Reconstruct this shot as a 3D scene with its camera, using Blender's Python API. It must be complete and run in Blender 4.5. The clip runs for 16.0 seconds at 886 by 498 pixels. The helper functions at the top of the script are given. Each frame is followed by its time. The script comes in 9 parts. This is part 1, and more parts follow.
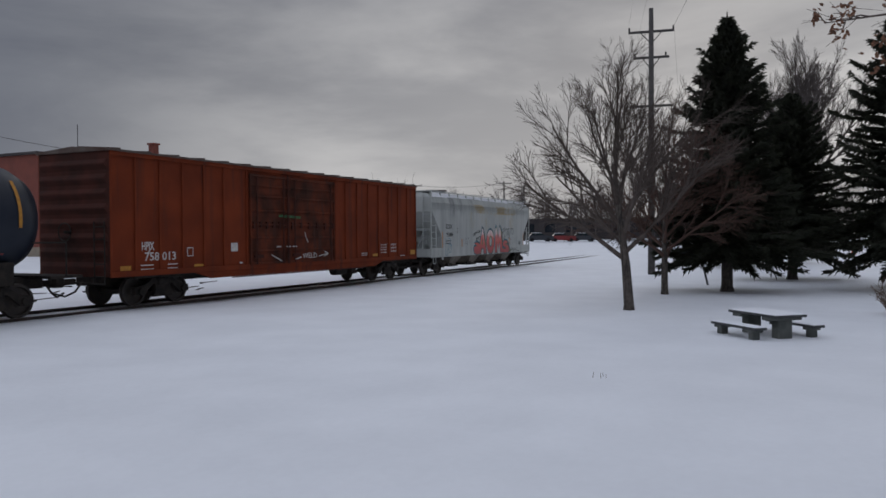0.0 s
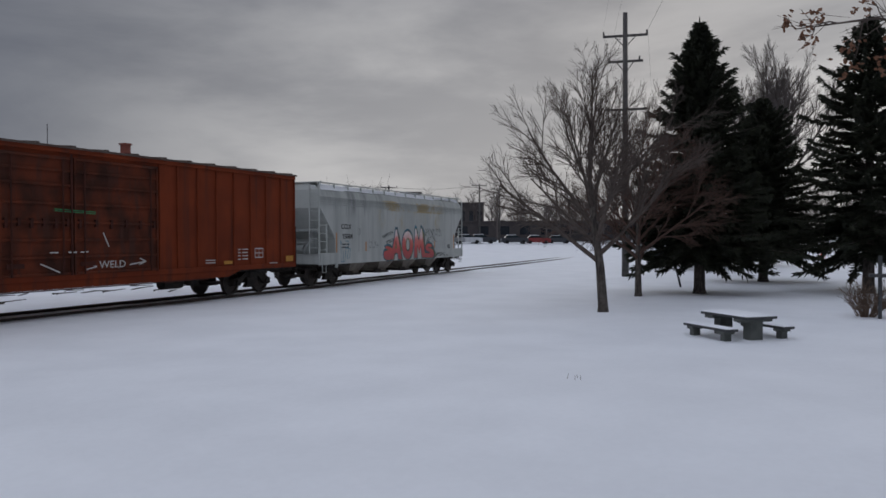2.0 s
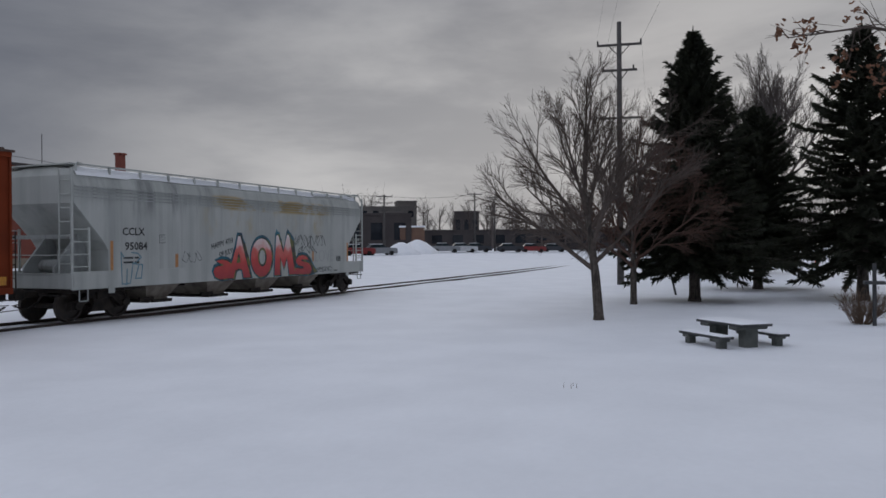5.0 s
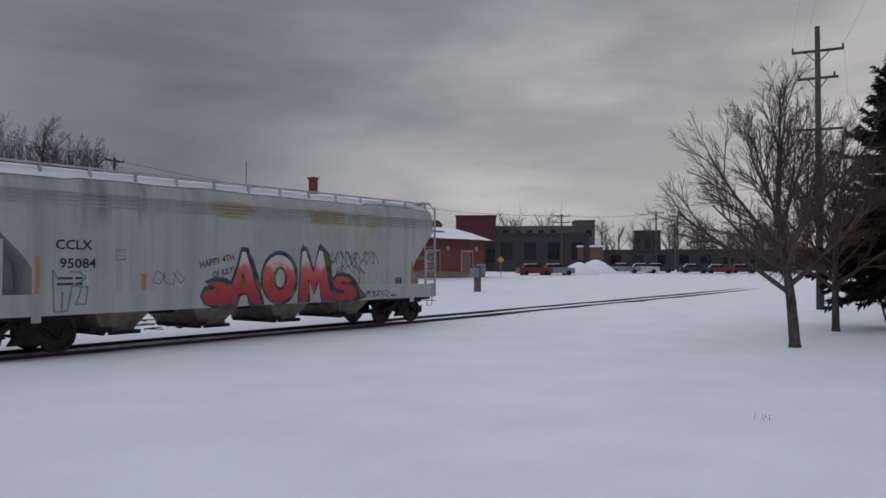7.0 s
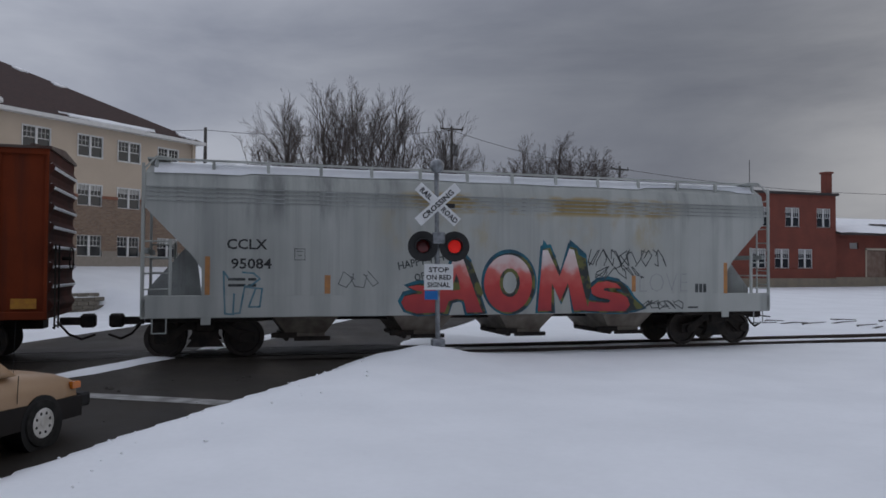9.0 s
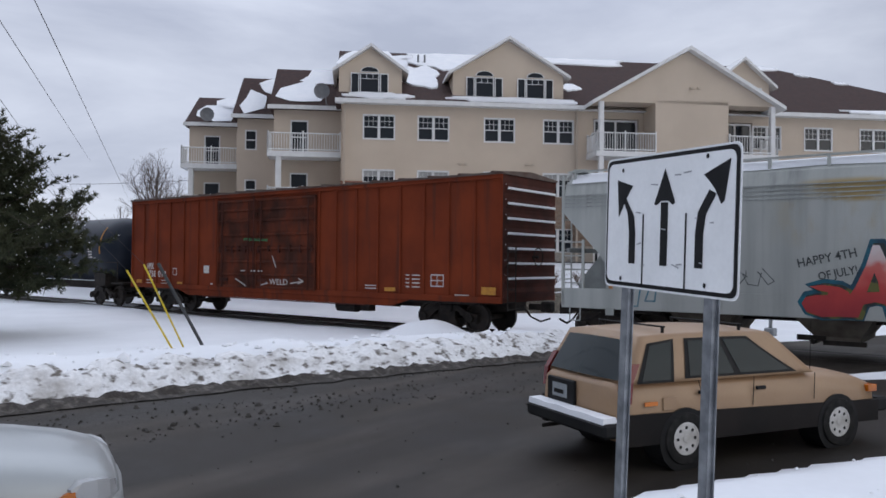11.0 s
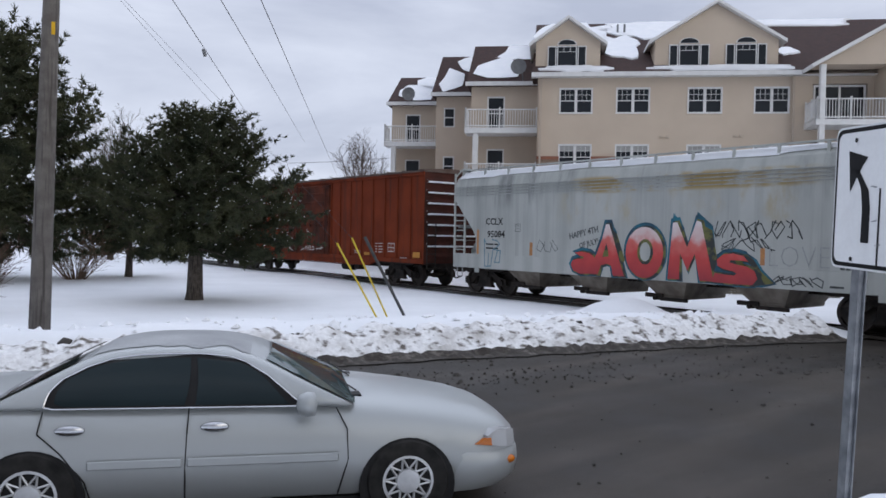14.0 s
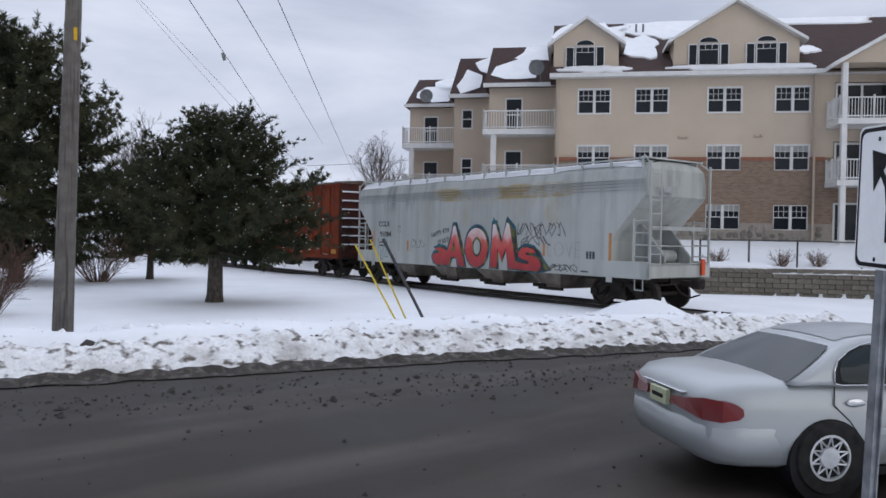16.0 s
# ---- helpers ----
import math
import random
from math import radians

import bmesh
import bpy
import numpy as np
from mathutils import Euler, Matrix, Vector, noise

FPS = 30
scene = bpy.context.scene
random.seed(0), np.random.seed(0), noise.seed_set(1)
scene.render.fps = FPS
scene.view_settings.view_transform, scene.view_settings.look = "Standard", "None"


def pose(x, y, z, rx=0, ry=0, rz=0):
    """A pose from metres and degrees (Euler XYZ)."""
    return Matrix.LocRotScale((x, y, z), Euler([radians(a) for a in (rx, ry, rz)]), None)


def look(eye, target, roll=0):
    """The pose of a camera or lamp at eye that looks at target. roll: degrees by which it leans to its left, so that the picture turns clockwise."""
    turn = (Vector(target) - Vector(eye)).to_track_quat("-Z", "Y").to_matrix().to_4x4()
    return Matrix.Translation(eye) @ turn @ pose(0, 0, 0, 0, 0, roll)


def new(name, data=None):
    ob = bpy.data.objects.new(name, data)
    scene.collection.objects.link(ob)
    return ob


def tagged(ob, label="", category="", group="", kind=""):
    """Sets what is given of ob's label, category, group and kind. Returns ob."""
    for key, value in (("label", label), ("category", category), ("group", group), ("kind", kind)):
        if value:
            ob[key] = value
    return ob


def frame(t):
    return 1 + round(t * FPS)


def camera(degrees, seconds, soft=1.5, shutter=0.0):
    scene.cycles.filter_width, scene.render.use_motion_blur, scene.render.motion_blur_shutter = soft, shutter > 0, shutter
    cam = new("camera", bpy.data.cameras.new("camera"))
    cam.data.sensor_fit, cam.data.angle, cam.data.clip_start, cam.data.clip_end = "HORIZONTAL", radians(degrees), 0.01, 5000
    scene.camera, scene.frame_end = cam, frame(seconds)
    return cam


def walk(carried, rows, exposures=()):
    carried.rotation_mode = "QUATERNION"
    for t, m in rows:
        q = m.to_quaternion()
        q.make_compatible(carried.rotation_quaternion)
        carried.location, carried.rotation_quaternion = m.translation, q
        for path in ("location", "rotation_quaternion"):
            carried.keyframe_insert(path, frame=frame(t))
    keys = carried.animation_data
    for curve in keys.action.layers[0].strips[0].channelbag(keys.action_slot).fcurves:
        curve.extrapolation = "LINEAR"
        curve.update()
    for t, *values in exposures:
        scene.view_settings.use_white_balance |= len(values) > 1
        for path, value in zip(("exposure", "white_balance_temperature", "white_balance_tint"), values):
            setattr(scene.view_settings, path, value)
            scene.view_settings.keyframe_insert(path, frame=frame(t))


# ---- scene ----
EXPOSURES = [(0.0, -0.46, 6500, 10), (6.0, -0.44, 6500, 10), (8.5, -0.44, 6500, 10), (9.0, -0.40, 6500, 10), (9.5, -0.12, 6500, 10), (10.2, 0.16, 6450, 10), (12.3, 0.40, 6400, 10), (16.0, 0.40, 6400, 10)]
cam = camera(59.71, 16.0, soft=1.6)
walk(cam, [
    (0.0, pose(0.060, 0.020, 2.112, 89.045, 0.346, -63.743)),
    (0.5, pose(0.060, 0.020, 2.112, 88.933, 0.540, -64.136)),
    (1.0, pose(0.060, 0.020, 2.112, 89.345, 0.629, -65.556)),
    (1.5, pose(0.060, 0.020, 2.112, 89.419, 0.671, -65.260)),
    (2.0, pose(0.060, 0.020, 2.112, 89.181, 0.221, -65.567)),
    (2.5, pose(0.060, 0.020, 2.112, 89.103, 0.102, -65.475)),
    (3.0, pose(0.060, 0.020, 2.112, 89.553, 0.092, -65.435)),
    (5.3, pose(0.060, 0.020, 2.112, 89.846, 0.450, -65.903)),
    (5.5, pose(0.060, 0.020, 2.112, 89.963, 0.531, -65.512)),
    (6.0, pose(0.060, 0.020, 2.112, 90.678, 0.712, -65.588)),
    (6.5, pose(0.060, 0.020, 2.112, 91.268, 0.879, -60.172)),
    (7.0, pose(0.060, 0.020, 2.112, 91.332, 0.000, -52.832)),
    (7.5, pose(0.060, 0.020, 2.112, 90.950, -0.145, -48.545)),
    (8.0, pose(0.060, 0.020, 2.112, 90.940, -0.068, -39.252)),
    (8.5, pose(0.060, 0.020, 2.112, 90.976, -0.394, -29.203)),
    (9.0, pose(0.060, 0.020, 2.112, 91.454, -0.319, -16.820)),
    (9.5, pose(0.060, 0.020, 2.112, 92.067, 0.103, -1.071)),
    (10.0, pose(0.017, 0.006, 2.112, 91.789, 0.507, 13.177)),
    (10.2, pose(0.000, 0.000, 2.112, 91.632, 0.049, 18.614)),
    (10.7, pose(-0.017, -0.007, 2.112, 91.327, -0.207, 31.021)),
    (11.2, pose(-0.033, -0.014, 2.112, 90.750, -0.759, 40.167)),
    (11.7, pose(-0.050, -0.021, 2.112, 90.127, -1.314, 46.118)),
    (12.3, pose(-0.070, -0.030, 2.112, 89.637, -1.575, 49.138)),
    (12.5, pose(-0.070, -0.030, 2.112, 89.450, -1.305, 49.595)),
    (13.0, pose(-0.070, -0.030, 2.112, 88.742, -1.129, 50.081)),
    (13.5, pose(-0.070, -0.030, 2.112, 88.889, -1.099, 50.784)),
    (14.0, pose(-0.070, -0.030, 2.112, 89.009, -1.138, 51.238)),
    (14.5, pose(-0.070, -0.030, 2.112, 89.208, -1.133, 51.603)),
    (15.0, pose(-0.070, -0.030, 2.112, 89.183, -0.987, 51.709)),
    (15.5, pose(-0.070, -0.030, 2.112, 89.069, -0.904, 52.012)),
    (16.0, pose(-0.070, -0.030, 2.112, 89.110, -0.920, 52.594)),
], exposures=EXPOSURES)


def build_world():
    """Overcast winter sky: a Nishita sky veiled by bands of grey cloud, brightest low over the sun."""
    world = bpy.data.worlds.new("overcast_sky")
    scene.world = world
    world.use_nodes = True
    nt = world.node_tree
    nt.nodes.clear()
    N, L = nt.nodes.new, nt.links.new
    out, bg = N("ShaderNodeOutputWorld"), N("ShaderNodeBackground")
    sky = N("ShaderNodeTexSky")
    sky.sky_type, sky.sun_disc = "NISHITA", False
    sky.sun_elevation, sky.sun_rotation = radians(SUN_ELEVATION), radians(90 - SUN_AZIMUTH)
    sky.air_density, sky.dust_density = 1.0, 2.0
    co, sep = N("ShaderNodeTexCoord"), N("ShaderNodeSeparateXYZ")
    L(co.outputs["Generated"], sep.inputs[0])
    mp = N("ShaderNodeMapping")
    mp.inputs["Scale"].default_value = (1.3, 1.3, 4.6)
    mp.inputs["Rotation"].default_value = (0.05, 0.06, 0.4)
    L(co.outputs["Generated"], mp.inputs[0])
    n1 = N("ShaderNodeTexNoise")
    n1.inputs["Scale"].default_value, n1.inputs["Detail"].default_value = 1.5, 7.0
    n1.inputs["Roughness"].default_value = 0.55
    n1.inputs["Distortion"].default_value = 0.25
    L(mp.outputs[0], n1.inputs["Vector"])
    cl = N("ShaderNodeValToRGB")
    cl.color_ramp.elements[0].position, cl.color_ramp.elements[1].position = 0.34, 0.70
    cl.color_ramp.elements[0].color, cl.color_ramp.elements[1].color = (*CLOUD_DARK, 1), (*CLOUD_LIGHT, 1)
    L(n1.outputs["Fac"], cl.inputs[0])
    # thin cloud low over the sun lets more light through
    dot = N("ShaderNodeVectorMath")
    dot.operation = "DOT_PRODUCT"
    dot.inputs[1].default_value = (math.cos(radians(SUN_AZIMUTH)), math.sin(radians(SUN_AZIMUTH)), 0.10)
    L(co.outputs["Generated"], dot.inputs[0])
    r1 = N("ShaderNodeMapRange")
    r1.interpolation_type = "SMOOTHSTEP"
    for k, v in zip(("From Min", "From Max", "To Min", "To Max"), (0.66, 1.0, 0.0, 1.0)):
        r1.inputs[k].default_value = v
    L(dot.outputs["Value"], r1.inputs[0])
    r2 = N("ShaderNodeMapRange")
    r2.interpolation_type = "SMOOTHSTEP"
    for k, v in zip(("From Min", "From Max", "To Min", "To Max"), (0.02, 0.56, 1.0, 0.0)):
        r2.inputs[k].default_value = v
    L(sep.outputs["Z"], r2.inputs[0])
    mul = N("ShaderNodeMath")
    mul.operation = "MULTIPLY"
    L(r1.outputs[0], mul.inputs[0]), L(r2.outputs[0], mul.inputs[1])
    veil = N("ShaderNodeMapRange")
    veil.interpolation_type = "SMOOTHSTEP"
    for k, v in zip(("From Min", "From Max", "To Min", "To Max"), (0.36, 0.62, 0.55, 1.08)):
        veil.inputs[k].default_value = v
    L(n1.outputs["Fac"], veil.inputs[0])
    thin = N("ShaderNodeMath")
    thin.operation = "MULTIPLY"
    L(mul.outputs[0], thin.inputs[0]), L(veil.outputs[0], thin.inputs[1])
    m1 = N("ShaderNodeMix")
    m1.data_type = "RGBA"
    L(thin.outputs[0], m1.inputs[0]), L(cl.outputs[0], m1.inputs[6])
    m1.inputs[7].default_value = (*CLOUD_GLOW, 1)
    m2 = N("ShaderNodeMix")
    m2.data_type = "RGBA"
    m2.inputs[0].default_value = 0.988
    L(sky.outputs[0], m2.inputs[6]), L(m1.outputs[2], m2.inputs[7])
    # an overcast sky is brightest overhead
    r3 = N("ShaderNodeMapRange")
    r3.interpolation_type = "SMOOTHSTEP"
    for k, v in zip(("From Min", "From Max", "To Min", "To Max"), (0.24, 0.85, 1.0, ZENITH_GAIN)):
        r3.inputs[k].default_value = v
    L(sep.outputs["Z"], r3.inputs[0])
    m3 = N("ShaderNodeMix")
    m3.data_type, m3.blend_type = "RGBA", "MULTIPLY"
    m3.inputs[0].default_value = 1.0
    L(m2.outputs[2], m3.inputs[6]), L(r3.outputs[0], m3.inputs[7])
    # thinner, paler cloud over the side away from the sun
    d2 = N("ShaderNodeVectorMath")
    d2.operation = "DOT_PRODUCT"
    d2.inputs[1].default_value = (-0.84, 0.54, 0.0)
    L(co.outputs["Generated"], d2.inputs[0])
    r4 = N("ShaderNodeMapRange")
    r4.interpolation_type = "SMOOTHSTEP"
    for k, v in zip(("From Min", "From Max", "To Min", "To Max"), (-0.15, 0.88, 1.0, PALE_SIDE)):
        r4.inputs[k].default_value = v
    L(d2.outputs["Value"], r4.inputs[0])
    m4 = N("ShaderNodeMix")
    m4.data_type, m4.blend_type = "RGBA", "MULTIPLY"
    m4.inputs[0].default_value = 1.0
    L(m3.outputs[2], m4.inputs[6]), L(r4.outputs[0], m4.inputs[7])
    L(m4.outputs[2], bg.inputs[0])
    bg.inputs[1].default_value = SKY_STRENGTH
    L(bg.outputs[0], out.inputs[0])
    sun = new("sun", bpy.data.lights.new("sun", "SUN"))
    sun.data.energy, sun.data.angle, sun.data.color = 0.6, radians(60), (1.0, 0.96, 0.91)
    a, e = radians(SUN_AZIMUTH), radians(SUN_ELEVATION)
    sun.matrix_world = look((0, 0, 60), Vector((0, 0, 60)) - Vector((math.cos(a) * math.cos(e), math.sin(a) * math.cos(e), math.sin(e))))


SUN_AZIMUTH, SUN_ELEVATION = 8.0, 18.0
CLOUD_DARK, CLOUD_LIGHT, CLOUD_GLOW = (1.56, 1.70, 2.12), (2.70, 2.86, 3.28), (8.0, 7.9, 7.9)
ZENITH_GAIN = 2.9
PALE_SIDE = 2.35
SKY_STRENGTH = 0.097
build_world()


# ---- building helpers ----
def part(name, bm, material, parent=None, label="", smooth=False, m=None):
    """One mesh object from a bmesh, under a thing or a part."""
    me = bpy.data.meshes.new(name)
    if name not in ("windscreen", "rear_window", "side_window", "window_trim", "thaw_patch"):
        bmesh.ops.recalc_face_normals(bm, faces=bm.faces)
    bm.to_mesh(me)
    bm.free()
    me.materials.append(material)
    if smooth:
        for p in me.polygons:
            p.use_smooth = True
    ob = new(name, me)
    if parent is not None:
        ob.parent = parent
    if m is not None:
        ob.matrix_basis = m
    return tagged(ob, label)


def raw(name, verts, faces, material, parent=None, label="", smooth=False):
    me = bpy.data.meshes.new(name)
    me.from_pydata(verts, [], faces)
    me.materials.append(material)
    if smooth:
        me.polygons.foreach_set("use_smooth", [True] * len(me.polygons))
    ob = new(name, me)
    if parent is not None:
        ob.parent = parent
    return tagged(ob, label)


def share(name, mesh, parent, m):
    ob = new(name, mesh)
    ob.parent = parent
    ob.matrix_basis = m
    return ob


def thing(name, m, label, category, group="", kind=""):
    ob = new(name)
    ob.empty_display_size = 0.2
    ob.matrix_basis = m
    return tagged(ob, label, category, group, kind)


def box(bm, lo, hi, bevel=0.0):
    co = [(x, y, z) for x in (lo[0], hi[0]) for y in (lo[1], hi[1]) for z in (lo[2], hi[2])]
    v = [bm.verts.new(c) for c in co]
    fs = [bm.faces.new([v[i] for i in f]) for f in ((0, 1, 3, 2), (4, 6, 7, 5), (0, 4, 5, 1), (2, 3, 7, 6), (0, 2, 6, 4), (1, 5, 7, 3))]
    if bevel:
        es = list({e for f in fs for e in f.edges})
        bmesh.ops.bevel(bm, geom=es, offset=bevel, segments=1, affect="EDGES")
    return bm


def cyl(bm, p0, p1, r0, r1=None, n=10, caps=True):
    p0, p1 = Vector(p0), Vector(p1)
    r1 = r0 if r1 is None else r1
    q = (p1 - p0).to_track_quat("Z", "Y")
    rings = []
    for p, r in ((p0, r0), (p1, r1)):
        rings.append([bm.verts.new(p + q @ Vector((r * math.cos(a), r * math.sin(a), 0))) for a in (2 * math.pi * k / n for k in range(n))])
    for k in range(n):
        bm.faces.new((rings[0][k], rings[0][(k + 1) % n], rings[1][(k + 1) % n], rings[1][k]))
    if caps:
        bm.faces.new(rings[0][::-1])
        bm.faces.new(rings[1])
    return bm


def pipe(bm, pts, r, n=6):
    for a, b in zip(pts, pts[1:]):
        cyl(bm, a, b, r, n=n)
    return bm


def prism(bm, pts, axis, lo, hi):
    """A polygon pulled along an axis. pts: (y, z) for x, (x, z) for y, (x, y) for z."""
    put = {"x": lambda p, t: (t, p[0], p[1]), "y": lambda p, t: (p[0], t, p[1]), "z": lambda p, t: (p[0], p[1], t)}[axis]
    a, b = [bm.verts.new(put(p, lo)) for p in pts], [bm.verts.new(put(p, hi)) for p in pts]
    bm.faces.new(a[::-1])
    bm.faces.new(b)
    n = len(pts)
    for k in range(n):
        bm.faces.new((a[k], a[(k + 1) % n], b[(k + 1) % n], b[k]))
    return bm


def loft(bm, rings, caps=True, closed=True):
    vs = [[bm.verts.new(p) for p in r] for r in rings]
    n = len(rings[0])
    for a, b in zip(vs, vs[1:]):
        for k in range(n if closed else n - 1):
            bm.faces.new((a[k], a[(k + 1) % n], b[(k + 1) % n], b[k]))
    if caps:
        bm.faces.new(vs[0][::-1])
        bm.faces.new(vs[-1])
    return bm


def lathe(bm, profile, n=24, axis="y"):
    """A profile of (radius, along) turned round an axis."""
    rings = []
    for r, t in profile:
        ring = []
        for k in range(n):
            a = 2 * math.pi * k / n
            c, s = r * math.cos(a), r * math.sin(a)
            ring.append({"y": (c, t, s), "x": (t, c, s), "z": (c, s, t)}[axis])
        rings.append(ring)
    return loft(bm, rings)


def lettering(name, text, size, material, parent, m, label="", depth=0.002, bold=0.0, squeeze=1.0):
    """Words in the built-in font as a thin mesh; it stands in the xz plane of m and reads towards -y."""
    cu = bpy.data.curves.new(name, "FONT")
    cu.body, cu.size, cu.extrude, cu.align_x, cu.offset, cu.resolution_u = text, size, depth, "CENTER", bold, 2
    tmp = new(name, cu)
    me = bpy.data.meshes.new_from_object(tmp.evaluated_get(bpy.context.evaluated_depsgraph_get()))
    bpy.data.objects.remove(tmp)
    me.materials.clear()
    me.materials.append(material)
    ob = new(name, me)
    ob.parent = parent
    ob.matrix_basis = m @ pose(0, 0, 0, 90) @ Matrix.Diagonal((squeeze, 1, 1, 1))
    return tagged(ob, label)


def smooth(a, b, x):
    t = np.clip((np.asarray(x, float) - a) / (b - a), 0, 1)
    return t * t * (3 - 2 * t)


# ---- materials ----
def surface(name, c1, c2=None, rough=0.8, metal=0.0, scale=3.0, detail=6.0, fine=0.08, bump=0.0, bump_scale=40.0, streak=None, streak_at=(0.55, 0.75),
            streak_scale=(2.5, 2.5, 0.25), rough2=None, coat=0.0, vary=0.0, patch=(0.35, 0.65), spec=0.5):
    """Two colours in cloudy patches, fine grain, optional vertical streaks of a third colour, relief."""
    m = bpy.data.materials.new(name)
    m.use_nodes = True
    nt = m.node_tree
    N, L = nt.nodes.new, nt.links.new
    b = nt.nodes["Principled BSDF"]
    c2 = c2 or tuple(v * 0.8 for v in c1)
    co = N("ShaderNodeTexCoord")
    n1 = N("ShaderNodeTexNoise")
    n1.inputs["Scale"].default_value, n1.inputs["Detail"].default_value = scale, detail
    L(co.outputs["Object"], n1.inputs["Vector"])
    ramp = N("ShaderNodeValToRGB")
    ramp.color_ramp.elements[0].position, ramp.color_ramp.elements[1].position = patch
    ramp.color_ramp.elements[0].color, ramp.color_ramp.elements[1].color = (*c1, 1), (*c2, 1)
    L(n1.outputs["Fac"], ramp.inputs[0])
    colour = ramp.outputs[0]
    if streak:
        mp = N("ShaderNodeMapping")
        mp.inputs["Scale"].default_value = streak_scale
        L(co.outputs["Object"], mp.inputs[0])
        n2 = N("ShaderNodeTexNoise")
        n2.inputs["Scale"].default_value, n2.inputs["Detail"].default_value = 1.0, 7.0
        L(mp.outputs[0], n2.inputs["Vector"])
        r2 = N("ShaderNodeValToRGB")
        r2.color_ramp.elements[0].position, r2.color_ramp.elements[1].position = streak_at
        r2.color_ramp.elements[0].color, r2.color_ramp.elements[1].color = (0, 0, 0, 1), (1, 1, 1, 1)
        L(n2.outputs["Fac"], r2.inputs[0])
        mx = N("ShaderNodeMix")
        mx.data_type = "RGBA"
        L(r2.outputs[0], mx.inputs[0]), L(colour, mx.inputs[6])
        mx.inputs[7].default_value = (*streak, 1)
        colour = mx.outputs[2]
    if fine:
        n3 = N("ShaderNodeTexNoise")
        n3.inputs["Scale"].default_value, n3.inputs["Detail"].default_value = bump_scale, 4.0
        L(co.outputs["Object"], n3.inputs["Vector"])
        r3 = N("ShaderNodeMapRange")
        r3.inputs["To Min"].default_value, r3.inputs["To Max"].default_value = 1 - 2 * fine, 1 + 2 * fine
        L(n3.outputs["Fac"], r3.inputs[0])
        mu = N("ShaderNodeMix")
        mu.data_type, mu.blend_type = "RGBA", "MULTIPLY"
        mu.inputs[0].default_value = 1.0
        L(colour, mu.inputs[6]), L(r3.outputs[0], mu.inputs[7])
        colour = mu.outputs[2]
        if bump:
            bp = N("ShaderNodeBump")
            bp.inputs["Strength"].default_value, bp.inputs["Distance"].default_value = bump, 0.02
            L(n3.outputs["Fac"], bp.inputs["Height"]), L(bp.outputs[0], b.inputs["Normal"])
    if vary:
        oi = N("ShaderNodeObjectInfo")
        r4 = N("ShaderNodeMapRange")
        r4.inputs["To Min"].default_value, r4.inputs["To Max"].default_value = 1 - vary, 1 + vary
        L(oi.outputs["Random"], r4.inputs[0])
        mv = N("ShaderNodeMix")
        mv.data_type, mv.blend_type = "RGBA", "MULTIPLY"
        mv.inputs[0].default_value = 1.0
        L(colour, mv.inputs[6]), L(r4.outputs[0], mv.inputs[7])
        colour = mv.outputs[2]
    L(colour, b.inputs["Base Color"])
    b.inputs["Roughness"].default_value, b.inputs["Metallic"].default_value = rough, metal
    if rough2 is not None:
        rr = N("ShaderNodeMapRange")
        rr.inputs["To Min"].default_value, rr.inputs["To Max"].default_value = rough, rough2
        L(n1.outputs["Fac"], rr.inputs[0]), L(rr.outputs[0], b.inputs["Roughness"])
    b.inputs["Coat Weight"].default_value = coat
    b.inputs["Specular IOR Level"].default_value = spec
    b.inputs["Coat Roughness"].default_value = 0.08
    return m


def glowing(name, c, strength):
    m = surface(name, c, fine=0)
    b = m.node_tree.nodes["Principled BSDF"]
    b.inputs["Emission Color"].default_value, b.inputs["Emission Strength"].default_value = (*c, 1), strength
    return m


def glass(name, c, rough=0.05, spec=0.55):
    m = surface(name, c, tuple(v * 0.7 for v in c), rough=rough, fine=0, scale=0.8)
    m.node_tree.nodes["Principled BSDF"].inputs["Specular IOR Level"].default_value = spec
    return m


SNOW = surface("snow", (0.80, 0.82, 0.85), (0.74, 0.76, 0.79), rough=0.75, scale=0.5, fine=0.015, bump=0.25, bump_scale=9.0)
SNOW_ROOF = surface("roof_snow", (0.84, 0.85, 0.87), (0.78, 0.80, 0.83), rough=0.7, scale=1.5, fine=0.02, bump=0.3, bump_scale=5.0)
SNOW_DIRTY = surface("dirty_snow", (0.76, 0.765, 0.775), (0.36, 0.34, 0.32), rough=0.85, scale=1.6, detail=10, fine=0.14, bump=1.0, bump_scale=14.0, patch=(0.50, 0.80), streak=(0.12, 0.105, 0.09), streak_scale=(5.0, 5.0, 9.0), streak_at=(0.53, 0.66))
SNOW_GRIT = surface("gritty_brown_slush", (0.028, 0.022, 0.017), (0.15, 0.135, 0.115), rough=0.8, scale=7.0, detail=12, fine=0.25, bump=0.9, bump_scale=22.0, patch=(0.50, 0.80))
SLUSH_DARK = surface("dark_frozen_clods", (0.022, 0.019, 0.016), (0.060, 0.053, 0.046), rough=0.8, scale=6.0, fine=0.2, bump=0.6)
ASPHALT = surface("wet_asphalt", (0.0150, 0.0120, 0.0094), (0.029, 0.0238, 0.0187), spec=0.22, rough=0.42, rough2=0.85, scale=0.7, detail=8, fine=0.16, bump=0.25, bump_scale=55.0, streak=(0.060, 0.050, 0.041), streak_scale=(0.9, 0.14, 1.0), streak_at=(0.50, 0.74))
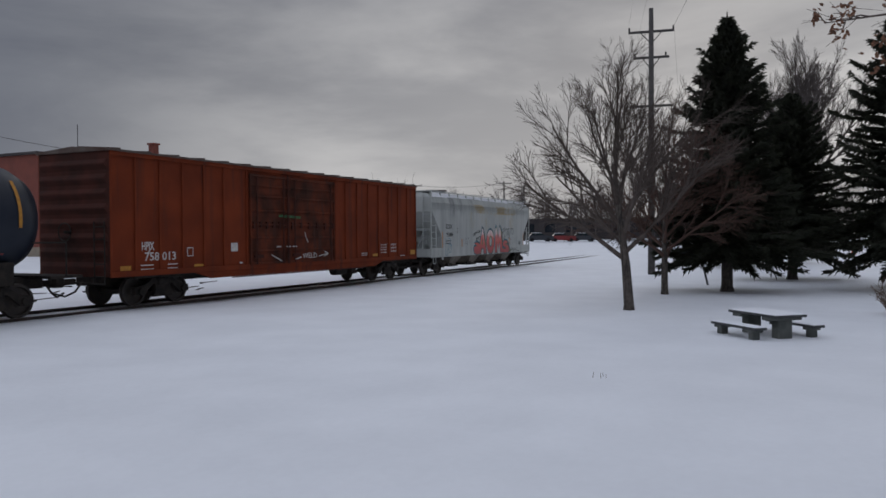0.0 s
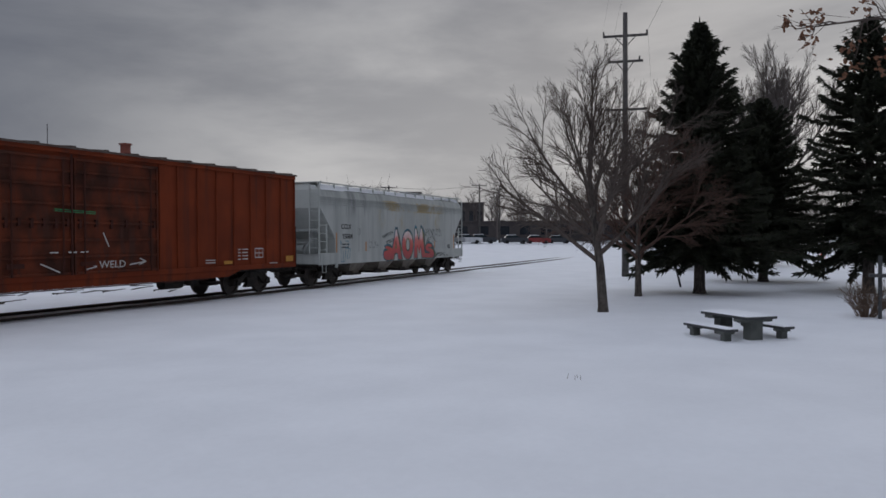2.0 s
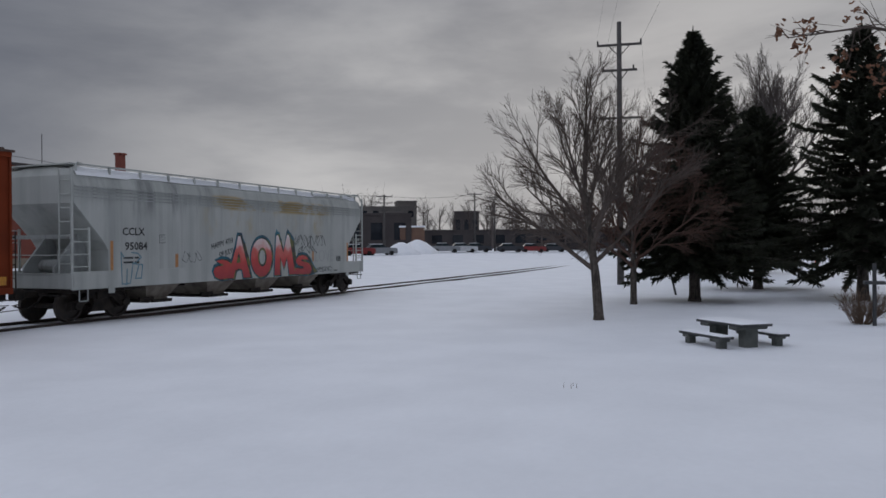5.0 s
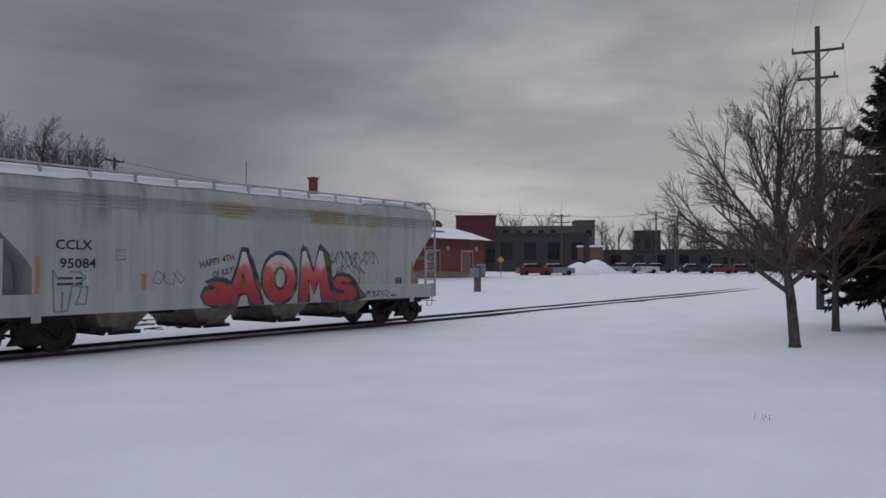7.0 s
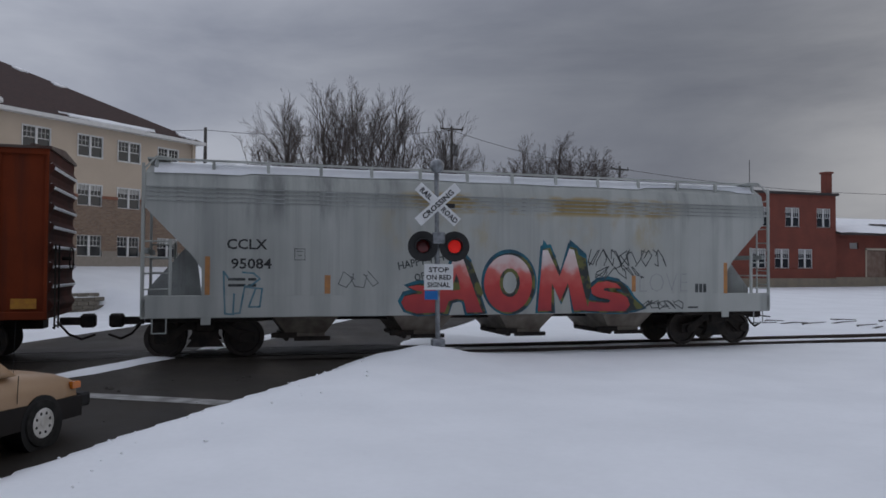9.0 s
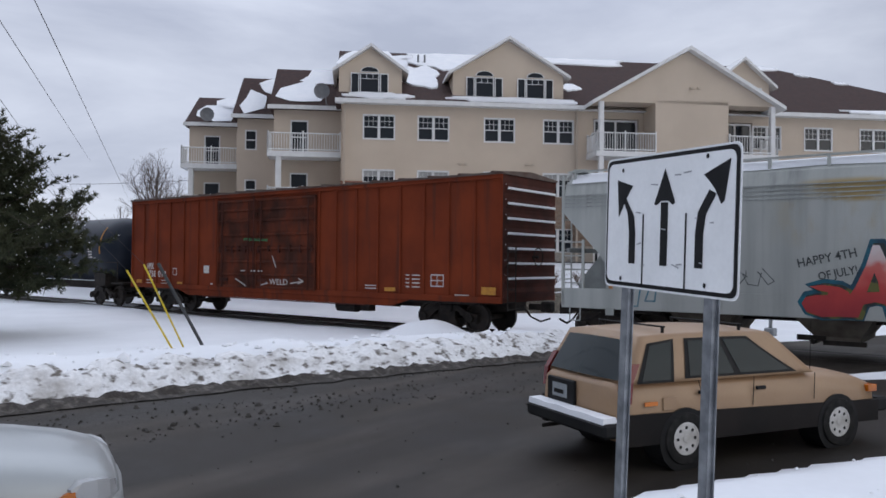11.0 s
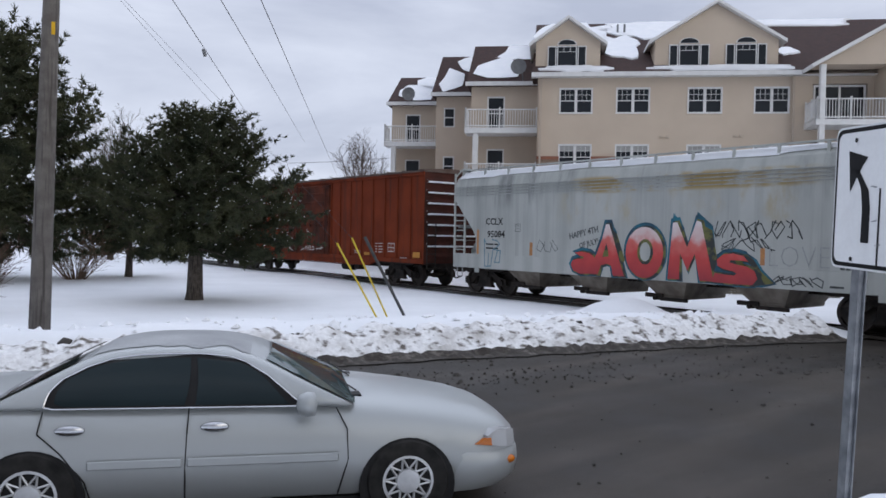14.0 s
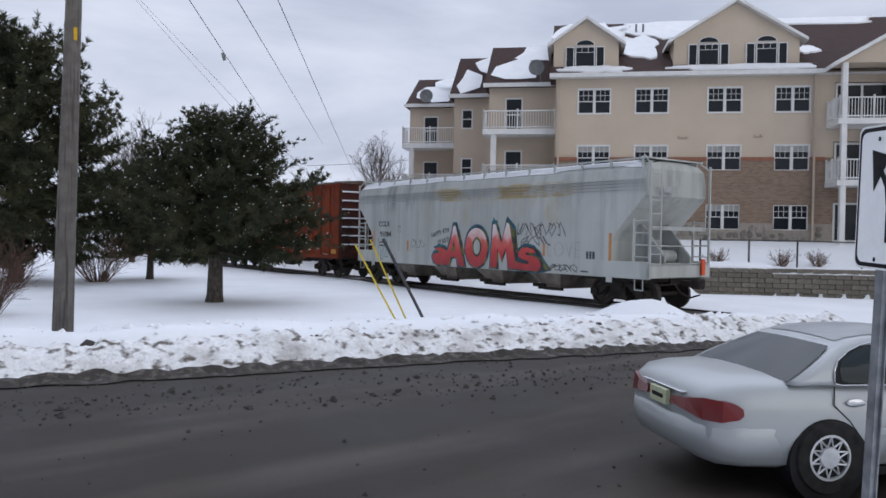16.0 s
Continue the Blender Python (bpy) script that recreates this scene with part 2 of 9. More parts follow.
PAINT_LINE = surface("worn_road_paint", (0.30, 0.30, 0.29), (0.13, 0.125, 0.12), rough=0.7, scale=4.0, fine=0.15)
STEEL_RAIL = surface("rusty_rail", (0.07, 0.045, 0.035), (0.035, 0.028, 0.025), rough=0.6, metal=0.3, scale=6.0)
RAIL_HEAD = surface("polished_rail_head", (0.33, 0.32, 0.31), (0.22, 0.20, 0.19), rough=0.35, metal=0.9, scale=8.0)
# ballast tone with the train's shade put into the colour
BALLAST_SHADE = surface("shaded_ballast", (0.055, 0.05, 0.048), (0.12, 0.115, 0.11), scale=12.0, fine=0.3, bump=1.0, bump_scale=22.0)
HOPPER = surface("pale_grey_car_paint", (0.415, 0.43, 0.405), (0.475, 0.49, 0.465), spec=0.2, rough=0.7, scale=0.6, fine=0.03, bump=0.05, streak=(0.27, 0.285, 0.27), streak_scale=(2.2, 2.2, 0.18), streak_at=(0.45, 0.85))
HOPPER_GRIME = surface("grimy_grey_paint", (0.40, 0.42, 0.41), (0.22, 0.23, 0.22), rough=0.65, scale=1.6, fine=0.08, patch=(0.35, 0.8), streak=(0.2, 0.2, 0.19), streak_scale=(5, 5, 0.5))


def spilt_load(m):
    """Ochre stains of spilt load and grey wash below the roof edge of the hopper's side."""
    nt = m.node_tree
    N, L = nt.nodes.new, nt.links.new
    b = nt.nodes["Principled BSDF"]
    colour = b.inputs["Base Color"].links[0].from_socket
    co, sep = N("ShaderNodeTexCoord"), N("ShaderNodeSeparateXYZ")
    L(co.outputs["Object"], sep.inputs[0])

    def ramp(socket, lo, hi):
        r = N("ShaderNodeMapRange")
        r.interpolation_type = "SMOOTHSTEP"
        r.inputs["From Min"].default_value, r.inputs["From Max"].default_value = lo, hi
        L(socket, r.inputs[0])
        return r.outputs[0]

    def times(*sockets):
        out_ = sockets[0]
        for q in sockets[1:]:
            mu = N("ShaderNodeMath")
            mu.operation = "MULTIPLY"
            L(out_, mu.inputs[0])
            if isinstance(q, float):
                mu.inputs[1].default_value = q
            else:
                L(q, mu.inputs[1])
            out_ = mu.outputs[0]
        return out_

    X, Z = sep.outputs["X"], sep.outputs["Z"]
    bands = (
        ((0.75, 1.0, 1.7), 0.9, (0.40, 0.57), (4.0, 5.4, 12.8, 11.6), (3.46, 3.58, 4.08, 3.94), 0.95, (0.37, 0.27, 0.11)),
        ((0.95, 1.0, 0.45), 2.9, (0.46, 0.66), (3.6, 5.0, 12.6, 11.6), (2.35, 2.9, 3.62, 3.5), 0.80, (0.40, 0.33, 0.19)),
        ((2.2, 1.0, 0.35), 5.1, (0.46, 0.70), (-1.6, 0.6, 6.2, 3.6), (2.9, 3.6, 4.5, 4.2), 0.75, (0.17, 0.18, 0.175)),
        ((1.9, 1.0, 0.35), 7.7, (0.46, 0.72), (11.0, 12.4, 15.9, 15.2), (2.9, 3.55, 4.5, 4.2), 0.65, (0.20, 0.21, 0.205)),
        ((6.0, 1.0, 0.12), 9.3, (0.50, 0.80), (-2.0, -1.5, 16.5, 16.0), (0.6, 0.9, 4.7, 4.6), 0.35, (0.23, 0.235, 0.225)),
    )
    for scale, seed, (n0, n1), (x0, x1, x2, x3), (z0, z1, z2, z3), amount, c in bands:
        mp, n = N("ShaderNodeMapping"), N("ShaderNodeTexNoise")
        mp.inputs["Scale"].default_value, mp.inputs["Location"].default_value = scale, (seed, 0, seed * 0.7)
        n.inputs["Scale"].default_value, n.inputs["Detail"].default_value, n.inputs["Roughness"].default_value = 1.0, 7.0, 0.6
        L(co.outputs["Object"], mp.inputs[0]), L(mp.outputs[0], n.inputs["Vector"])
        fac = times(ramp(n.outputs["Fac"], n0, n1), ramp(X, x0, x1), ramp(X, x2, x3), ramp(Z, z0, z1), ramp(Z, z2, z3), amount)
        mx = N("ShaderNodeMix")
        mx.data_type = "RGBA"
        L(fac, mx.inputs[0]), L(colour, mx.inputs[6])
        mx.inputs[7].default_value = (*c, 1)
        colour = mx.outputs[2]
    L(colour, b.inputs["Base Color"])
    return m


HOPPER_BODY = spilt_load(surface("stained_grey_car_paint", (0.415, 0.43, 0.405), (0.475, 0.49, 0.465), spec=0.2, rough=0.7, scale=0.6, fine=0.03, bump=0.05, streak=(0.29, 0.305, 0.29), streak_scale=(2.2, 2.2, 0.18), streak_at=(0.45, 0.85)))
BROWN_CHUTE = surface("rusty_chute_steel", (0.21, 0.185, 0.150), (0.11, 0.088, 0.068), rough=0.7, scale=2.5, fine=0.1, bump=0.2)
UNDER = surface("black_undergear", (0.014, 0.012, 0.011), (0.034, 0.027, 0.022), spec=0.2, rough=0.7, scale=5.0, fine=0.15)
WHEEL = surface("brown_wheel_steel", (0.05, 0.038, 0.03), (0.028, 0.024, 0.022), rough=0.6, metal=0.2, scale=6.0)
BOXCAR = surface("oxide_red_car_paint", (0.200, 0.040, 0.0150), (0.138, 0.029, 0.0125), spec=0.10, rough=0.8, scale=0.8, fine=0.05, bump=0.05, streak=(0.085, 0.028, 0.018), streak_scale=(3.0, 3.0, 0.22), streak_at=(0.54, 0.74))
BOXCAR_DOOR = surface("scraped_red_door_paint", (0.145, 0.036, 0.0175), (0.044, 0.018, 0.0125), spec=0.10, rough=0.8, scale=1.2, fine=0.08, streak=(0.07, 0.03, 0.022), streak_scale=(5.0, 5.0, 0.8), streak_at=(0.50, 0.70))
# ends and door fittings: a darker red than the side sheets
BOXCAR_DARK = surface("dark_red_steel", (0.075, 0.024, 0.017), (0.040, 0.017, 0.013), spec=0.15, rough=0.8, scale=1.5, fine=0.08)
BOXCAR_ROOF = surface("rusted_roof_sheet", (0.070, 0.034, 0.024), (0.12, 0.095, 0.08), rough=0.6, metal=0.2, scale=2.0, fine=0.08)
TANK = surface("black_tank_paint", (0.010, 0.014, 0.024), (0.017, 0.022, 0.034), spec=0.22, rough=0.45, scale=1.2, fine=0.04)
WHITE_STENCIL = surface("white_stencil", (0.62, 0.60, 0.57), (0.46, 0.42, 0.39), scale=12, fine=0.08)
BLACK_STENCIL = surface("black_stencil", (0.022, 0.022, 0.024), (0.05, 0.05, 0.05), scale=14, fine=0.08)
YELLOW_MARK = surface("yellow_reflector", (0.52, 0.25, 0.03), (0.40, 0.17, 0.03), scale=8)
ORANGE_MARK = surface("orange_primer_stripe", (0.52, 0.24, 0.08), (0.40, 0.20, 0.09), scale=7)
SPRAY_BLUE = surface("teal_spray_paint", (0.010, 0.14, 0.20), (0.012, 0.05, 0.085), scale=3.0, fine=0.06, rough=0.5)
SPRAY_DARK = surface("olive_black_spray_paint", (0.025, 0.03, 0.03), (0.13, 0.13, 0.035), scale=3.2, fine=0.06, rough=0.5, patch=(0.48, 0.56))
SPRAY_TAG = surface("faded_blue_spray_paint", (0.07, 0.20, 0.27), (0.17, 0.27, 0.31), scale=6.0, fine=0.08)
SPRAY_BLACK = surface("thin_black_spray_paint", (0.028, 0.032, 0.034), (0.10, 0.11, 0.11), scale=7.0, fine=0.08)
SPRAY_GREY = surface("thin_grey_spray_paint", (0.30, 0.31, 0.31), (0.38, 0.39, 0.385), scale=7.0, fine=0.05)
GREEN_WIRE = surface("green_strap_paint", (0.03, 0.22, 0.07), (0.02, 0.1, 0.05), scale=9)
GALV = surface("galvanised_steel", (0.30, 0.315, 0.33), (0.17, 0.18, 0.195), rough=0.45, metal=0.7, scale=9.0, fine=0.06)
SIGN_WHITE = surface("scuffed_sign_sheeting", (0.78, 0.79, 0.79), (0.70, 0.71, 0.71), rough=0.45, scale=3.0, fine=0.03)
SIGN_BLACK = surface("sign_black", (0.008, 0.008, 0.009), (0.014, 0.014, 0.015), spec=0.15, rough=0.6, scale=6)
LAMP_BLACK = surface("flat_black_enamel", (0.010, 0.010, 0.011), (0.02, 0.02, 0.02), rough=0.6, scale=6)
LENS_LIT = glowing("lit_red_lens", (0.7, 0.02, 0.015), 0.35)
LENS_DIM = surface("dark_red_lens", (0.12, 0.006, 0.006), (0.05, 0.004, 0.004), rough=0.2, fine=0)
SIGN_BLUE = surface("blue_notice_plate", (0.02, 0.17, 0.48), (0.015, 0.13, 0.38), scale=5)
YELLOW_PLASTIC = surface("yellow_plastic_guard", (0.62, 0.47, 0.02), (0.50, 0.37, 0.03), rough=0.5, scale=6)
DARK_POST = surface("dark_painted_post", (0.035, 0.038, 0.042), (0.06, 0.06, 0.06), scale=8)
SIGN_YELLOW = surface("yellow_warning_sign", (0.70, 0.42, 0.01), (0.6, 0.35, 0.01), scale=5)
POLE_WOOD = surface("grey_weathered_pole", (0.155, 0.140, 0.125), (0.105, 0.092, 0.082), rough=0.9, scale=4.0, fine=0.12, bump=0.5, bump_scale=60, streak=(0.06, 0.052, 0.046), streak_scale=(16, 16, 0.7), streak_at=(0.55, 0.68))
POLE_DARK = surface("dark_creosote_pole", (0.050, 0.046, 0.044), (0.085, 0.078, 0.072), scale=4.0, fine=0.12, bump=0.3)
WIRE = surface("black_cable", (0.035, 0.035, 0.038), (0.05, 0.05, 0.05), rough=0.6, scale=4)
BARK = surface("grey_brown_bark", (0.060, 0.048, 0.040), (0.105, 0.090, 0.076), rough=0.95, scale=8.0, fine=0.2, bump=0.9, bump_scale=30, streak=(0.03, 0.025, 0.022), streak_scale=(22, 22, 2.0), streak_at=(0.5, 0.62))
TWIG = surface("bare_twig_bark", (0.062, 0.046, 0.038), (0.095, 0.074, 0.062), rough=0.9, scale=6.0, fine=0.1)
TWIG_RED = surface("reddish_twig_bark", (0.095, 0.052, 0.036), (0.065, 0.038, 0.030), rough=0.9, scale=6.0, fine=0.1)
TWIG_FAR = surface("far_twig_bark", (0.080, 0.066, 0.060), (0.11, 0.092, 0.085), rough=0.95, scale=2.0, fine=0.1)
SPRUCE_LEAF = surface("spruce_needles", (0.018, 0.022, 0.013), (0.036, 0.040, 0.022), rough=0.85, scale=3.0, fine=0.25, bump_scale=30)
PINE_LEAF = surface("pine_needles", (0.022, 0.031, 0.014), (0.072, 0.078, 0.036), rough=0.8, scale=0.9, fine=0.25, bump_scale=30)
OAK_LEAF = surface("dead_oak_leaf", (0.115, 0.048, 0.024), (0.18, 0.085, 0.045), rough=0.85, scale=6.0, fine=0.2)
SHRUB_TWIG = surface("brown_shrub_twigs", (0.11, 0.070, 0.048), (0.16, 0.11, 0.078), rough=0.9, scale=5.0, fine=0.15)
CONCRETE = surface("mossy_concrete", (0.065, 0.072, 0.065), (0.11, 0.115, 0.105), scale=3.0, fine=0.12, bump=0.5)
TABLE_DARK = surface("dark_stained_plank", (0.035, 0.038, 0.040), (0.06, 0.06, 0.06), scale=6.0, fine=0.1)
STUCCO = surface("tan_stucco", (0.57, 0.475, 0.375), (0.53, 0.44, 0.345), rough=0.9, scale=0.7, fine=0.03, bump=0.3, bump_scale=60)
TRIM_WHITE = surface("white_vinyl_trim", (0.74, 0.74, 0.73), (0.66, 0.66, 0.65), rough=0.5, scale=3.0, fine=0.02)
TRIM_TAN = surface("tan_downspout", (0.50, 0.42, 0.33), (0.46, 0.38, 0.30), rough=0.5, scale=3.0)
SHINGLE = surface("brown_shingles", (0.052, 0.024, 0.020), (0.034, 0.018, 0.016), rough=0.95, scale=4.0, fine=0.22, bump=0.6, bump_scale=18)
MORTAR = surface("grey_mortar", (0.33, 0.29, 0.25), (0.28, 0.25, 0.21), rough=0.95, scale=5.0, fine=0.1)
STONE = surface("field_stone", (0.27, 0.245, 0.215), (0.20, 0.185, 0.165), rough=0.9, scale=4.0, fine=0.12, bump=0.6, vary=0.35)
WINDOW_GLASS = glass("window_glass", (0.022, 0.026, 0.032), spec=0.35)
BLIND = surface("pale_window_blind", (0.38, 0.38, 0.365), (0.32, 0.32, 0.31), rough=0.35, scale=2.0)
BLOCK_WALL = surface("retaining_block", (0.185, 0.165, 0.135), (0.125, 0.112, 0.092), rough=0.9, scale=3.0, fine=0.15, bump=0.5, vary=0.18)
DEPOT_BRICK = surface("depot_red_brick", (0.215, 0.062, 0.042), (0.175, 0.052, 0.037), rough=0.9, scale=1.2, fine=0.10, bump=0.2, bump_scale=25)
DEPOT_BASE = surface("sandstone_base", (0.28, 0.235, 0.175), (0.22, 0.19, 0.15), rough=0.9, scale=1.5, fine=0.1)
DEPOT_DOOR = surface("boarded_door_planks", (0.185, 0.115, 0.085), (0.26, 0.19, 0.15), rough=0.9, scale=2.0, fine=0.1, streak=(0.10, 0.06, 0.045), streak_scale=(14, 14, 0.8))
FAR_BRICK = surface("far_dark_red_brick", (0.115, 0.032, 0.032), (0.095, 0.028, 0.03), scale=0.6, fine=0.08)
FAR_CONCRETE = surface("far_grey_concrete", (0.155, 0.14, 0.125), (0.115, 0.105, 0.098), scale=0.3, fine=0.1)
FAR_DARK = surface("far_dark_cladding", (0.040, 0.033, 0.033), (0.055, 0.046, 0.044), scale=0.4, fine=0.1)
FAR_TAN = surface("far_tan_brick", (0.175, 0.098, 0.066), (0.135, 0.08, 0.056), scale=0.5, fine=0.1)
CAR_SILVER = surface("silver_car_paint", (0.36, 0.38, 0.385), (0.335, 0.355, 0.36), rough=0.42, metal=0.30, scale=0.5, fine=0.01, bump_scale=200, coat=0.3)
CAR_TAN = surface("tan_car_paint", (0.345, 0.225, 0.130), (0.295, 0.190, 0.112), spec=0.35, rough=0.45, scale=1.2, fine=0.03, coat=0.12)
CAR_BROWN = surface("dark_brown_lower_panel", (0.009, 0.008, 0.008), (0.016, 0.013, 0.012), spec=0.15, rough=0.6, scale=2.0, fine=0.05)
CAR_BLACK = surface("black_car_trim", (0.008, 0.008, 0.009), (0.015, 0.015, 0.015), spec=0.2, rough=0.6, scale=4)
CAR_GLASS = glass("dark_tinted_glass", (0.010, 0.019, 0.022), rough=0.04, spec=0.22)
CAR_SCREEN = glass("greenish_windscreen", (0.055, 0.095, 0.098), rough=0.04)
CHROME = surface("bright_trim", (0.62, 0.63, 0.65), (0.5, 0.51, 0.53), rough=0.2, metal=0.95, fine=0)
TYRE = surface("dirty_tyre_rubber", (0.010, 0.010, 0.010), (0.026, 0.025, 0.024), spec=0.2, rough=0.85, scale=8)
ALLOY = surface("silver_wheel_cover", (0.60, 0.61, 0.62), (0.46, 0.47, 0.48), rough=0.4, metal=0.6, scale=7, fine=0.05)
WHEEL_WHITE = surface("white_steel_wheel", (0.60, 0.59, 0.57), (0.42, 0.40, 0.37), rough=0.55, scale=7, fine=0.08)
RED_LENS = glass("red_tail_lens", (0.16, 0.008, 0.010), rough=0.12)
AMBER_LENS = glass("amber_lens", (0.62, 0.17, 0.010), rough=0.15)
CLEAR_LENS = glass("clear_headlamp", (0.45, 0.46, 0.47), rough=0.08)
PLATE = surface("licence_plate", (0.42, 0.46, 0.22), (0.5, 0.52, 0.42), rough=0.5, scale=30)
PLATE_GREY = surface("grimy_white_plate", (0.30, 0.32, 0.33), (0.24, 0.26, 0.27), rough=0.5, scale=30)
CONE = surface("orange_cone", (0.75, 0.10, 0.03), (0.6, 0.08, 0.03), scale=4)
DISH = surface("grey_dish", (0.20, 0.205, 0.21), (0.15, 0.155, 0.16), scale=4)


# ---- ground, road, track ----
NEAR_EDGE = ((-40.0, -23.0), (1.5, -5.25), (7.3, -3.05), (9.8, -1.72), (15.9, 2.1), (20.4, 4.2), (33.0, 12.0), (60.0, 28.0))
FAR_EDGE = ((-40.0, -27.0), (3.5, -12.8), (8.1, -11.55), (13.7, -9.5), (17.7, -7.9), (23.0, -5.2), (33.0, 0.8), (60.0, 16.8))
YAW = radians(43.469)  # the apartment house's front runs this way


def near_edge(y):
    return np.interp(y, [p[0] for p in NEAR_EDGE], [p[1] for p in NEAR_EDGE])


def far_edge(y):
    return np.interp(y, [p[0] for p in FAR_EDGE], [p[1] for p in FAR_EDGE])


def road_z(y):
    return np.interp(y, [-40, 2, 6.5, 16.5, 24, 60], [-0.30, -0.245, -0.203, -0.05, -0.05, 0.9])


def lumps(x, y, s, seed=0.0):
    """Smooth noise for whole arrays, from a few turned waves."""
    z = np.zeros_like(x)
    for k in range(7):
        a = 1.7 * k + seed
        f = (0.6 + 0.37 * k) / s
        z = z + np.sin(f * (x * math.cos(a) + y * math.sin(a)) + 2.1 * k + seed + 1.3 * np.sin(f * 0.7 * (y * math.cos(a) - x * math.sin(a)) + k)) / (1 + 0.35 * k)
    return z / 3.2


def ground_z(x, y):
    x, y = np.asarray(x, float), np.asarray(y, float)
    u, v = x * math.cos(YAW) + y * math.sin(YAW), 41.29 - (-x * math.sin(YAW) + y * math.cos(YAW))
    r = np.hypot(x, y)
    z = -0.09 + 0.06 * lumps(x, y, 4.0) + 0.015 * lumps(x, y, 1.1, 2.0)
    z = z + smooth(25, 52, y) * 0.9 * smooth(-5, 25, x) + smooth(62, 170, r) * 0.85 * smooth(-20, 30, y + 0.3 * x)
    z = z + smooth(1.4, 3.2, np.abs(y - 19.92 - 0.000349 * x * x)) * 0.03
    # the house stands on a raised lawn behind a low retaining wall
    terrace = smooth(7.9, 0.5, v) * 1.25 + 0.95
    open_slope = smooth(15.0, 0.5, v) * 2.2
    wall_here = smooth(4.4, 5.0, u) * smooth(26.0, 24.0, u)
    hill = np.where(v < 7.9, terrace, 0.0) * wall_here + open_slope * (1 - wall_here)
    z = z + hill * smooth(60, 42, u) * smooth(-34, -14, u) * smooth(23.5, 25.5, y)
    # banks the plough threw up along the road
    ne, fe = near_edge(y), far_edge(y)
    dn, df = (x - ne) * 0.86, (fe - x) * 0.94
    rough = lumps(x, y, 0.55, 5.0)
    cross = 1 - smooth(2.2, 0.8, np.abs(y - 20.0 - 0.0)) * 0.9
    z = z + (0.17 + 0.05 * rough) * smooth(0.1, 0.9, dn) * smooth(6.0, 1.4, dn) * cross
    z = z + (0.50 + 0.11 * rough) * smooth(0.0, 1.0, df) * smooth(3.4, 1.6, df) * smooth(20.0, 16.5, y)
    z = z + 0.28 * np.exp(-((x - 4.9) ** 2 + (y - 16.7) ** 2) / 0.9)
    z = z + 0.62 * np.exp(-(((x + 13.3) / 1.15) ** 2 + ((y - 17.0) / 1.15) ** 2)) * (1 + 0.30 * rough)
    inside = (dn < 0.12) & (df < 0.05)
    return np.where(inside, road_z(y) - 0.14, z)


def span(*pieces):
    out = []
    for a, b, n in pieces:
        out += list(np.linspace(a, b, n, endpoint=False))
    return out


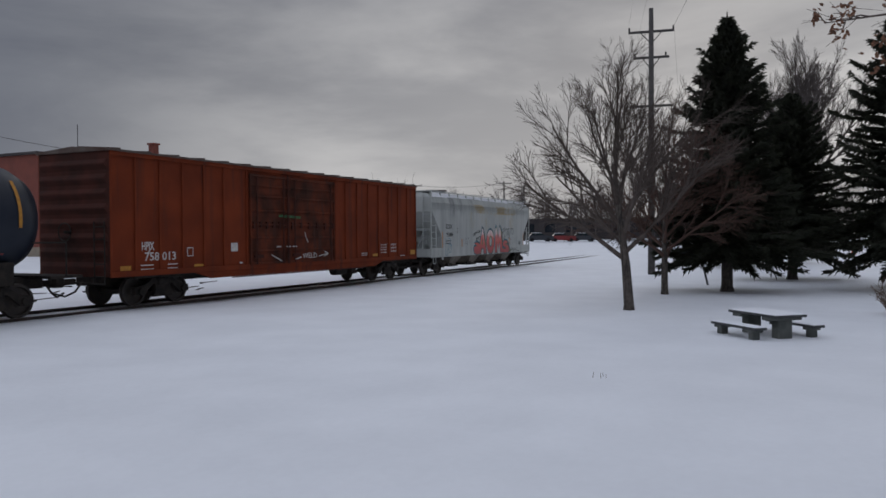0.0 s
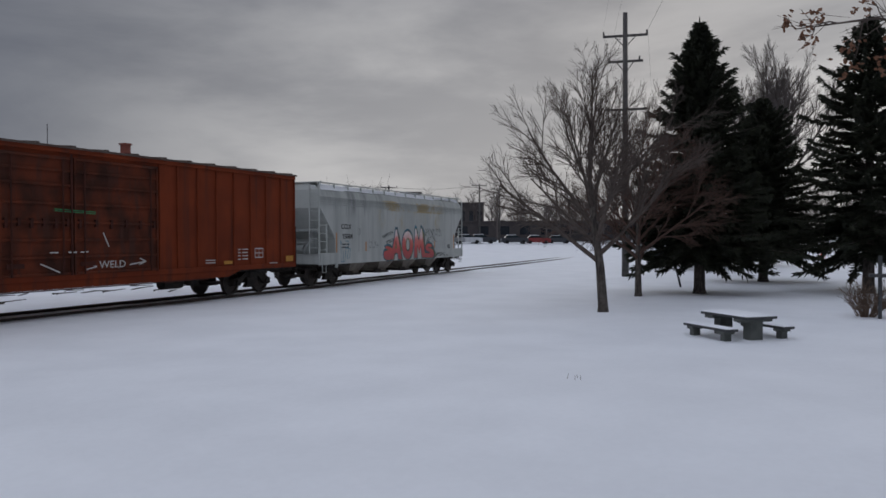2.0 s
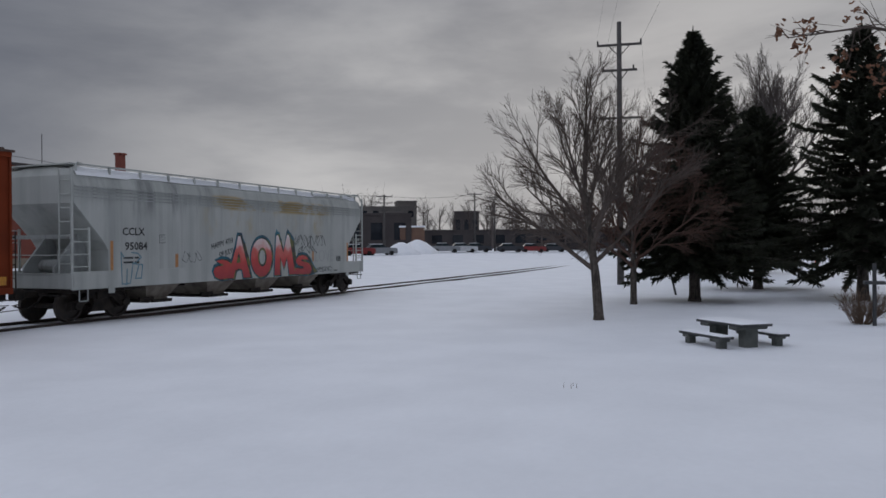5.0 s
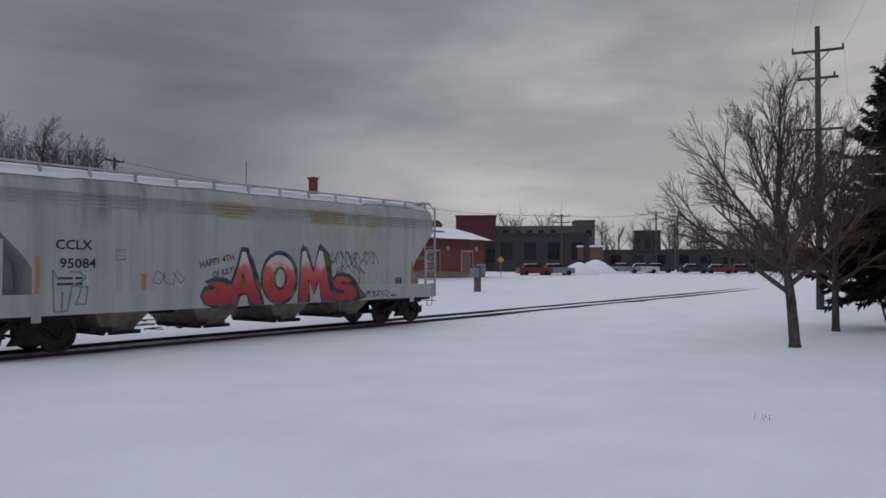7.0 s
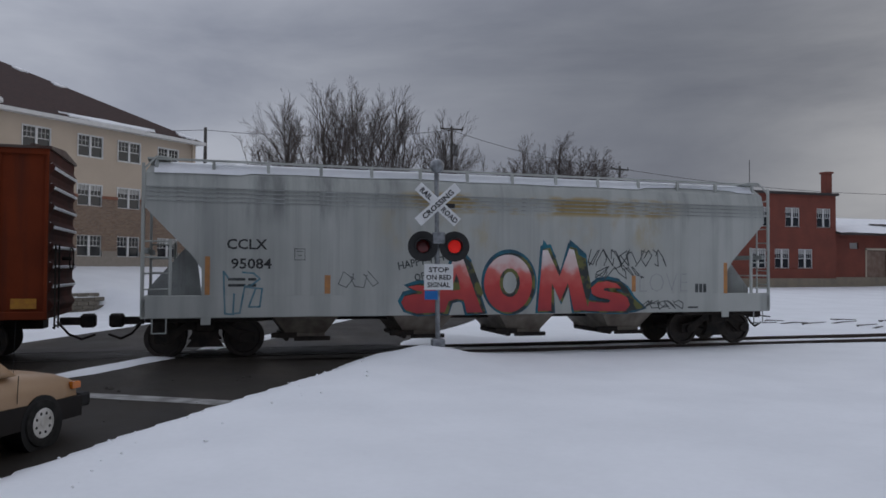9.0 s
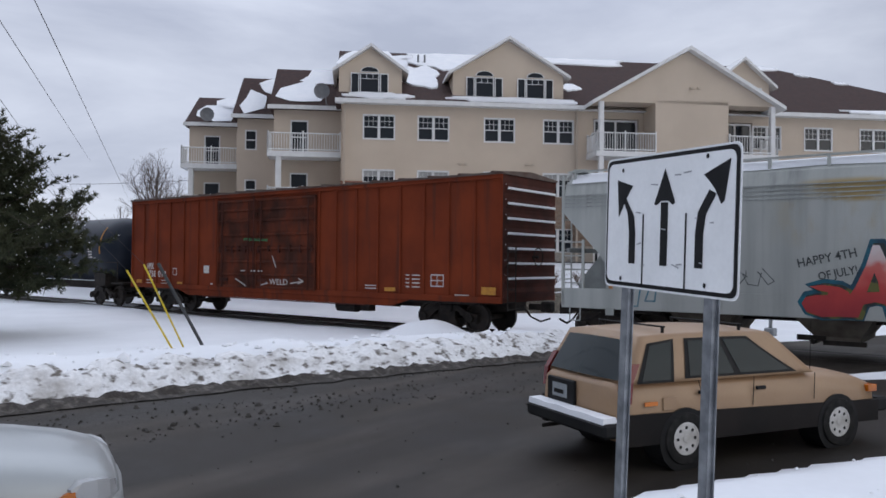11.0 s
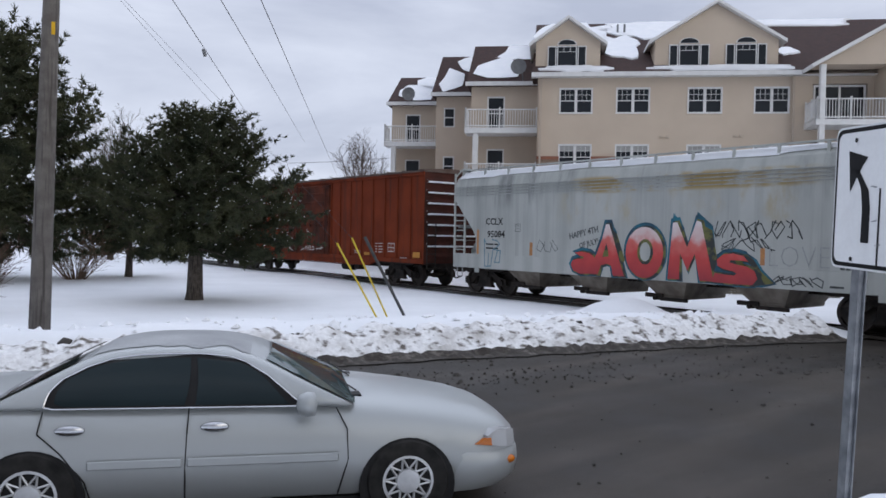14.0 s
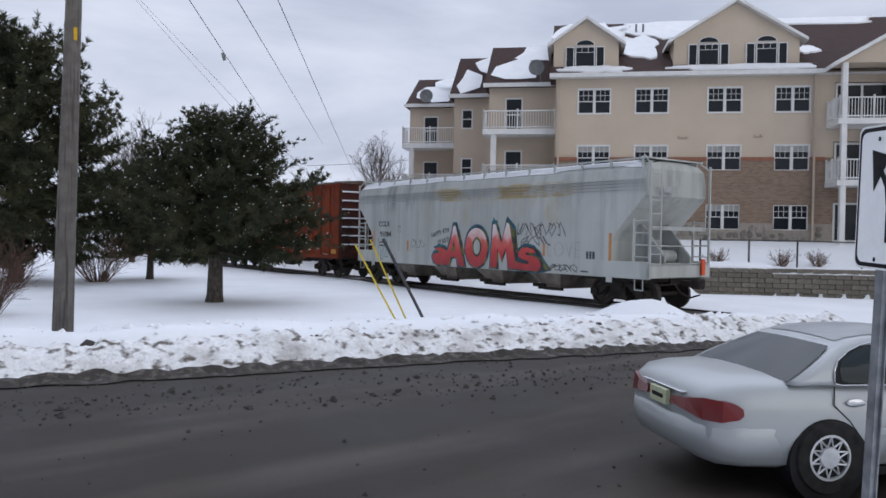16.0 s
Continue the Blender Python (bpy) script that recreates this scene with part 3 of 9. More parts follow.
def build_ground():
    xs = span((-2600, -300, 12), (-300, -60, 24), (-60, -22, 50), (-22, 14, 170), (14, 60, 90), (60, 320, 40), (320, 2600, 12)) + [2600]
    ys = span((-2600, -200, 12), (-200, -14, 24), (-14, -2, 24), (-2, 25, 130), (25, 60, 60), (60, 320, 36), (320, 2600, 12)) + [2600]
    X, Y = np.meshgrid(np.array(xs), np.array(ys), indexing="ij")
    Z = ground_z(X, Y)
    ny = len(ys)
    verts = np.stack([X, Y, Z], -1).reshape(-1, 3).tolist()
    faces = [(i * ny + j, (i + 1) * ny + j, (i + 1) * ny + j + 1, i * ny + j + 1) for i in range(len(xs) - 1) for j in range(ny - 1)]
    tagged(raw("ground", verts, faces, SNOW, smooth=True), "smooth unbroken snow over level park ground", "snow", kind="structure")
    # road
    ys = span((-40, -2, 30), (-2, 26, 90), (26, 60, 30)) + [60]
    verts, faces, n = [], [], 24
    for y in ys:
        a, b = float(far_edge(y)) - 0.5, float(near_edge(y)) + 0.5
        for k in range(n + 1):
            x = a + (b - a) * k / n
            verts.append((x, y, float(road_z(y)) + 0.05 * math.sin(math.pi * k / n)))
    for i in range(len(ys) - 1):
        for k in range(n):
            q = i * (n + 1) + k
            faces.append((q, q + 1, q + n + 2, q + n + 1))
    tagged(raw("road", verts, faces, ASPHALT, smooth=True), "wet dark asphalt road with slush and grit", "road", kind="structure")
    # the plough's dirty foot along the far bank
    rnd = random.Random(2)
    verts, faces = [], []
    ys = np.linspace(-12, 17.6, 230)
    prof = ((-0.40, -0.012), (-0.20, 0.030), (-0.04, 0.08), (0.12, 0.20), (0.30, 0.33), (0.52, 0.43), (0.72, 0.475))
    for i, y in enumerate(ys):
        x0 = float(far_edge(y))
        for j, (d, z) in enumerate(prof):
            n1 = noise.noise((y * 1.9, d * 3.0, 1.0))
            n2 = noise.noise((y * 6.0, d * 7.0, 4.0))
            dd = d + 0.16 * n1 + 0.05 * n2
            verts.append((x0 - dd, y, float(road_z(y)) + 0.05 * math.exp(-3 * max(0, -d)) + max(z, 0) * (1 + 0.35 * n1) + 0.085 * n2 * (1 if j else 0) + 0.02))
    m = len(prof)
    for i in range(len(ys) - 1):
        for j in range(m - 1):
            q = i * m + j
            faces.append((q, q + 1, q + m + 1, q + m))
    foot = [f for k, f in enumerate(faces) if k % (m - 1) < 2]
    faces = [f for k, f in enumerate(faces) if k % (m - 1) >= 2]
    tagged(raw("bank_foot", verts, foot, SNOW_GRIT), "band of brown gritty slush at the bank's foot", "slush", kind="structure")
    tagged(raw("snow_bank", verts, faces, SNOW_DIRTY), "ploughed bank of gritty dirty snow along the road", "snow bank", kind="structure")
    # grit lumps strewn on bank and road
    def lump_field(name, label, count, place, lo, hi, mat_):
        V, F = [], []
        for _ in range(count):
            x, y, z = place()
            s = rnd.uniform(lo, hi) * (0.5 + rnd.random())
            base = len(V)
            for dx, dy, dz in ((1, 0, 0), (-1, 0.2, 0), (0.1, 1, 0), (-0.1, -1, 0), (0.2, 0.1, 0.75), (-0.4, -0.3, 0.55), (0, 0, -0.4)):
                V.append((x + s * dx * rnd.uniform(0.7, 1.3), y + s * dy * rnd.uniform(0.7, 1.3), z + s * dz * rnd.uniform(0.6, 1.2)))
            F += [tuple(base + k for k in f) for f in ((0, 2, 4), (2, 1, 5), (2, 5, 4), (1, 3, 5), (3, 0, 4), (3, 4, 5), (0, 3, 6), (3, 1, 6), (1, 2, 6), (2, 0, 6))]
        tagged(raw(name, V, F, mat_), label, "grit", kind="stuff")
    def on_bank():
        y = rnd.uniform(-8, 17.3)
        d = rnd.uniform(-0.1, 0.95) * rnd.uniform(0.5, 1.3)
        if y < 9 and rnd.random() < 0.6:
            y += rnd.uniform(6, 9)
        return float(far_edge(y)) - d, y, float(road_z(y)) + 0.04 + 0.42 * float(smooth(0, 0.75, d))
    def on_bank_top():
        y = rnd.uniform(-8, 17.3)
        d = rnd.uniform(0.6, 2.6)
        x = float(far_edge(y)) - d
        return x, y, float(ground_z(x, y)) + 0.01
    def on_road():
        y = rnd.uniform(-6, 16)
        w_ = 0.02 * math.sin(y * 0.9)
        k = rnd.choice((rnd.gauss(0.045, 0.02), rnd.gauss(0.20 + w_, 0.022), rnd.gauss(0.20 + w_, 0.05), rnd.gauss(0.33 - w_, 0.02), rnd.gauss(0.33 - w_, 0.05), rnd.random()))
        k = min(max(k, 0.03), 0.95)
        a, b = float(far_edge(y)), float(near_edge(y))
        return a + (b - a) * k, y, float(road_z(y)) + 0.05 * math.sin(math.pi * k) + 0.01
    lump_field("grit_on_bank", "dark grit and ice lumps in the ploughed bank", 2600, on_bank, 0.012, 0.050, SLUSH_DARK)
    def low_on_bank():
        y = 17.2 - 9.5 * rnd.random() ** 1.3
        d = 0.55 * rnd.random()
        return float(far_edge(y)) - d, y, float(road_z(y)) + 0.05 + 0.42 * float(smooth(0, 0.75, d))
    lump_field("bank_dirt", "brown grit strewn thickly over the bank's lower half", 2200, low_on_bank, 0.014, 0.048, SLUSH_DARK)
    lump_field("snow_clods", "small clods of snow on the bank", 260, on_bank_top, 0.03, 0.09, SNOW_ROOF)
    lump_field("grit_on_road", "bits of slush and grit on the road", 1500, on_road, 0.008, 0.030, SLUSH_DARK)
    lump_field("road_clods", "dark frozen clods lying in lines along the road", 90, on_road, 0.035, 0.075, SLUSH_DARK)
    lump_field("bank_clods", "large dark frozen clods lodged in the bank", 70, on_bank, 0.07, 0.15, SLUSH_DARK)
    def on_edge():
        y = rnd.uniform(6, 17)
        x = float(near_edge(y)) + rnd.uniform(0.15, 1.8) ** 1.2
        return x, y, float(ground_z(x, y)) + 0.01
    lump_field("edge_clods", "clods of snow along the road edge", 50, on_edge, 0.012, 0.035, SNOW_ROOF)
    # packed snow line between lanes, stop line
    V, F = [], []
    ys = np.linspace(15.9, 36, 70)
    for y in ys:
        x = -2.78 + (y - 15.9) * 0.575
        w = 0.30 + 0.10 * noise.noise((y * 1.3, 0, 0)) - 0.18 * float(smooth(17.0, 15.9, y))
        hh = 0.0 if 19.0 < y < 20.9 else 0.07
        for d, z in ((-w, 0), (-w * 0.6, hh), (0, hh * 1.2), (w * 0.6, hh), (w, 0)):
            V.append((x + d, y, float(road_z(y)) + 0.045 + z + 0.02 * noise.noise((y * 4, d * 5, 2))))
    for i in range(len(ys) - 1):
        for j in range(4):
            q = i * 5 + j
            F.append((q, q + 1, q + 6, q + 5))
    tagged(raw("lane_snow", V, F, SNOW, smooth=True), "ridge of packed snow along the lane line", "snow", kind="structure")
    bm = bmesh.new()
    d = Vector((2.5, -1.15, 0)).normalized()
    nrm = Vector((-d.y, d.x, 0)) * 0.22
    n = 12
    vs = []
    for k in range(n + 1):
        p = Vector((-2.35, 14.35, 0)) + d * 3.2 * k / n
        fx = (p.x - float(far_edge(p.y))) / (float(near_edge(p.y)) - float(far_edge(p.y)))
        z = float(road_z(p.y)) + 0.05 * math.sin(math.pi * fx) + 0.008
        vs.append((bm.verts.new(p + nrm + Vector((0, 0, z + 0.004))), bm.verts.new(p - nrm + Vector((0, 0, z + 0.002)))))
    for a, b in zip(vs, vs[1:]):
        bm.faces.new((a[0], a[1], b[1], b[0]))
    tagged(part("stop_line", bm, PAINT_LINE), "worn white stop line on the asphalt", "road marking", kind="structure")


def build_track():
    t = thing("railway_track", Matrix(), "single railway track with rusty rails, sunk in snow", "track", kind="structure")
    xs = list(np.linspace(-260, 420, 171))
    for off, nm in ((-0.75, "rail"), (0.75, "rail")):
        for prof, mat_, name in ((((-0.07, -0.16), (-0.07, -0.145), (-0.012, -0.12), (-0.012, -0.045), (-0.036, -0.03), (-0.036, -0.006), (0.036, -0.006), (0.036, -0.03), (0.012, -0.045), (0.012, -0.12), (0.07, -0.145), (0.07, -0.16)), STEEL_RAIL, "rail"), (((-0.03, -0.006), (-0.03, 0.0), (0.03, 0.0), (0.03, -0.006)), RAIL_HEAD, "rail_head")):
            bm = bmesh.new()
            loft(bm, [[(x, track_y0(x) + off + p[0], p[1] + max(0.0, (abs(x - 30) - 120) * 0.004)) for p in prof] for x in xs])
            part(name, bm, mat_, t)
    # dark strip between the rails, painted for the shade under passing cars
    bm = bmesh.new()
    loft(bm, [[(x, track_y0(x) - 1.15, -0.075), (x, track_y0(x) - 0.85, -0.055), (x, track_y0(x) + 0.85, -0.055), (x, track_y0(x) + 1.15, -0.075)] for x in np.linspace(-60, -8.5, 60)], closed=False, caps=False)
    part("ballast_shade", bm, BALLAST_SHADE, t, "dark ballast strip between the rails, coloured for the shade under the train")
    bm = bmesh.new()
    for off in (-1.35, -0.60, 0.0, 0.60, 1.35):
        w = 0.34 if abs(off) > 1 else 0.28
        loft(bm, [[(x, track_y0(x) + off - w, z), (x, track_y0(x) + off + w, z)] for x, z in ((-8.6, -0.015), (-8.5, 0.0), (5.0, 0.0), (5.1, -0.015))], closed=False, caps=False)
    part("crossing_panel", bm, ASPHALT, t, "asphalt panels of the level crossing")


def track_y0(x):
    return 19.92 + 0.000349 * x * x


build_ground()
build_track()


# ---- the train ----
WHEEL_R = 0.455
ROLLERS = []  # (object, local pose, rolling radius, distance function)


def track_y(x):
    return 19.92 + 0.000349 * x * x


TRAIN_T = [0.0, 1.5, 3.0, 5.5, 7.0, 9.0, 13.0, 16.0]
TRAIN_S = [38.32, 31.82, 25.32, 15.02, 8.67, -0.02, -16.98, -29.78]
_slopes = np.gradient(np.array(TRAIN_S), np.array(TRAIN_T))


def train_at(t):
    """Where the hopper's leading truck is, smoothly between the known times."""
    T, S = TRAIN_T, TRAIN_S
    i = min(max(int(np.searchsorted(T, t)) - 1, 0), len(T) - 2)
    d = T[i + 1] - T[i]
    s = (t - T[i]) / d
    return float((2 * s**3 - 3 * s**2 + 1) * S[i] + (s**3 - 2 * s**2 + s) * d * _slopes[i] + (3 * s**2 - 2 * s**3) * S[i + 1] + (s**3 - s**2) * d * _slopes[i + 1])


def car_pose(front, rear, t):
    """The pose of a car whose trucks are at these offsets behind the hopper's leading truck."""
    a, b = train_at(t) + front, train_at(t) + rear
    p, q = Vector((a, track_y(a), 0)), Vector((b, track_y(b), 0))
    d = q - p
    return Matrix.LocRotScale(p, Euler((0, 0, math.atan2(d.y, d.x))), None)


def wheelset_mesh():
    bm = bmesh.new()
    for s in (-1, 1):
        lathe(bm, [(0.08, s * 0.80), (0.13, s * 0.82), (0.17, s * 0.76), (0.36, s * 0.74), (0.375, s * 0.80), (WHEEL_R, s * 0.79), (WHEEL_R + 0.004, s * 0.70), (WHEEL_R + 0.025, s * 0.685), (WHEEL_R + 0.02, s * 0.66), (0.10, s * 0.66)], 28)
    cyl(bm, (0, -0.95, 0), (0, 0.95, 0), 0.075, n=12)
    me = bpy.data.meshes.new("wheelset")
    bmesh.ops.recalc_face_normals(bm, faces=bm.faces)
    bm.to_mesh(me)
    bm.free()
    me.materials.append(WHEEL)
    return me


WHEELSET = wheelset_mesh()


def truck(parent, x):
    """A two-axle truck: side frames with springs, bolster, two rolling wheelsets."""
    bm = bmesh.new()
    for s in (-1, 1):
        y0, y1 = s * 0.93, s * 1.08
        top = [(-1.12, 0.36), (-1.12, 0.58), (-0.72, 0.66), (-0.42, 0.84), (0.42, 0.84), (0.72, 0.66), (1.12, 0.58), (1.12, 0.36), (0.78, 0.34), (0.62, 0.48), (0.40, 0.66), (0.30, 0.66), (0.30, 0.44), (0.42, 0.26), (-0.42, 0.26), (-0.30, 0.44), (-0.30, 0.66), (-0.40, 0.66), (-0.62, 0.48), (-0.78, 0.34)]
        prism(bm, top, "y", min(y0, y1), max(y0, y1))
        for k in (-0.2, 0.0, 0.2):
            cyl(bm, (k, s * 1.0, 0.28), (k, s * 1.0, 0.64), 0.075, n=8)
        for k in (-0.89, 0.89):
            cyl(bm, (k, s * 0.9, WHEEL_R), (k, s * 1.16, WHEEL_R), 0.12, n=12)
    box(bm, (-0.22, -1.15, 0.62), (0.22, 1.15, 0.86), 0.03)
    box(bm, (-0.05, -0.9, 0.40), (0.05, 0.9, 0.46))
    frame_ob = part("truck", bm, UNDER, parent, "black cast steel truck with two axles", m=pose(x, 0, 0))
    for k in (-0.89, 0.89):
        w = new("wheelset", WHEELSET)
        w.parent = frame_ob
        w.matrix_basis = pose(k, 0, WHEEL_R)
        ROLLERS.append((w, (k, 0, WHEEL_R), WHEEL_R, "train"))


def coupler(parent, x, s):
    bm = bmesh.new()
    box(bm, (min(x, x + s * 0.55), -0.08, 0.74), (max(x, x + s * 0.55), 0.08, 0.92), 0.02)
    box(bm, (min(x + s * 0.45, x + s * 0.78), -0.17, 0.68), (max(x + s * 0.45, x + s * 0.78), 0.17, 1.0), 0.05)
    pipe(bm, [(x, -0.35, 0.85), (x + s * 0.25, -0.33, 0.55), (x + s * 0.5, -0.2, 0.42), (x + s * 0.78, -0.12, 0.52)], 0.03)
    pipe(bm, [(x + s * 0.05, -0.2, 0.8), (x + s * 0.1, -1.35, 0.78)], 0.02)
    part("coupler", bm, UNDER, parent, "black knuckle coupler with air hose")


SIDE = -1.475  # the side that faces the street


def letter(points, grow=0.0):
    """An outline pushed outwards by grow."""
    n = len(points)
    area = sum(points[k][0] * points[(k + 1) % n][1] - points[(k + 1) % n][0] * points[k][1] for k in range(n))
    sgn = 1 if area > 0 else -1
    out = []
    for k in range(n):
        a, b, c = Vector(points[k - 1]), Vector(points[k]), Vector(points[(k + 1) % n])
        e, f = (b - a).normalized(), (c - b).normalized()
        nrm = (Vector((e.y, -e.x)) + Vector((f.y, -f.x))) * sgn
        out.append(tuple(b + nrm.normalized() * min(grow * 1.25, grow / max(0.45, nrm.length / 2))) if nrm.length > 1e-4 else tuple(b))
    return out


def sheet(bm, pts, y, t=0.003):
    """A flat painted patch on the car side, from (x, z) points."""
    vs = [bm.verts.new((x, y - t, z)) for x, z in pts]
    f = bm.faces.new(vs)
    f.normal_update()
    bmesh.ops.triangulate(bm, faces=[f])


def stroke(bm, pts, w, y, t=0.004):
    for a, b in zip(pts, pts[1:]):
        a, b = Vector(a), Vector(b)
        d = (b - a).normalized()
        n = Vector((-d.y, d.x)) * w / 2
        e = d * w * 0.3
        q = [a - e + n, a - e - n, b + e - n, b + e + n]
        bm.faces.new([bm.verts.new((p.x, y - t, p.y)) for p in q])


def scrawl(rnd, x0, x1, z0, z1, n):
    """A loose run of handwriting."""
    strokes = []
    for k in range(n):
        cx, w = x0 + (x1 - x0) * (k + 0.5) / n, (x1 - x0) / n
        pts, a = [], rnd.uniform(0, 6)
        for j in range(rnd.randint(4, 7)):
            pts.append((cx + w * 0.75 * math.cos(a), z0 + (z1 - z0) * (0.5 + 0.5 * math.sin(a * 1.3 + k))))
            a += rnd.uniform(0.8, 1.7)
        strokes.append(pts)
    return strokes


def fade_paint():
    """Red spray paint that thins to pink and white towards the letter tops."""
    m = surface("red_to_white_spray_fade", (0.55, 0.045, 0.05), fine=0.04, scale=4, rough=0.5)
    nt = m.node_tree
    N, L = nt.nodes.new, nt.links.new
    co, sep, noise_ = N("ShaderNodeTexCoord"), N("ShaderNodeSeparateXYZ"), N("ShaderNodeTexNoise")
    L(co.outputs["Object"], sep.inputs[0]), L(co.outputs["Object"], noise_.inputs["Vector"])
    noise_.inputs["Scale"].default_value = 2.6
    add = N("ShaderNodeMath")
    add.operation = "MULTIPLY_ADD"
    add.inputs[1].default_value = 0.75
    L(noise_.outputs["Fac"], add.inputs[0]), L(sep.outputs["Z"], add.inputs[2])
    r = N("ShaderNodeMapRange")
    r.inputs["From Min"].default_value, r.inputs["From Max"].default_value = 1.35, 3.1
    L(add.outputs[0], r.inputs[0])
    ramp = N("ShaderNodeValToRGB")
    e = ramp.color_ramp.elements
    e[0].position, e[0].color = 0.0, (0.33, 0.030, 0.040, 1)
    e[1].position, e[1].color = 1.0, (0.72, 0.70, 0.69, 1)
    for pos, c in ((0.40, (0.52, 0.055, 0.050, 1)), (0.60, (0.60, 0.14, 0.12, 1)), (0.72, (0.66, 0.48, 0.46, 1))):
        k = e.new(pos)
        k.color = c
    L(r.outputs[0], ramp.inputs[0])
    L(ramp.outputs[0], nt.nodes["Principled BSDF"].inputs["Base Color"])
    return m


SPRAY_FADE = fade_paint()


def hopper_car():
    car = thing("covered_hopper_car", car_pose(0, 13.94, 0), "pale grey covered hopper with red graffiti and a snowy roof", "rail car")
    yw = 1.475
    # the lading body: curved sides, sloped ends
    prof = [(-1.475, 1.46), (-1.475, 3.60), (-1.455, 3.95), (-1.36, 4.25), (-1.18, 4.42), (0.0, 4.52), (1.18, 4.42), (1.36, 4.25), (1.455, 3.95), (1.475, 3.60), (1.475, 1.46)]
    bm = bmesh.new()
    def ends(z):
        """How far the body reaches at a height: the end slopes run in below the knee."""
        if z >= 3.45:
            return -1.33, 15.27
        if z >= 2.38:
            k = (3.45 - z) / 1.07
            return -1.33 + k * 1.02, 15.27 - k * 1.06
        k = (2.38 - z) / 0.92
        return -0.31 + 0.21 * min(1, k * 3), 14.21 - 0.2 * min(1, k * 3)
    zs = [1.46, 1.9, 2.08, 2.38, 2.7, 3.0, 3.3, 3.45, 3.6, 3.95, 4.25]
    half = {1.46: 1.475, 1.9: 1.475, 2.08: 1.475, 2.38: 1.475, 2.7: 1.475, 3.0: 1.475, 3.3: 1.475, 3.45: 1.475, 3.6: 1.475, 3.95: 1.455, 4.25: 1.36}
    rings = []
    for z in zs:
        a, b = ends(z)
        w = half[z]
        rings.append([(a, -w, z), (b, -w, z), (b, w, z), (a, w, z)])
    rings.append([(-1.25, -1.15, 4.43), (15.19, -1.15, 4.43), (15.19, 1.15, 4.43), (-1.25, 1.15, 4.43)])
    rings.append([(-1.2, 0 - 0.4, 4.52), (15.1, -0.4, 4.52), (15.1, 0.4, 4.52), (-1.2, 0.4, 4.52)])
    loft(bm, rings)
    part("body", bm, HOPPER_BODY, car, "pale grey welded steel body with rust streaks")
    # side corrugation lines below the roof
    for z in (3.62, 3.72, 3.82, 3.92):
        for y0, y1 in ((-1.49, -1.46), (1.46, 1.49)):
            bm = bmesh.new()
            box(bm, (-1.3, y0, z - 0.012), (15.24, y1, z + 0.012))
            part("side_stiffener", bm, HOPPER_GRIME, car)
    # end slope sheets and bulkheads behind the ladders
    bm = bmesh.new()
    box(bm, (-1.40, -1.475, 0.95), (15.47, -1.40, 1.47), 0.015)
    part("side_sill", bm, HOPPER, car, m=pose(0, 0, 0))
    bm = bmesh.new()
    box(bm, (-1.40, 1.40, 0.95), (15.47, 1.475, 1.47), 0.015)
    part("side_sill", bm, HOPPER, car)
    for x, s in ((-1.40, 1), (15.47, -1)):
        bm = bmesh.new()
        box(bm, (min(x, x + s * 0.12), -1.475, 0.98), (max(x, x + s * 0.12), 1.475, 1.42), 0.02)
        box(bm, (min(x, x + s * 1.5), -1.40, 1.36), (max(x, x + s * 1.5), 1.40, 1.42))
        part("end_platform", bm, HOPPER, car)
        bm = bmesh.new()
        for y in (-0.62, 0.62):
            prism(bm, [(x + s * 0.1, 1.42), (x + s * 0.1, 1.60), (x + s * 0.95, 2.6), (x + s * 1.15, 2.6), (x + s * 1.3, 1.42)], "y", y - 0.04, y + 0.04)
        box(bm, (min(x + s * 0.06, x + s * 0.14), -1.3, 2.42), (max(x + s * 0.06, x + s * 0.14), 1.3, 2.54))
        cyl(bm, (x + s * 0.7, -0.3, 1.62), (x + s * 0.7, 0.5, 1.62), 0.2, n=14)
        part("end_brace", bm, HOPPER_GRIME, car)
        bm = bmesh.new()
        for y in (-1.44, 1.44):
            for dx in (0.03, 0.62):
                z1 = 4.45 if dx < 0.1 else 2.75
                box(bm, (x + s * dx - 0.035, y - 0.03, 1.0), (x + s * dx + 0.035, y + 0.03, z1), 0.006)
            for k in range(9):
                z = 1.25 + k * 0.36
                if z < 2.7:
                    pipe(bm, [(x + s * 0.03, y, z), (x + s * 0.62, y, z)], 0.02)
        for k in range(8):
            z = 1.3 + k * 0.4
            pipe(bm, [(x + s * 0.02, -1.44, z), (x + s * 0.02, -0.95, z)], 0.016)
        pipe(bm, [(x + s * 0.02, -0.95, 1.0), (x + s * 0.02, -0.95, 4.4)], 0.025)
        pipe(bm, [(x + s * 0.03, -1.44, 4.3), (x + s * 0.3, -1.35, 4.62), (x + s * 0.6, -1.2, 4.62)], 0.022)
        pipe(bm, [(x + s * 0.02, -1.44, 1.95), (x + s * 0.02, 1.44, 1.95)], 0.018)
        pipe(bm, [(x + s * 0.02, 1.44, 1.0), (x + s * 0.02, 1.44, 4.3), (x + s * 0.3, 1.3, 4.55)], 0.025)
        part("ladder", bm, HOPPER, car, "pale grey steel end ladders and grab irons")
        bm = bmesh.new()
        pipe(bm, [(x + s * 0.25, -1.46, 0.98), (x + s * 0.25, -1.46, 0.62), (x + s * 0.55, -1.46, 0.62), (x + s * 0.55, -1.46, 0.98)], 0.018)
        part("step", bm, HOPPER_GRIME, car)
        coupler(car, x, -s)
    # running board, hatches and the strip of snow along the roof
    bm = bmesh.new()
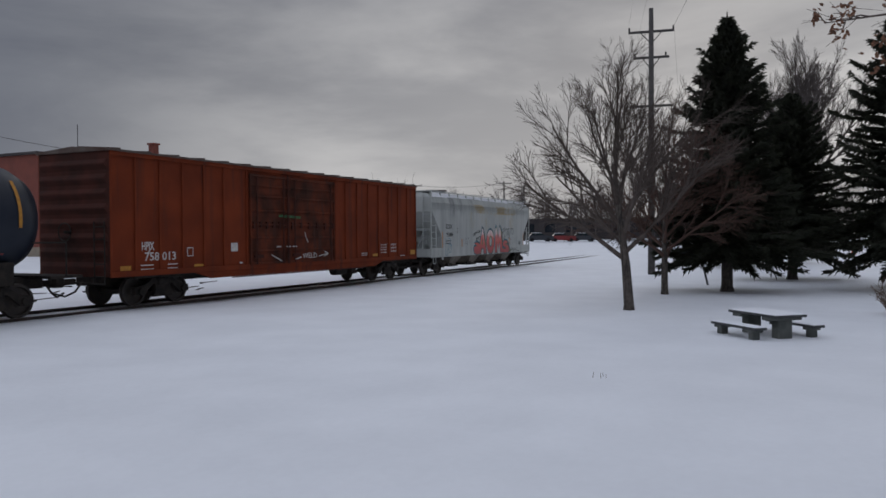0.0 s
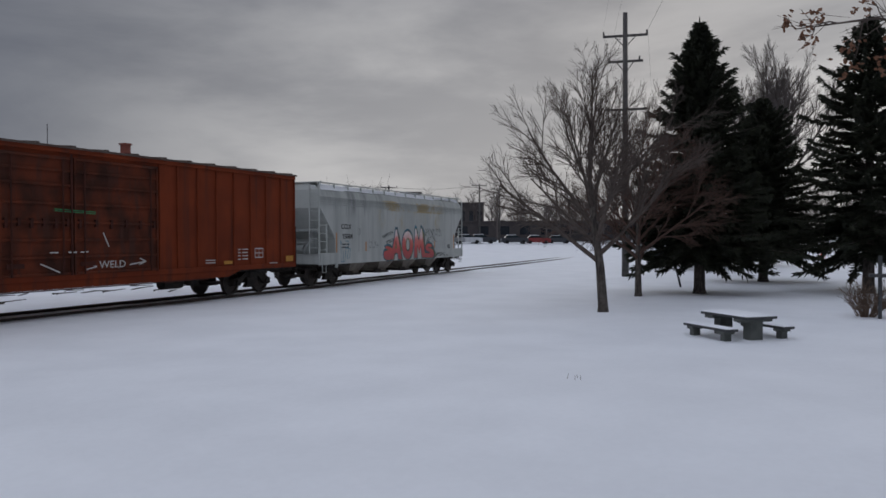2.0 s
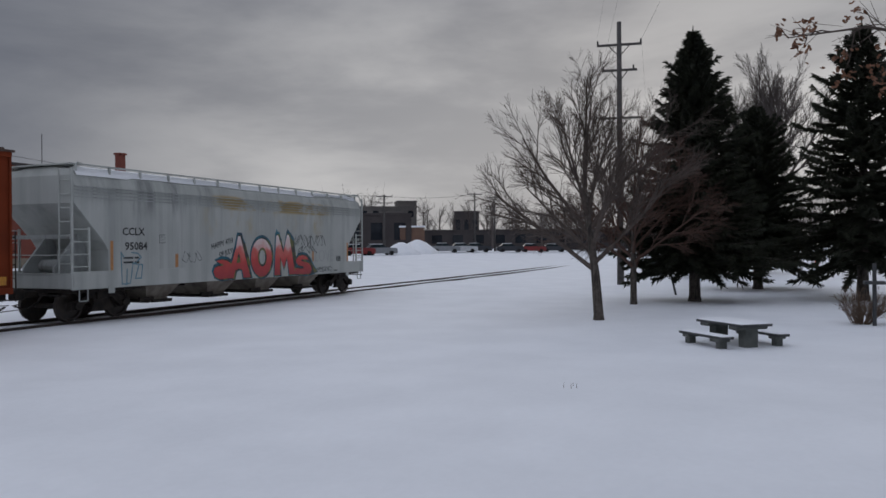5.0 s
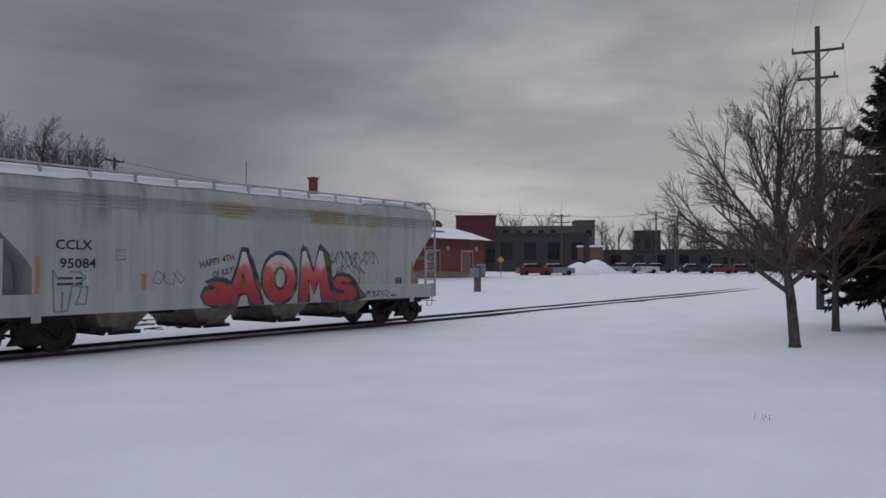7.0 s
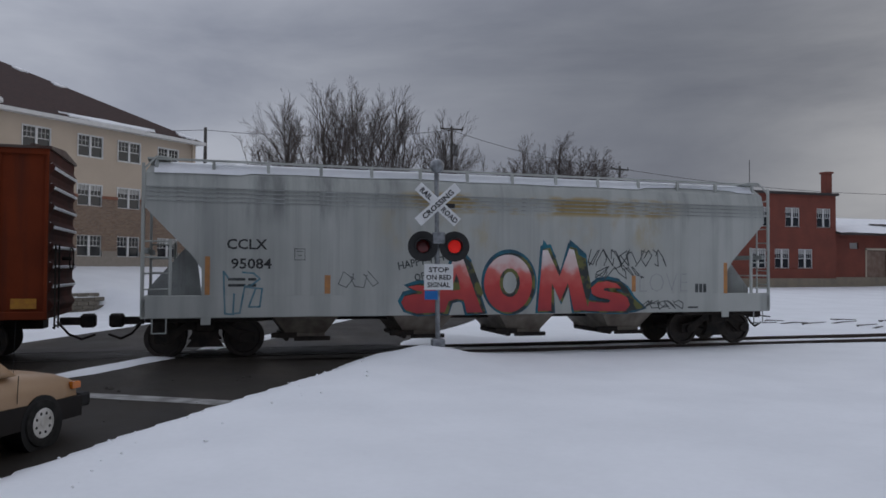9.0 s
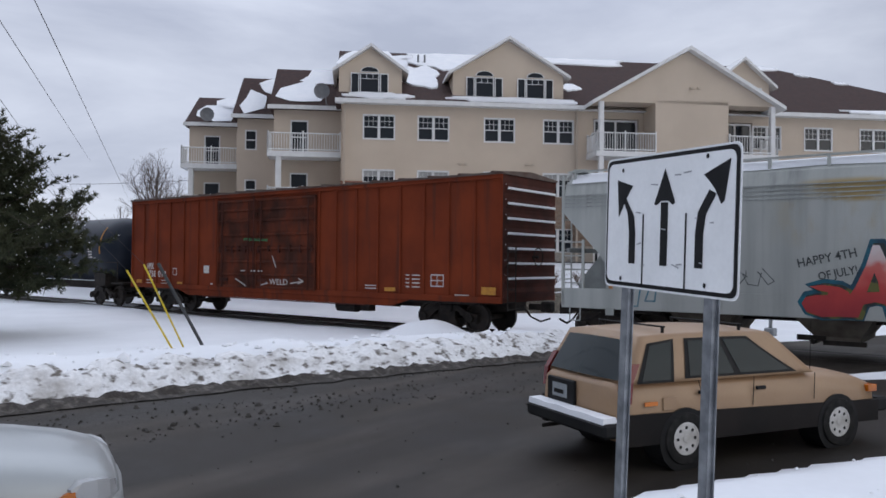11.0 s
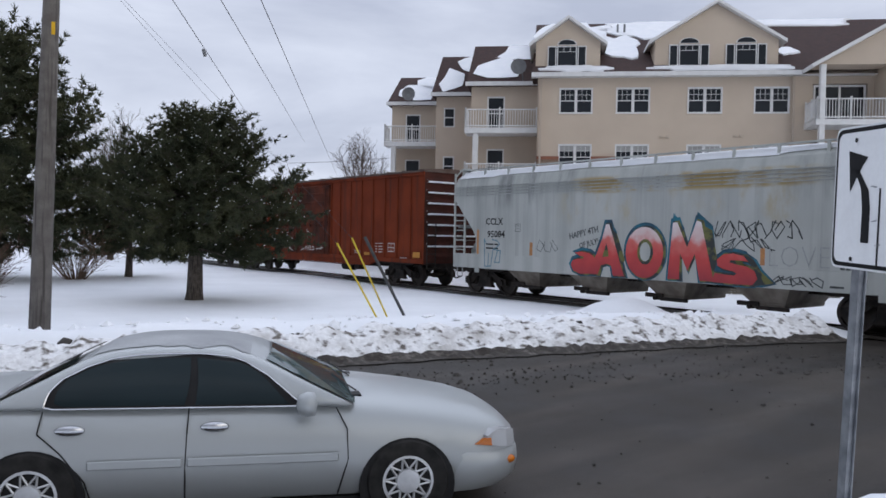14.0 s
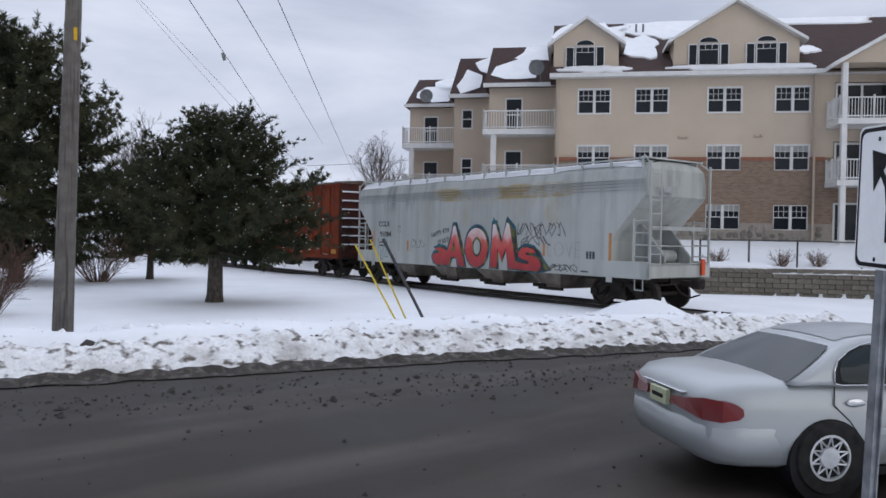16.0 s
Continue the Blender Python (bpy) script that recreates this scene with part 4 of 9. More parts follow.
    for y in (-1.28, 1.28):
        box(bm, (-1.3, y - 0.04, 4.555), (15.25, y + 0.04, 4.60))
        for k in range(14):
            x = -1.1 + k * 1.24
            box(bm, (x - 0.035, y - 0.03, 4.30), (x + 0.035, y + 0.03, 4.56))
    for x0 in (-1.3, 14.7):
        box(bm, (x0, -1.2, 4.56), (x0 + 0.5, 1.2, 4.60))
    part("running_board", bm, HOPPER, car, "grey roof walkway on brackets")
    for k in range(7):
        bm = bmesh.new()
        cyl(bm, (0.4 + k * 2.2, 0, 4.50), (0.4 + k * 2.2, 0, 4.63), 0.5, n=18)
        part("roof_hatch", bm, HOPPER_GRIME, car)
    bm = bmesh.new()
    n = 60
    for s in (-1, 1):
        ring = []
        for k in range(n + 1):
            x = -1.15 + 16.2 * k / n
            d = 0.06 + 0.10 * (0.5 + 0.5 * noise.noise((x * 0.5, s * 3.0, 0))) + (0.06 if x < 1.0 else 0.0) - (0.06 if 11.5 < x < 14.5 else 0)
            ring.append([(x, s * (1.18 + 1.2 * d), 4.43 - 1.0 * d), (x, s * 1.22, 4.50), (x, s * 1.0, 4.55), (x, s * 0.75, 4.50)])
        loft(bm, ring, closed=False, caps=False)
    part("roof_snow", bm, SNOW_ROOF, car, "melting strip of snow along the roof", smooth=True)
    # four discharge chutes
    for c in (2.35, 5.25, 8.05, 11.0):
        bm = bmesh.new()
        loft(bm, [[(c - 0.86, -1.36, 0.97), (c + 0.72, -1.36, 0.97), (c + 0.72, 1.36, 0.97), (c - 0.86, 1.36, 0.97)], [(c - 0.50, -1.05, 0.54), (c + 0.44, -1.05, 0.54), (c + 0.44, 1.05, 0.54), (c - 0.50, 1.05, 0.54)], [(c - 0.48, -1.05, 0.42), (c + 0.42, -1.05, 0.42), (c + 0.42, 1.05, 0.42), (c - 0.48, 1.05, 0.42)]])
        chute = part("discharge_chute", bm, BROWN_CHUTE, car, "rust-brown sloped discharge chute")
        bm = bmesh.new()
        box(bm, (c - 0.85, -1.12, 0.44), (c - 0.25, -1.02, 0.56))
        cyl(bm, (c - 0.5, -1.15, 0.42), (c - 0.5, 0.9, 0.42), 0.06, n=8)
        box(bm, (c - 0.3, -1.14, 0.36), (c + 0.55, -1.02, 0.46))
        part("gate", bm, UNDER, chute)
    bm = bmesh.new()
    box(bm, (-1.2, -0.25, 0.80), (15.3, 0.25, 0.98))
    for x in (0.0, 13.94):
        box(bm, (x - 1.3, -1.35, 0.86), (x + 1.3, 1.35, 0.97))
    part("centre_sill", bm, UNDER, car)
    for x in (0.0, 13.94):
        bm = bmesh.new()
        box(bm, (x - 0.11, -1.50, 0.80), (x + 0.11, -1.47, 1.0))
        part("jacking_pad", bm, HOPPER, car)
        truck(car, x)
    # markings
    y = SIDE - 0.006
    lettering("reporting_mark", "CCLX", 0.33, BLACK_STENCIL, car, pose(0.89, y, 2.54), "black stencilled letters", bold=0.006, squeeze=1.05)
    lettering("car_number", "95084", 0.33, BLACK_STENCIL, car, pose(1.00, y, 2.09), "black stencilled numbers", bold=0.006, squeeze=1.12)
    for x0, x1, z0, z1, m_ in ((-0.03, 0.08, 1.48, 2.36, ORANGE_MARK), (2.70, 2.84, 1.50, 1.94, ORANGE_MARK), (13.90, 14.02, 1.46, 2.32, ORANGE_MARK), (10.98, 11.10, 1.52, 1.95, ORANGE_MARK)):
        bm = bmesh.new()
        sheet(bm, [(x0, z0), (x1, z0), (x1, z1), (x0, z1)], SIDE, 0.005)
        part("stripe", bm, m_, car)
    bm = bmesh.new()
    for a, b in (((1.98, 2.30), (2.24, 2.30)), ((1.98, 2.56), (2.24, 2.56)), ((1.99, 2.30), (1.99, 2.56)), ((2.23, 2.30), (2.23, 2.56)), ((2.04, 2.50), (2.18, 2.50)), ((2.07, 2.40), (2.15, 2.40))):
        stroke(bm, [a, b], 0.014, SIDE)
    for k in range(3):
        stroke(bm, [(13.02 + 0.13 * k, 1.52), (13.02 + 0.13 * k, 1.70)], 0.10, SIDE)
    for k, z in enumerate((1.84, 1.70)):
        stroke(bm, [(0.50, z), (0.85, z)], 0.06, SIDE)
        stroke(bm, [(0.95, z), (1.1, z)], 0.06, SIDE)
    stroke(bm, [(12.75, 1.08), (13.05, 1.08)], 0.05, SIDE)
    part("small_stencil", bm, SPRAY_BLACK, car, "small unreadable data stencils as plain bars")
    # the large graffiti piece
    A1 = [(5.30, 1.02), (5.44, 1.34), (5.64, 1.66), (5.84, 2.12), (5.97, 2.56), (6.10, 2.56), (6.28, 2.10), (6.50, 1.50), (6.70, 1.01), (6.28, 1.01), (6.20, 1.32), (6.02, 1.36), (5.80, 1.30), (5.70, 1.02)]
    AH = [(5.86, 1.56), (6.10, 1.58), (6.07, 1.80), (6.00, 1.98)]
    O1 = [(7.40 + 0.66 * math.cos(a), 1.74 + 0.74 * math.sin(a)) for a in (2 * math.pi * k / 36 for k in range(36))]
    OH = [(7.44 + 0.19 * math.cos(a), 1.76 + 0.28 * math.sin(a)) for a in (2 * math.pi * k / 14 for k in range(14))]
    M1 = [(8.22, 1.03), (8.36, 2.60), (8.50, 2.62), (8.84, 1.92), (9.12, 2.66), (9.26, 2.62), (9.68, 1.03), (9.25, 1.03), (9.08, 1.75), (8.86, 1.28), (8.62, 1.75), (8.60, 1.03)]
    S1 = [(9.62, 1.02), (10.30, 1.00), (10.78, 1.00), (10.92, 1.16), (10.84, 1.36), (10.62, 1.47), (10.30, 1.52), (10.12, 1.56), (10.16, 1.62), (10.44, 1.62), (10.66, 1.60), (10.52, 1.74), (10.22, 1.80), (9.94, 1.76), (9.76, 1.62), (9.78, 1.46), (9.96, 1.38), (10.24, 1.33), (10.34, 1.28), (10.26, 1.22), (9.70, 1.26)]
    TAIL = [(10.60, 1.80), (10.84, 1.62), (11.02, 1.36), (11.36, 1.08), (11.06, 1.02), (10.84, 0.99), (10.96, 1.18), (10.86, 1.40), (10.66, 1.56)]
    Z1 = [(5.50, 1.03), (4.98, 1.00), (4.68, 1.10), (4.58, 1.28), (4.66, 1.42), (4.86, 1.47), (5.10, 1.48), (5.12, 1.54), (4.92, 1.58), (4.74, 1.66), (5.00, 1.70), (5.34, 1.66), (5.52, 1.56), (5.56, 1.40)]
    shift = lambda P, dx, dz: [(x + dx, z + dz) for x, z in P]
    bm = bmesh.new()
    for k, P in enumerate((A1, M1, S1, Z1, O1)):
        sheet(bm, shift(letter(P, 0.105), 0.03, 0.03), SIDE, 0.003 + 0.0004 * k)
    sheet(bm, letter(TAIL, 0.06), SIDE, 0.0050)
    for P in ([(5.95, 2.55), (6.12, 2.68), (6.42, 2.30), (6.2, 2.2)], [(8.33, 2.6), (8.38, 2.88), (8.75, 2.45), (8.6, 2.3)], [(9.08, 2.62), (9.14, 2.90), (9.62, 2.52), (9.7, 1.9), (9.4, 2.0)]):
        sheet(bm, P, SIDE, 0.0054)
    part("graffiti_outline", bm, SPRAY_BLUE, car, "teal sprayed outline of the graffiti letters")
    bm = bmesh.new()
    for k, P in enumerate((A1, M1, S1, Z1, O1)):
        sheet(bm, shift(letter(P, 0.045), 0.05, 0.0), SIDE, 0.0062 + 0.0004 * k)
    sheet(bm, TAIL, SIDE, 0.0082)
    for P in ([(6.15, 2.45), (6.40, 2.28), (6.72, 1.5), (6.55, 1.2)], [(8.5, 2.55), (8.72, 2.4), (8.9, 1.95), (8.8, 1.8)], [(9.28, 2.55), (9.6, 2.4), (9.78, 1.6), (9.65, 1.2)]):
        sheet(bm, P, SIDE, 0.0086)
    part("graffiti_shadow", bm, SPRAY_DARK, car, "dark sprayed shadow of the graffiti letters")
    bm = bmesh.new()
    for k, P in enumerate((A1, O1, M1, S1, Z1)):
        sheet(bm, P, SIDE, 0.0094 + 0.0004 * k)
    part("graffiti_fill", bm, SPRAY_FADE, car, "red to white sprayed graffiti letters")
    for P in (AH, letter(OH, 0.09)):
        bm = bmesh.new()
        sheet(bm, P, SIDE, 0.0118)
        part("graffiti_hole", bm, SPRAY_DARK, car)
    bm = bmesh.new()
    sheet(bm, OH, SIDE, 0.0124)
    part("graffiti_hole", bm, HOPPER, car)
    rnd = random.Random(11)
    bm = bmesh.new()
    for pts in scrawl(rnd, 9.72, 12.0, 2.20, 2.66, 10) + scrawl(rnd, 9.95, 11.3, 1.86, 2.22, 5):
        stroke(bm, pts, 0.028, SIDE)
    part("graffiti_scrawl", bm, SPRAY_BLACK, car, "loose black unreadable spray scrawl")
    bm = bmesh.new()
    for pts in scrawl(rnd, 11.30, 12.55, 1.04, 1.28, 5):
        stroke(bm, pts, 0.026, SIDE)
    for pts in scrawl(rnd, 3.1, 3.95, 1.60, 2.04, 3):
        stroke(bm, pts, 0.018, SIDE)
    part("graffiti_scrawl", bm, SPRAY_BLACK, car)
    lettering("graffiti_word", "HAPPY 4TH", 0.27, SPRAY_BLACK, car, pose(5.10, y, 2.20, 0, -12, 0), "thin black sprayed words", bold=0.004, squeeze=0.88)
    lettering("graffiti_word", "OF JULY!", 0.25, SPRAY_BLACK, car, pose(5.32, y, 1.88, 0, -12, 0), "thin black sprayed words", bold=0.004, squeeze=0.82)
    lettering("graffiti_word", "LOVE", 0.78, SPRAY_GREY, car, pose(11.95, y, 1.50), "thin grey sprayed word", bold=-0.02, squeeze=0.85)
    bm = bmesh.new()
    for pts in ([(0.38, 2.02), (0.42, 1.05), (0.62, 1.03)], [(0.62, 1.5), (0.60, 1.05), (0.75, 1.06), (0.86, 1.7)], [(0.80, 2.0), (1.05, 1.98), (1.2, 1.85), (1.0, 1.7), (0.85, 1.66), (1.25, 1.62), (1.2, 1.2), (0.95, 1.2), (1.1, 1.62)], [(0.38, 2.02), (0.5, 1.85)]):
        stroke(bm, pts, 0.04, SIDE)
    part("graffiti_tag", bm, SPRAY_TAG, car, "faded blue spray tag")
    bm = bmesh.new()
    box(bm, (15.46, -0.9, 3.55), (15.475, -0.25, 3.75))
    part("end_stencil", bm, SPRAY_GREY, car)
    bm = bmesh.new()
    box(bm, (15.50, 0.95, 1.05), (15.56, 1.12, 1.55), 0.01)
    part("end_marker", bm, CONE, car, "orange and white end marker board")
    return car


def boxcar_car():
    car = thing("boxcar", car_pose(-20.15, -5.53, 0), "oxide red steel boxcar with ribbed sides and scraped double doors", "rail car")
    o = 20.15
    X0, X1 = -22.55 + o, -3.25 + o
    yw = 1.50
    bm = bmesh.new()
    box(bm, (X0 + 0.02, -1.46, 1.02), (X1 - 0.02, 1.46, 4.66))
    part("body", bm, BOXCAR, car, "oxide red steel side sheets")
    d0, dm, d1 = -16.40 + o, -14.12 + o, -10.88 + o
    # side posts
    bm = bmesh.new()
    box(bm, (-0.035, -0.05, 1.02), (0.035, 0.0, 4.54), 0.012)
    me = bpy.data.meshes.new("side_post")
    bm.to_mesh(me)
    bm.free()
    me.materials.append(BOXCAR)
    left = [X0 + 0.04] + [-21.6 + o + 0.97 * k for k in range(5)] + [d0 - 0.12]
    right = [d1 + 0.12] + [-9.95 + o + 0.955 * k for k in range(7)] + [X1 - 0.04]
    for x in left + right:
        for s in (-1, 1):
            share("side_post", me, car, pose(x, s * 1.46 if s < 0 else 1.51, 0))
    bm = bmesh.new()
    for s in (-1, 1):
        y0, y1 = sorted((s * 1.46, s * 1.525))
        box(bm, (X0, y0, 4.52), (X1, y1, 4.67), 0.015)
        box(bm, (X0, y0, 0.96), (X1, y1, 1.14), 0.015)
        prism(bm, [(X0 + 3.4, 0.98), (X0 + 4.2, 0.74), (X1 - 4.2, 0.74), (X1 - 3.4, 0.98)], "y", *sorted((s * 1.40, s * 1.49)))
    part("side_sill", bm, BOXCAR, car)
    # roof with seam ribs, slightly pitched
    bm = bmesh.new()
    prism(bm, [(-1.56, 4.54), (-1.56, 4.60), (0, 4.72), (1.56, 4.60), (1.56, 4.54)], "x", X0 - 0.05, X1 + 0.05)
    for k in range(17):
        x = X0 + 0.3 + k * 1.168
        prism(bm, [(-1.57, 4.595), (-1.57, 4.64), (0, 4.76), (1.57, 4.64), (1.57, 4.595), (0, 4.70)], "x", x - 0.05, x + 0.05)
    part("roof", bm, BOXCAR_ROOF, car, "rusted corrugated roof sheets", m=pose(0, 0, 0.11))
    rnd = random.Random(8)
    for k in range(16):
        x = X0 + 0.36 + k * 1.168
        if rnd.random() < 0.75:
            bm = bmesh.new()
            prism(bm, [(-1.2, 4.64), (-0.4, 4.715), (0.6, 4.70), (1.3, 4.635), (0.5, 4.67), (-0.4, 4.68)], "x", x + 0.08, x + rnd.uniform(0.5, 1.0))
            part("roof_snow", bm, SNOW_ROOF, car, "patches of snow between the roof ribs", m=pose(0, 0, 0.11))
    # two doors a side, with ribs and lock bars
    for s in (-1, 1):
        for a, b in ((d0, dm), (dm + 0.02, d1)):
            bm = bmesh.new()
            y0, y1 = sorted((s * 1.462, s * 1.505))
            box(bm, (a + 0.02, y0, 1.10), (b - 0.02, y1, 4.42), 0.01)
            ys = sorted((s * 1.503, s * 1.560))
            door = part("door", bm, BOXCAR_DOOR, car, "scraped red sliding door with pressed ribs")
            for z in (1.16, 1.62, 2.10, 2.58, 3.10, 3.62, 4.02, 4.36):
                bm = bmesh.new()
                box(bm, (a + 0.09, ys[0], z - 0.04), (b - 0.09, ys[1], z + 0.04), 0.012)
                part("rib", bm, BOXCAR_DOOR, door)
            for x in (a + 0.05, b - 0.05):
                bm = bmesh.new()
                box(bm, (x - 0.035, ys[0], 1.10), (x + 0.035, ys[1], 4.42), 0.01)
                part("stile", bm, BOXCAR_DOOR, door)
            if s < 0:
                for x in (a + 0.35, b - 0.35):
                    bm = bmesh.new()
                    pipe(bm, [(x, -1.575, 1.12), (x, -1.575, 4.30)], 0.024)
                    part("lock_bar", bm, BOXCAR_DARK, door)
                for k in range(6):
                    bm = bmesh.new()
                    x = a + 0.2 + (b - a - 0.4) * k / 5
                    box(bm, (x - 0.04, -1.58, 2.42 + 0.05 * (k % 2)), (x + 0.04, -1.50, 2.68))
                    part("bracket", bm, BOXCAR_DARK, door)
                bm = bmesh.new()
                box(bm, (a + 0.2, -1.59, 1.35), (a + 0.7, -1.545, 1.47))
                part("door_handle", bm, BOXCAR_DARK, door)
    bm = bmesh.new()
    pipe(bm, [(dm - 0.06, -1.56, 1.1), (dm - 0.06, -1.56, 4.5)], 0.035)
    pipe(bm, [(X0 + 5.2, -1.52, 0.72), (X0 + 14.0, -1.52, 0.72)], 0.02)
    part("door_rod", bm, BOXCAR_DARK, car)
    bm = bmesh.new()
    for k in range(2):
        stroke(bm, [(dm - 0.62, 2.95 - 0.05 * k), (dm + 0.75, 2.90 - 0.05 * k)], 0.028, -1.566)
    part("strap", bm, GREEN_WIRE, car, "green strap across the doors")
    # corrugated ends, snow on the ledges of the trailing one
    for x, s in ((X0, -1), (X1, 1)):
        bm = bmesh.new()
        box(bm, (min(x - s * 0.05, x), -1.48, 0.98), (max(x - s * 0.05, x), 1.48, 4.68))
        end_wall = part("end_wall", bm, BOXCAR_DARK, car, "dark red corrugated end")
        for k in range(8):
            bm = bmesh.new()
            z = 1.25 + k * 0.43
            ring = [(-1.42, 0), (-1.36, 0.09), (1.36, 0.09), (1.42, 0)]
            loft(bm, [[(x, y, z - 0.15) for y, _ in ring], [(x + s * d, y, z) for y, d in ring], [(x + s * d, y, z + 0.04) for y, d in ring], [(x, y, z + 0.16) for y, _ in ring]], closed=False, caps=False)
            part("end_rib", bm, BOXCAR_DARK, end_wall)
        if s > 0:
            bm = bmesh.new()
            for k in range(7):
                z = 1.74 + k * 0.43
                loft(bm, [[(x + 0.005, -1.38, z + 0.02), (x + 0.085, -1.36, z - 0.10), (x + 0.11, -1.34, z - 0.055), (x + 0.02, -1.38, z + 0.05)], [(x + 0.005, 1.38, z + 0.02), (x + 0.085, 1.36, z - 0.10), (x + 0.11, 1.34, z - 0.055), (x + 0.02, 1.38, z + 0.05)]])
            part("ledge_snow", bm, SNOW_ROOF, car, "snow lying on the end ribs")
        bm = bmesh.new()
        for y in (-1.42, -1.0):
            pipe(bm, [(x + s * 0.14, y, 0.75), (x + s * 0.14, y, 2.6)], 0.02)
        for k in range(5):
            pipe(bm, [(x + s * 0.14, -1.42, 1.0 + 0.36 * k), (x + s * 0.14, -1.0, 1.0 + 0.36 * k)], 0.014)
        for k in range(12):
            a = 2 * math.pi * k / 12
            b_ = 2 * math.pi * (k + 1) / 12
            pipe(bm, [(x + s * 0.2, 0.15 + 0.27 * math.cos(a), 2.3 + 0.27 * math.sin(a)), (x + s * 0.2, 0.15 + 0.27 * math.cos(b_), 2.3 + 0.27 * math.sin(b_))], 0.018)
        pipe(bm, [(x, 0.15, 2.3), (x + s * 0.2, 0.15, 2.3)], 0.05)
        part("hand_brake", bm, UNDER, car, "hand brake wheel and ladder irons")
        coupler(car, x, s)
    bm = bmesh.new()
    box(bm, (X0 + 0.3, -0.3, 0.68), (X1 - 0.3, 0.3, 1.0))
    for x in (0.0, 14.62):
        box(bm, (x - 1.4, -1.35, 0.88), (x + 1.4, 1.35, 1.0))
    cyl(bm, (9.9, -1.0, 0.62), (10.8, -1.0, 0.62), 0.19, n=12)
    box(bm, (11.1, -1.2, 0.5), (11.5, -0.9, 0.85))
    pipe(bm, [(3.0, -0.8, 0.75), (12.5, -0.8, 0.7)], 0.03)
    part("centre_sill", bm, UNDER, car)
    truck(car, 0.0)
    truck(car, 14.62)
    y = -1.462
    lettering("reporting_mark", "HPJX", 0.36, WHITE_STENCIL, car, pose(-21.12 + o, y - 0.004, 1.74), "white stencilled letters", bold=0.008, squeeze=0.62)
    lettering("car_number", "758 013", 0.36, WHITE_STENCIL, car, pose(-20.60 + o, y - 0.004, 1.42), "white stencilled numbers", bold=0.006, squeeze=1.12)
    for x0, x1, z0, z1, m_, nm in ((-22.18 + o, -21.78 + o, 1.08, 1.28, YELLOW_MARK, "reflector"), (-19.15 + o, -18.72 + o, 1.16, 1.24, YELLOW_MARK, "reflector"), (-3.95 + o, -3.45 + o, 1.20, 1.42, YELLOW_MARK, "reflector"), (-7.70 + o, -7.24 + o, 1.20, 1.32, YELLOW_MARK, "reflector"), (-17.35 + o, -17.0 + o, 1.62, 1.92, WHITE_STENCIL, "placard"), (-16.9 + o, -16.75 + o, 1.18, 1.24, WHITE_STENCIL, "placard")):
        bm = bmesh.new()
        sheet(bm, [(x0, z0), (x1, z0), (x1, z1), (x0, z1)], y - 0.053 if "reflector" == nm and x0 > 3 else y, 0.006)
        part(nm, bm, m_, car)
    bm = bmesh.new()
    def frame_box(x0, x1, z0, z1, w):
        for a, b in (((x0, z0), (x1, z0)), ((x0, z1), (x1, z1)), ((x0, z0), (x0, z1)), ((x1, z0), (x1, z1))):
            stroke(bm, [a, b], w, y)
    frame_box(-19.45 + o, -19.2 + o, 1.52, 1.78, 0.03)
    frame_box(-5.85 + o, -5.38 + o, 1.40, 1.74, 0.035)
    stroke(bm, [(-5.615 + o, 1.40), (-5.615 + o, 1.74)], 0.03, y)
    stroke(bm, [(-5.85 + o, 1.57), (-5.38 + o, 1.57)], 0.03, y)
    for z in (1.72, 1.60, 1.48, 1.36):
        stroke(bm, [(-6.85 + o, z), (-6.72 + o, z)], 0.035, y)
        stroke(bm, [(-6.60 + o, z), (-6.30 + o, z)], 0.035, y)
    for x0, x1, z in ((-21.4, -20.9, 1.28), (-20.3, -19.9, 1.28), (-21.4, -20.9, 1.16), (-20.3, -19.9, 1.16), (-8.6, -8.1, 1.36), (-8.6, -8.1, 1.27), (-4.95, -4.45, 1.16), (-21.6, -20.4, 1.05)):
        stroke(bm, [(x0 + o, z), (x1 + o, z)], 0.032, y)
    part("small_stencil", bm, WHITE_STENCIL, car, "small unreadable data stencils as plain bars")
    marks = [[(x, 1.75), (x + 0.25, 1.75)] for x in (-14.9, -14.3, -13.9)]
    marks += [[(-15.2, 1.45), (-14.6, 1.20)], [(-13.75, 1.46), (-13.35, 1.32), (-13.7, 1.25)], [(-12.1, 1.34), (-11.45, 1.42), (-11.7, 1.52)], [(-11.45, 1.42), (-11.72, 1.33)], [(-13.1, 2.3), (-12.9, 1.9)]]
    for P in marks:
        bm = bmesh.new()
        stroke(bm, [(x + o, z) for x, z in P], 0.035, -1.566)
        part("chalk_mark", bm, WHITE_STENCIL, car, "white chalked arrow or scratch")
    lettering("chalk_word", "WELD", 0.30, WHITE_STENCIL, car, pose(-12.75 + o, -1.566, 1.27), "white chalked word", squeeze=1.2)
    return car


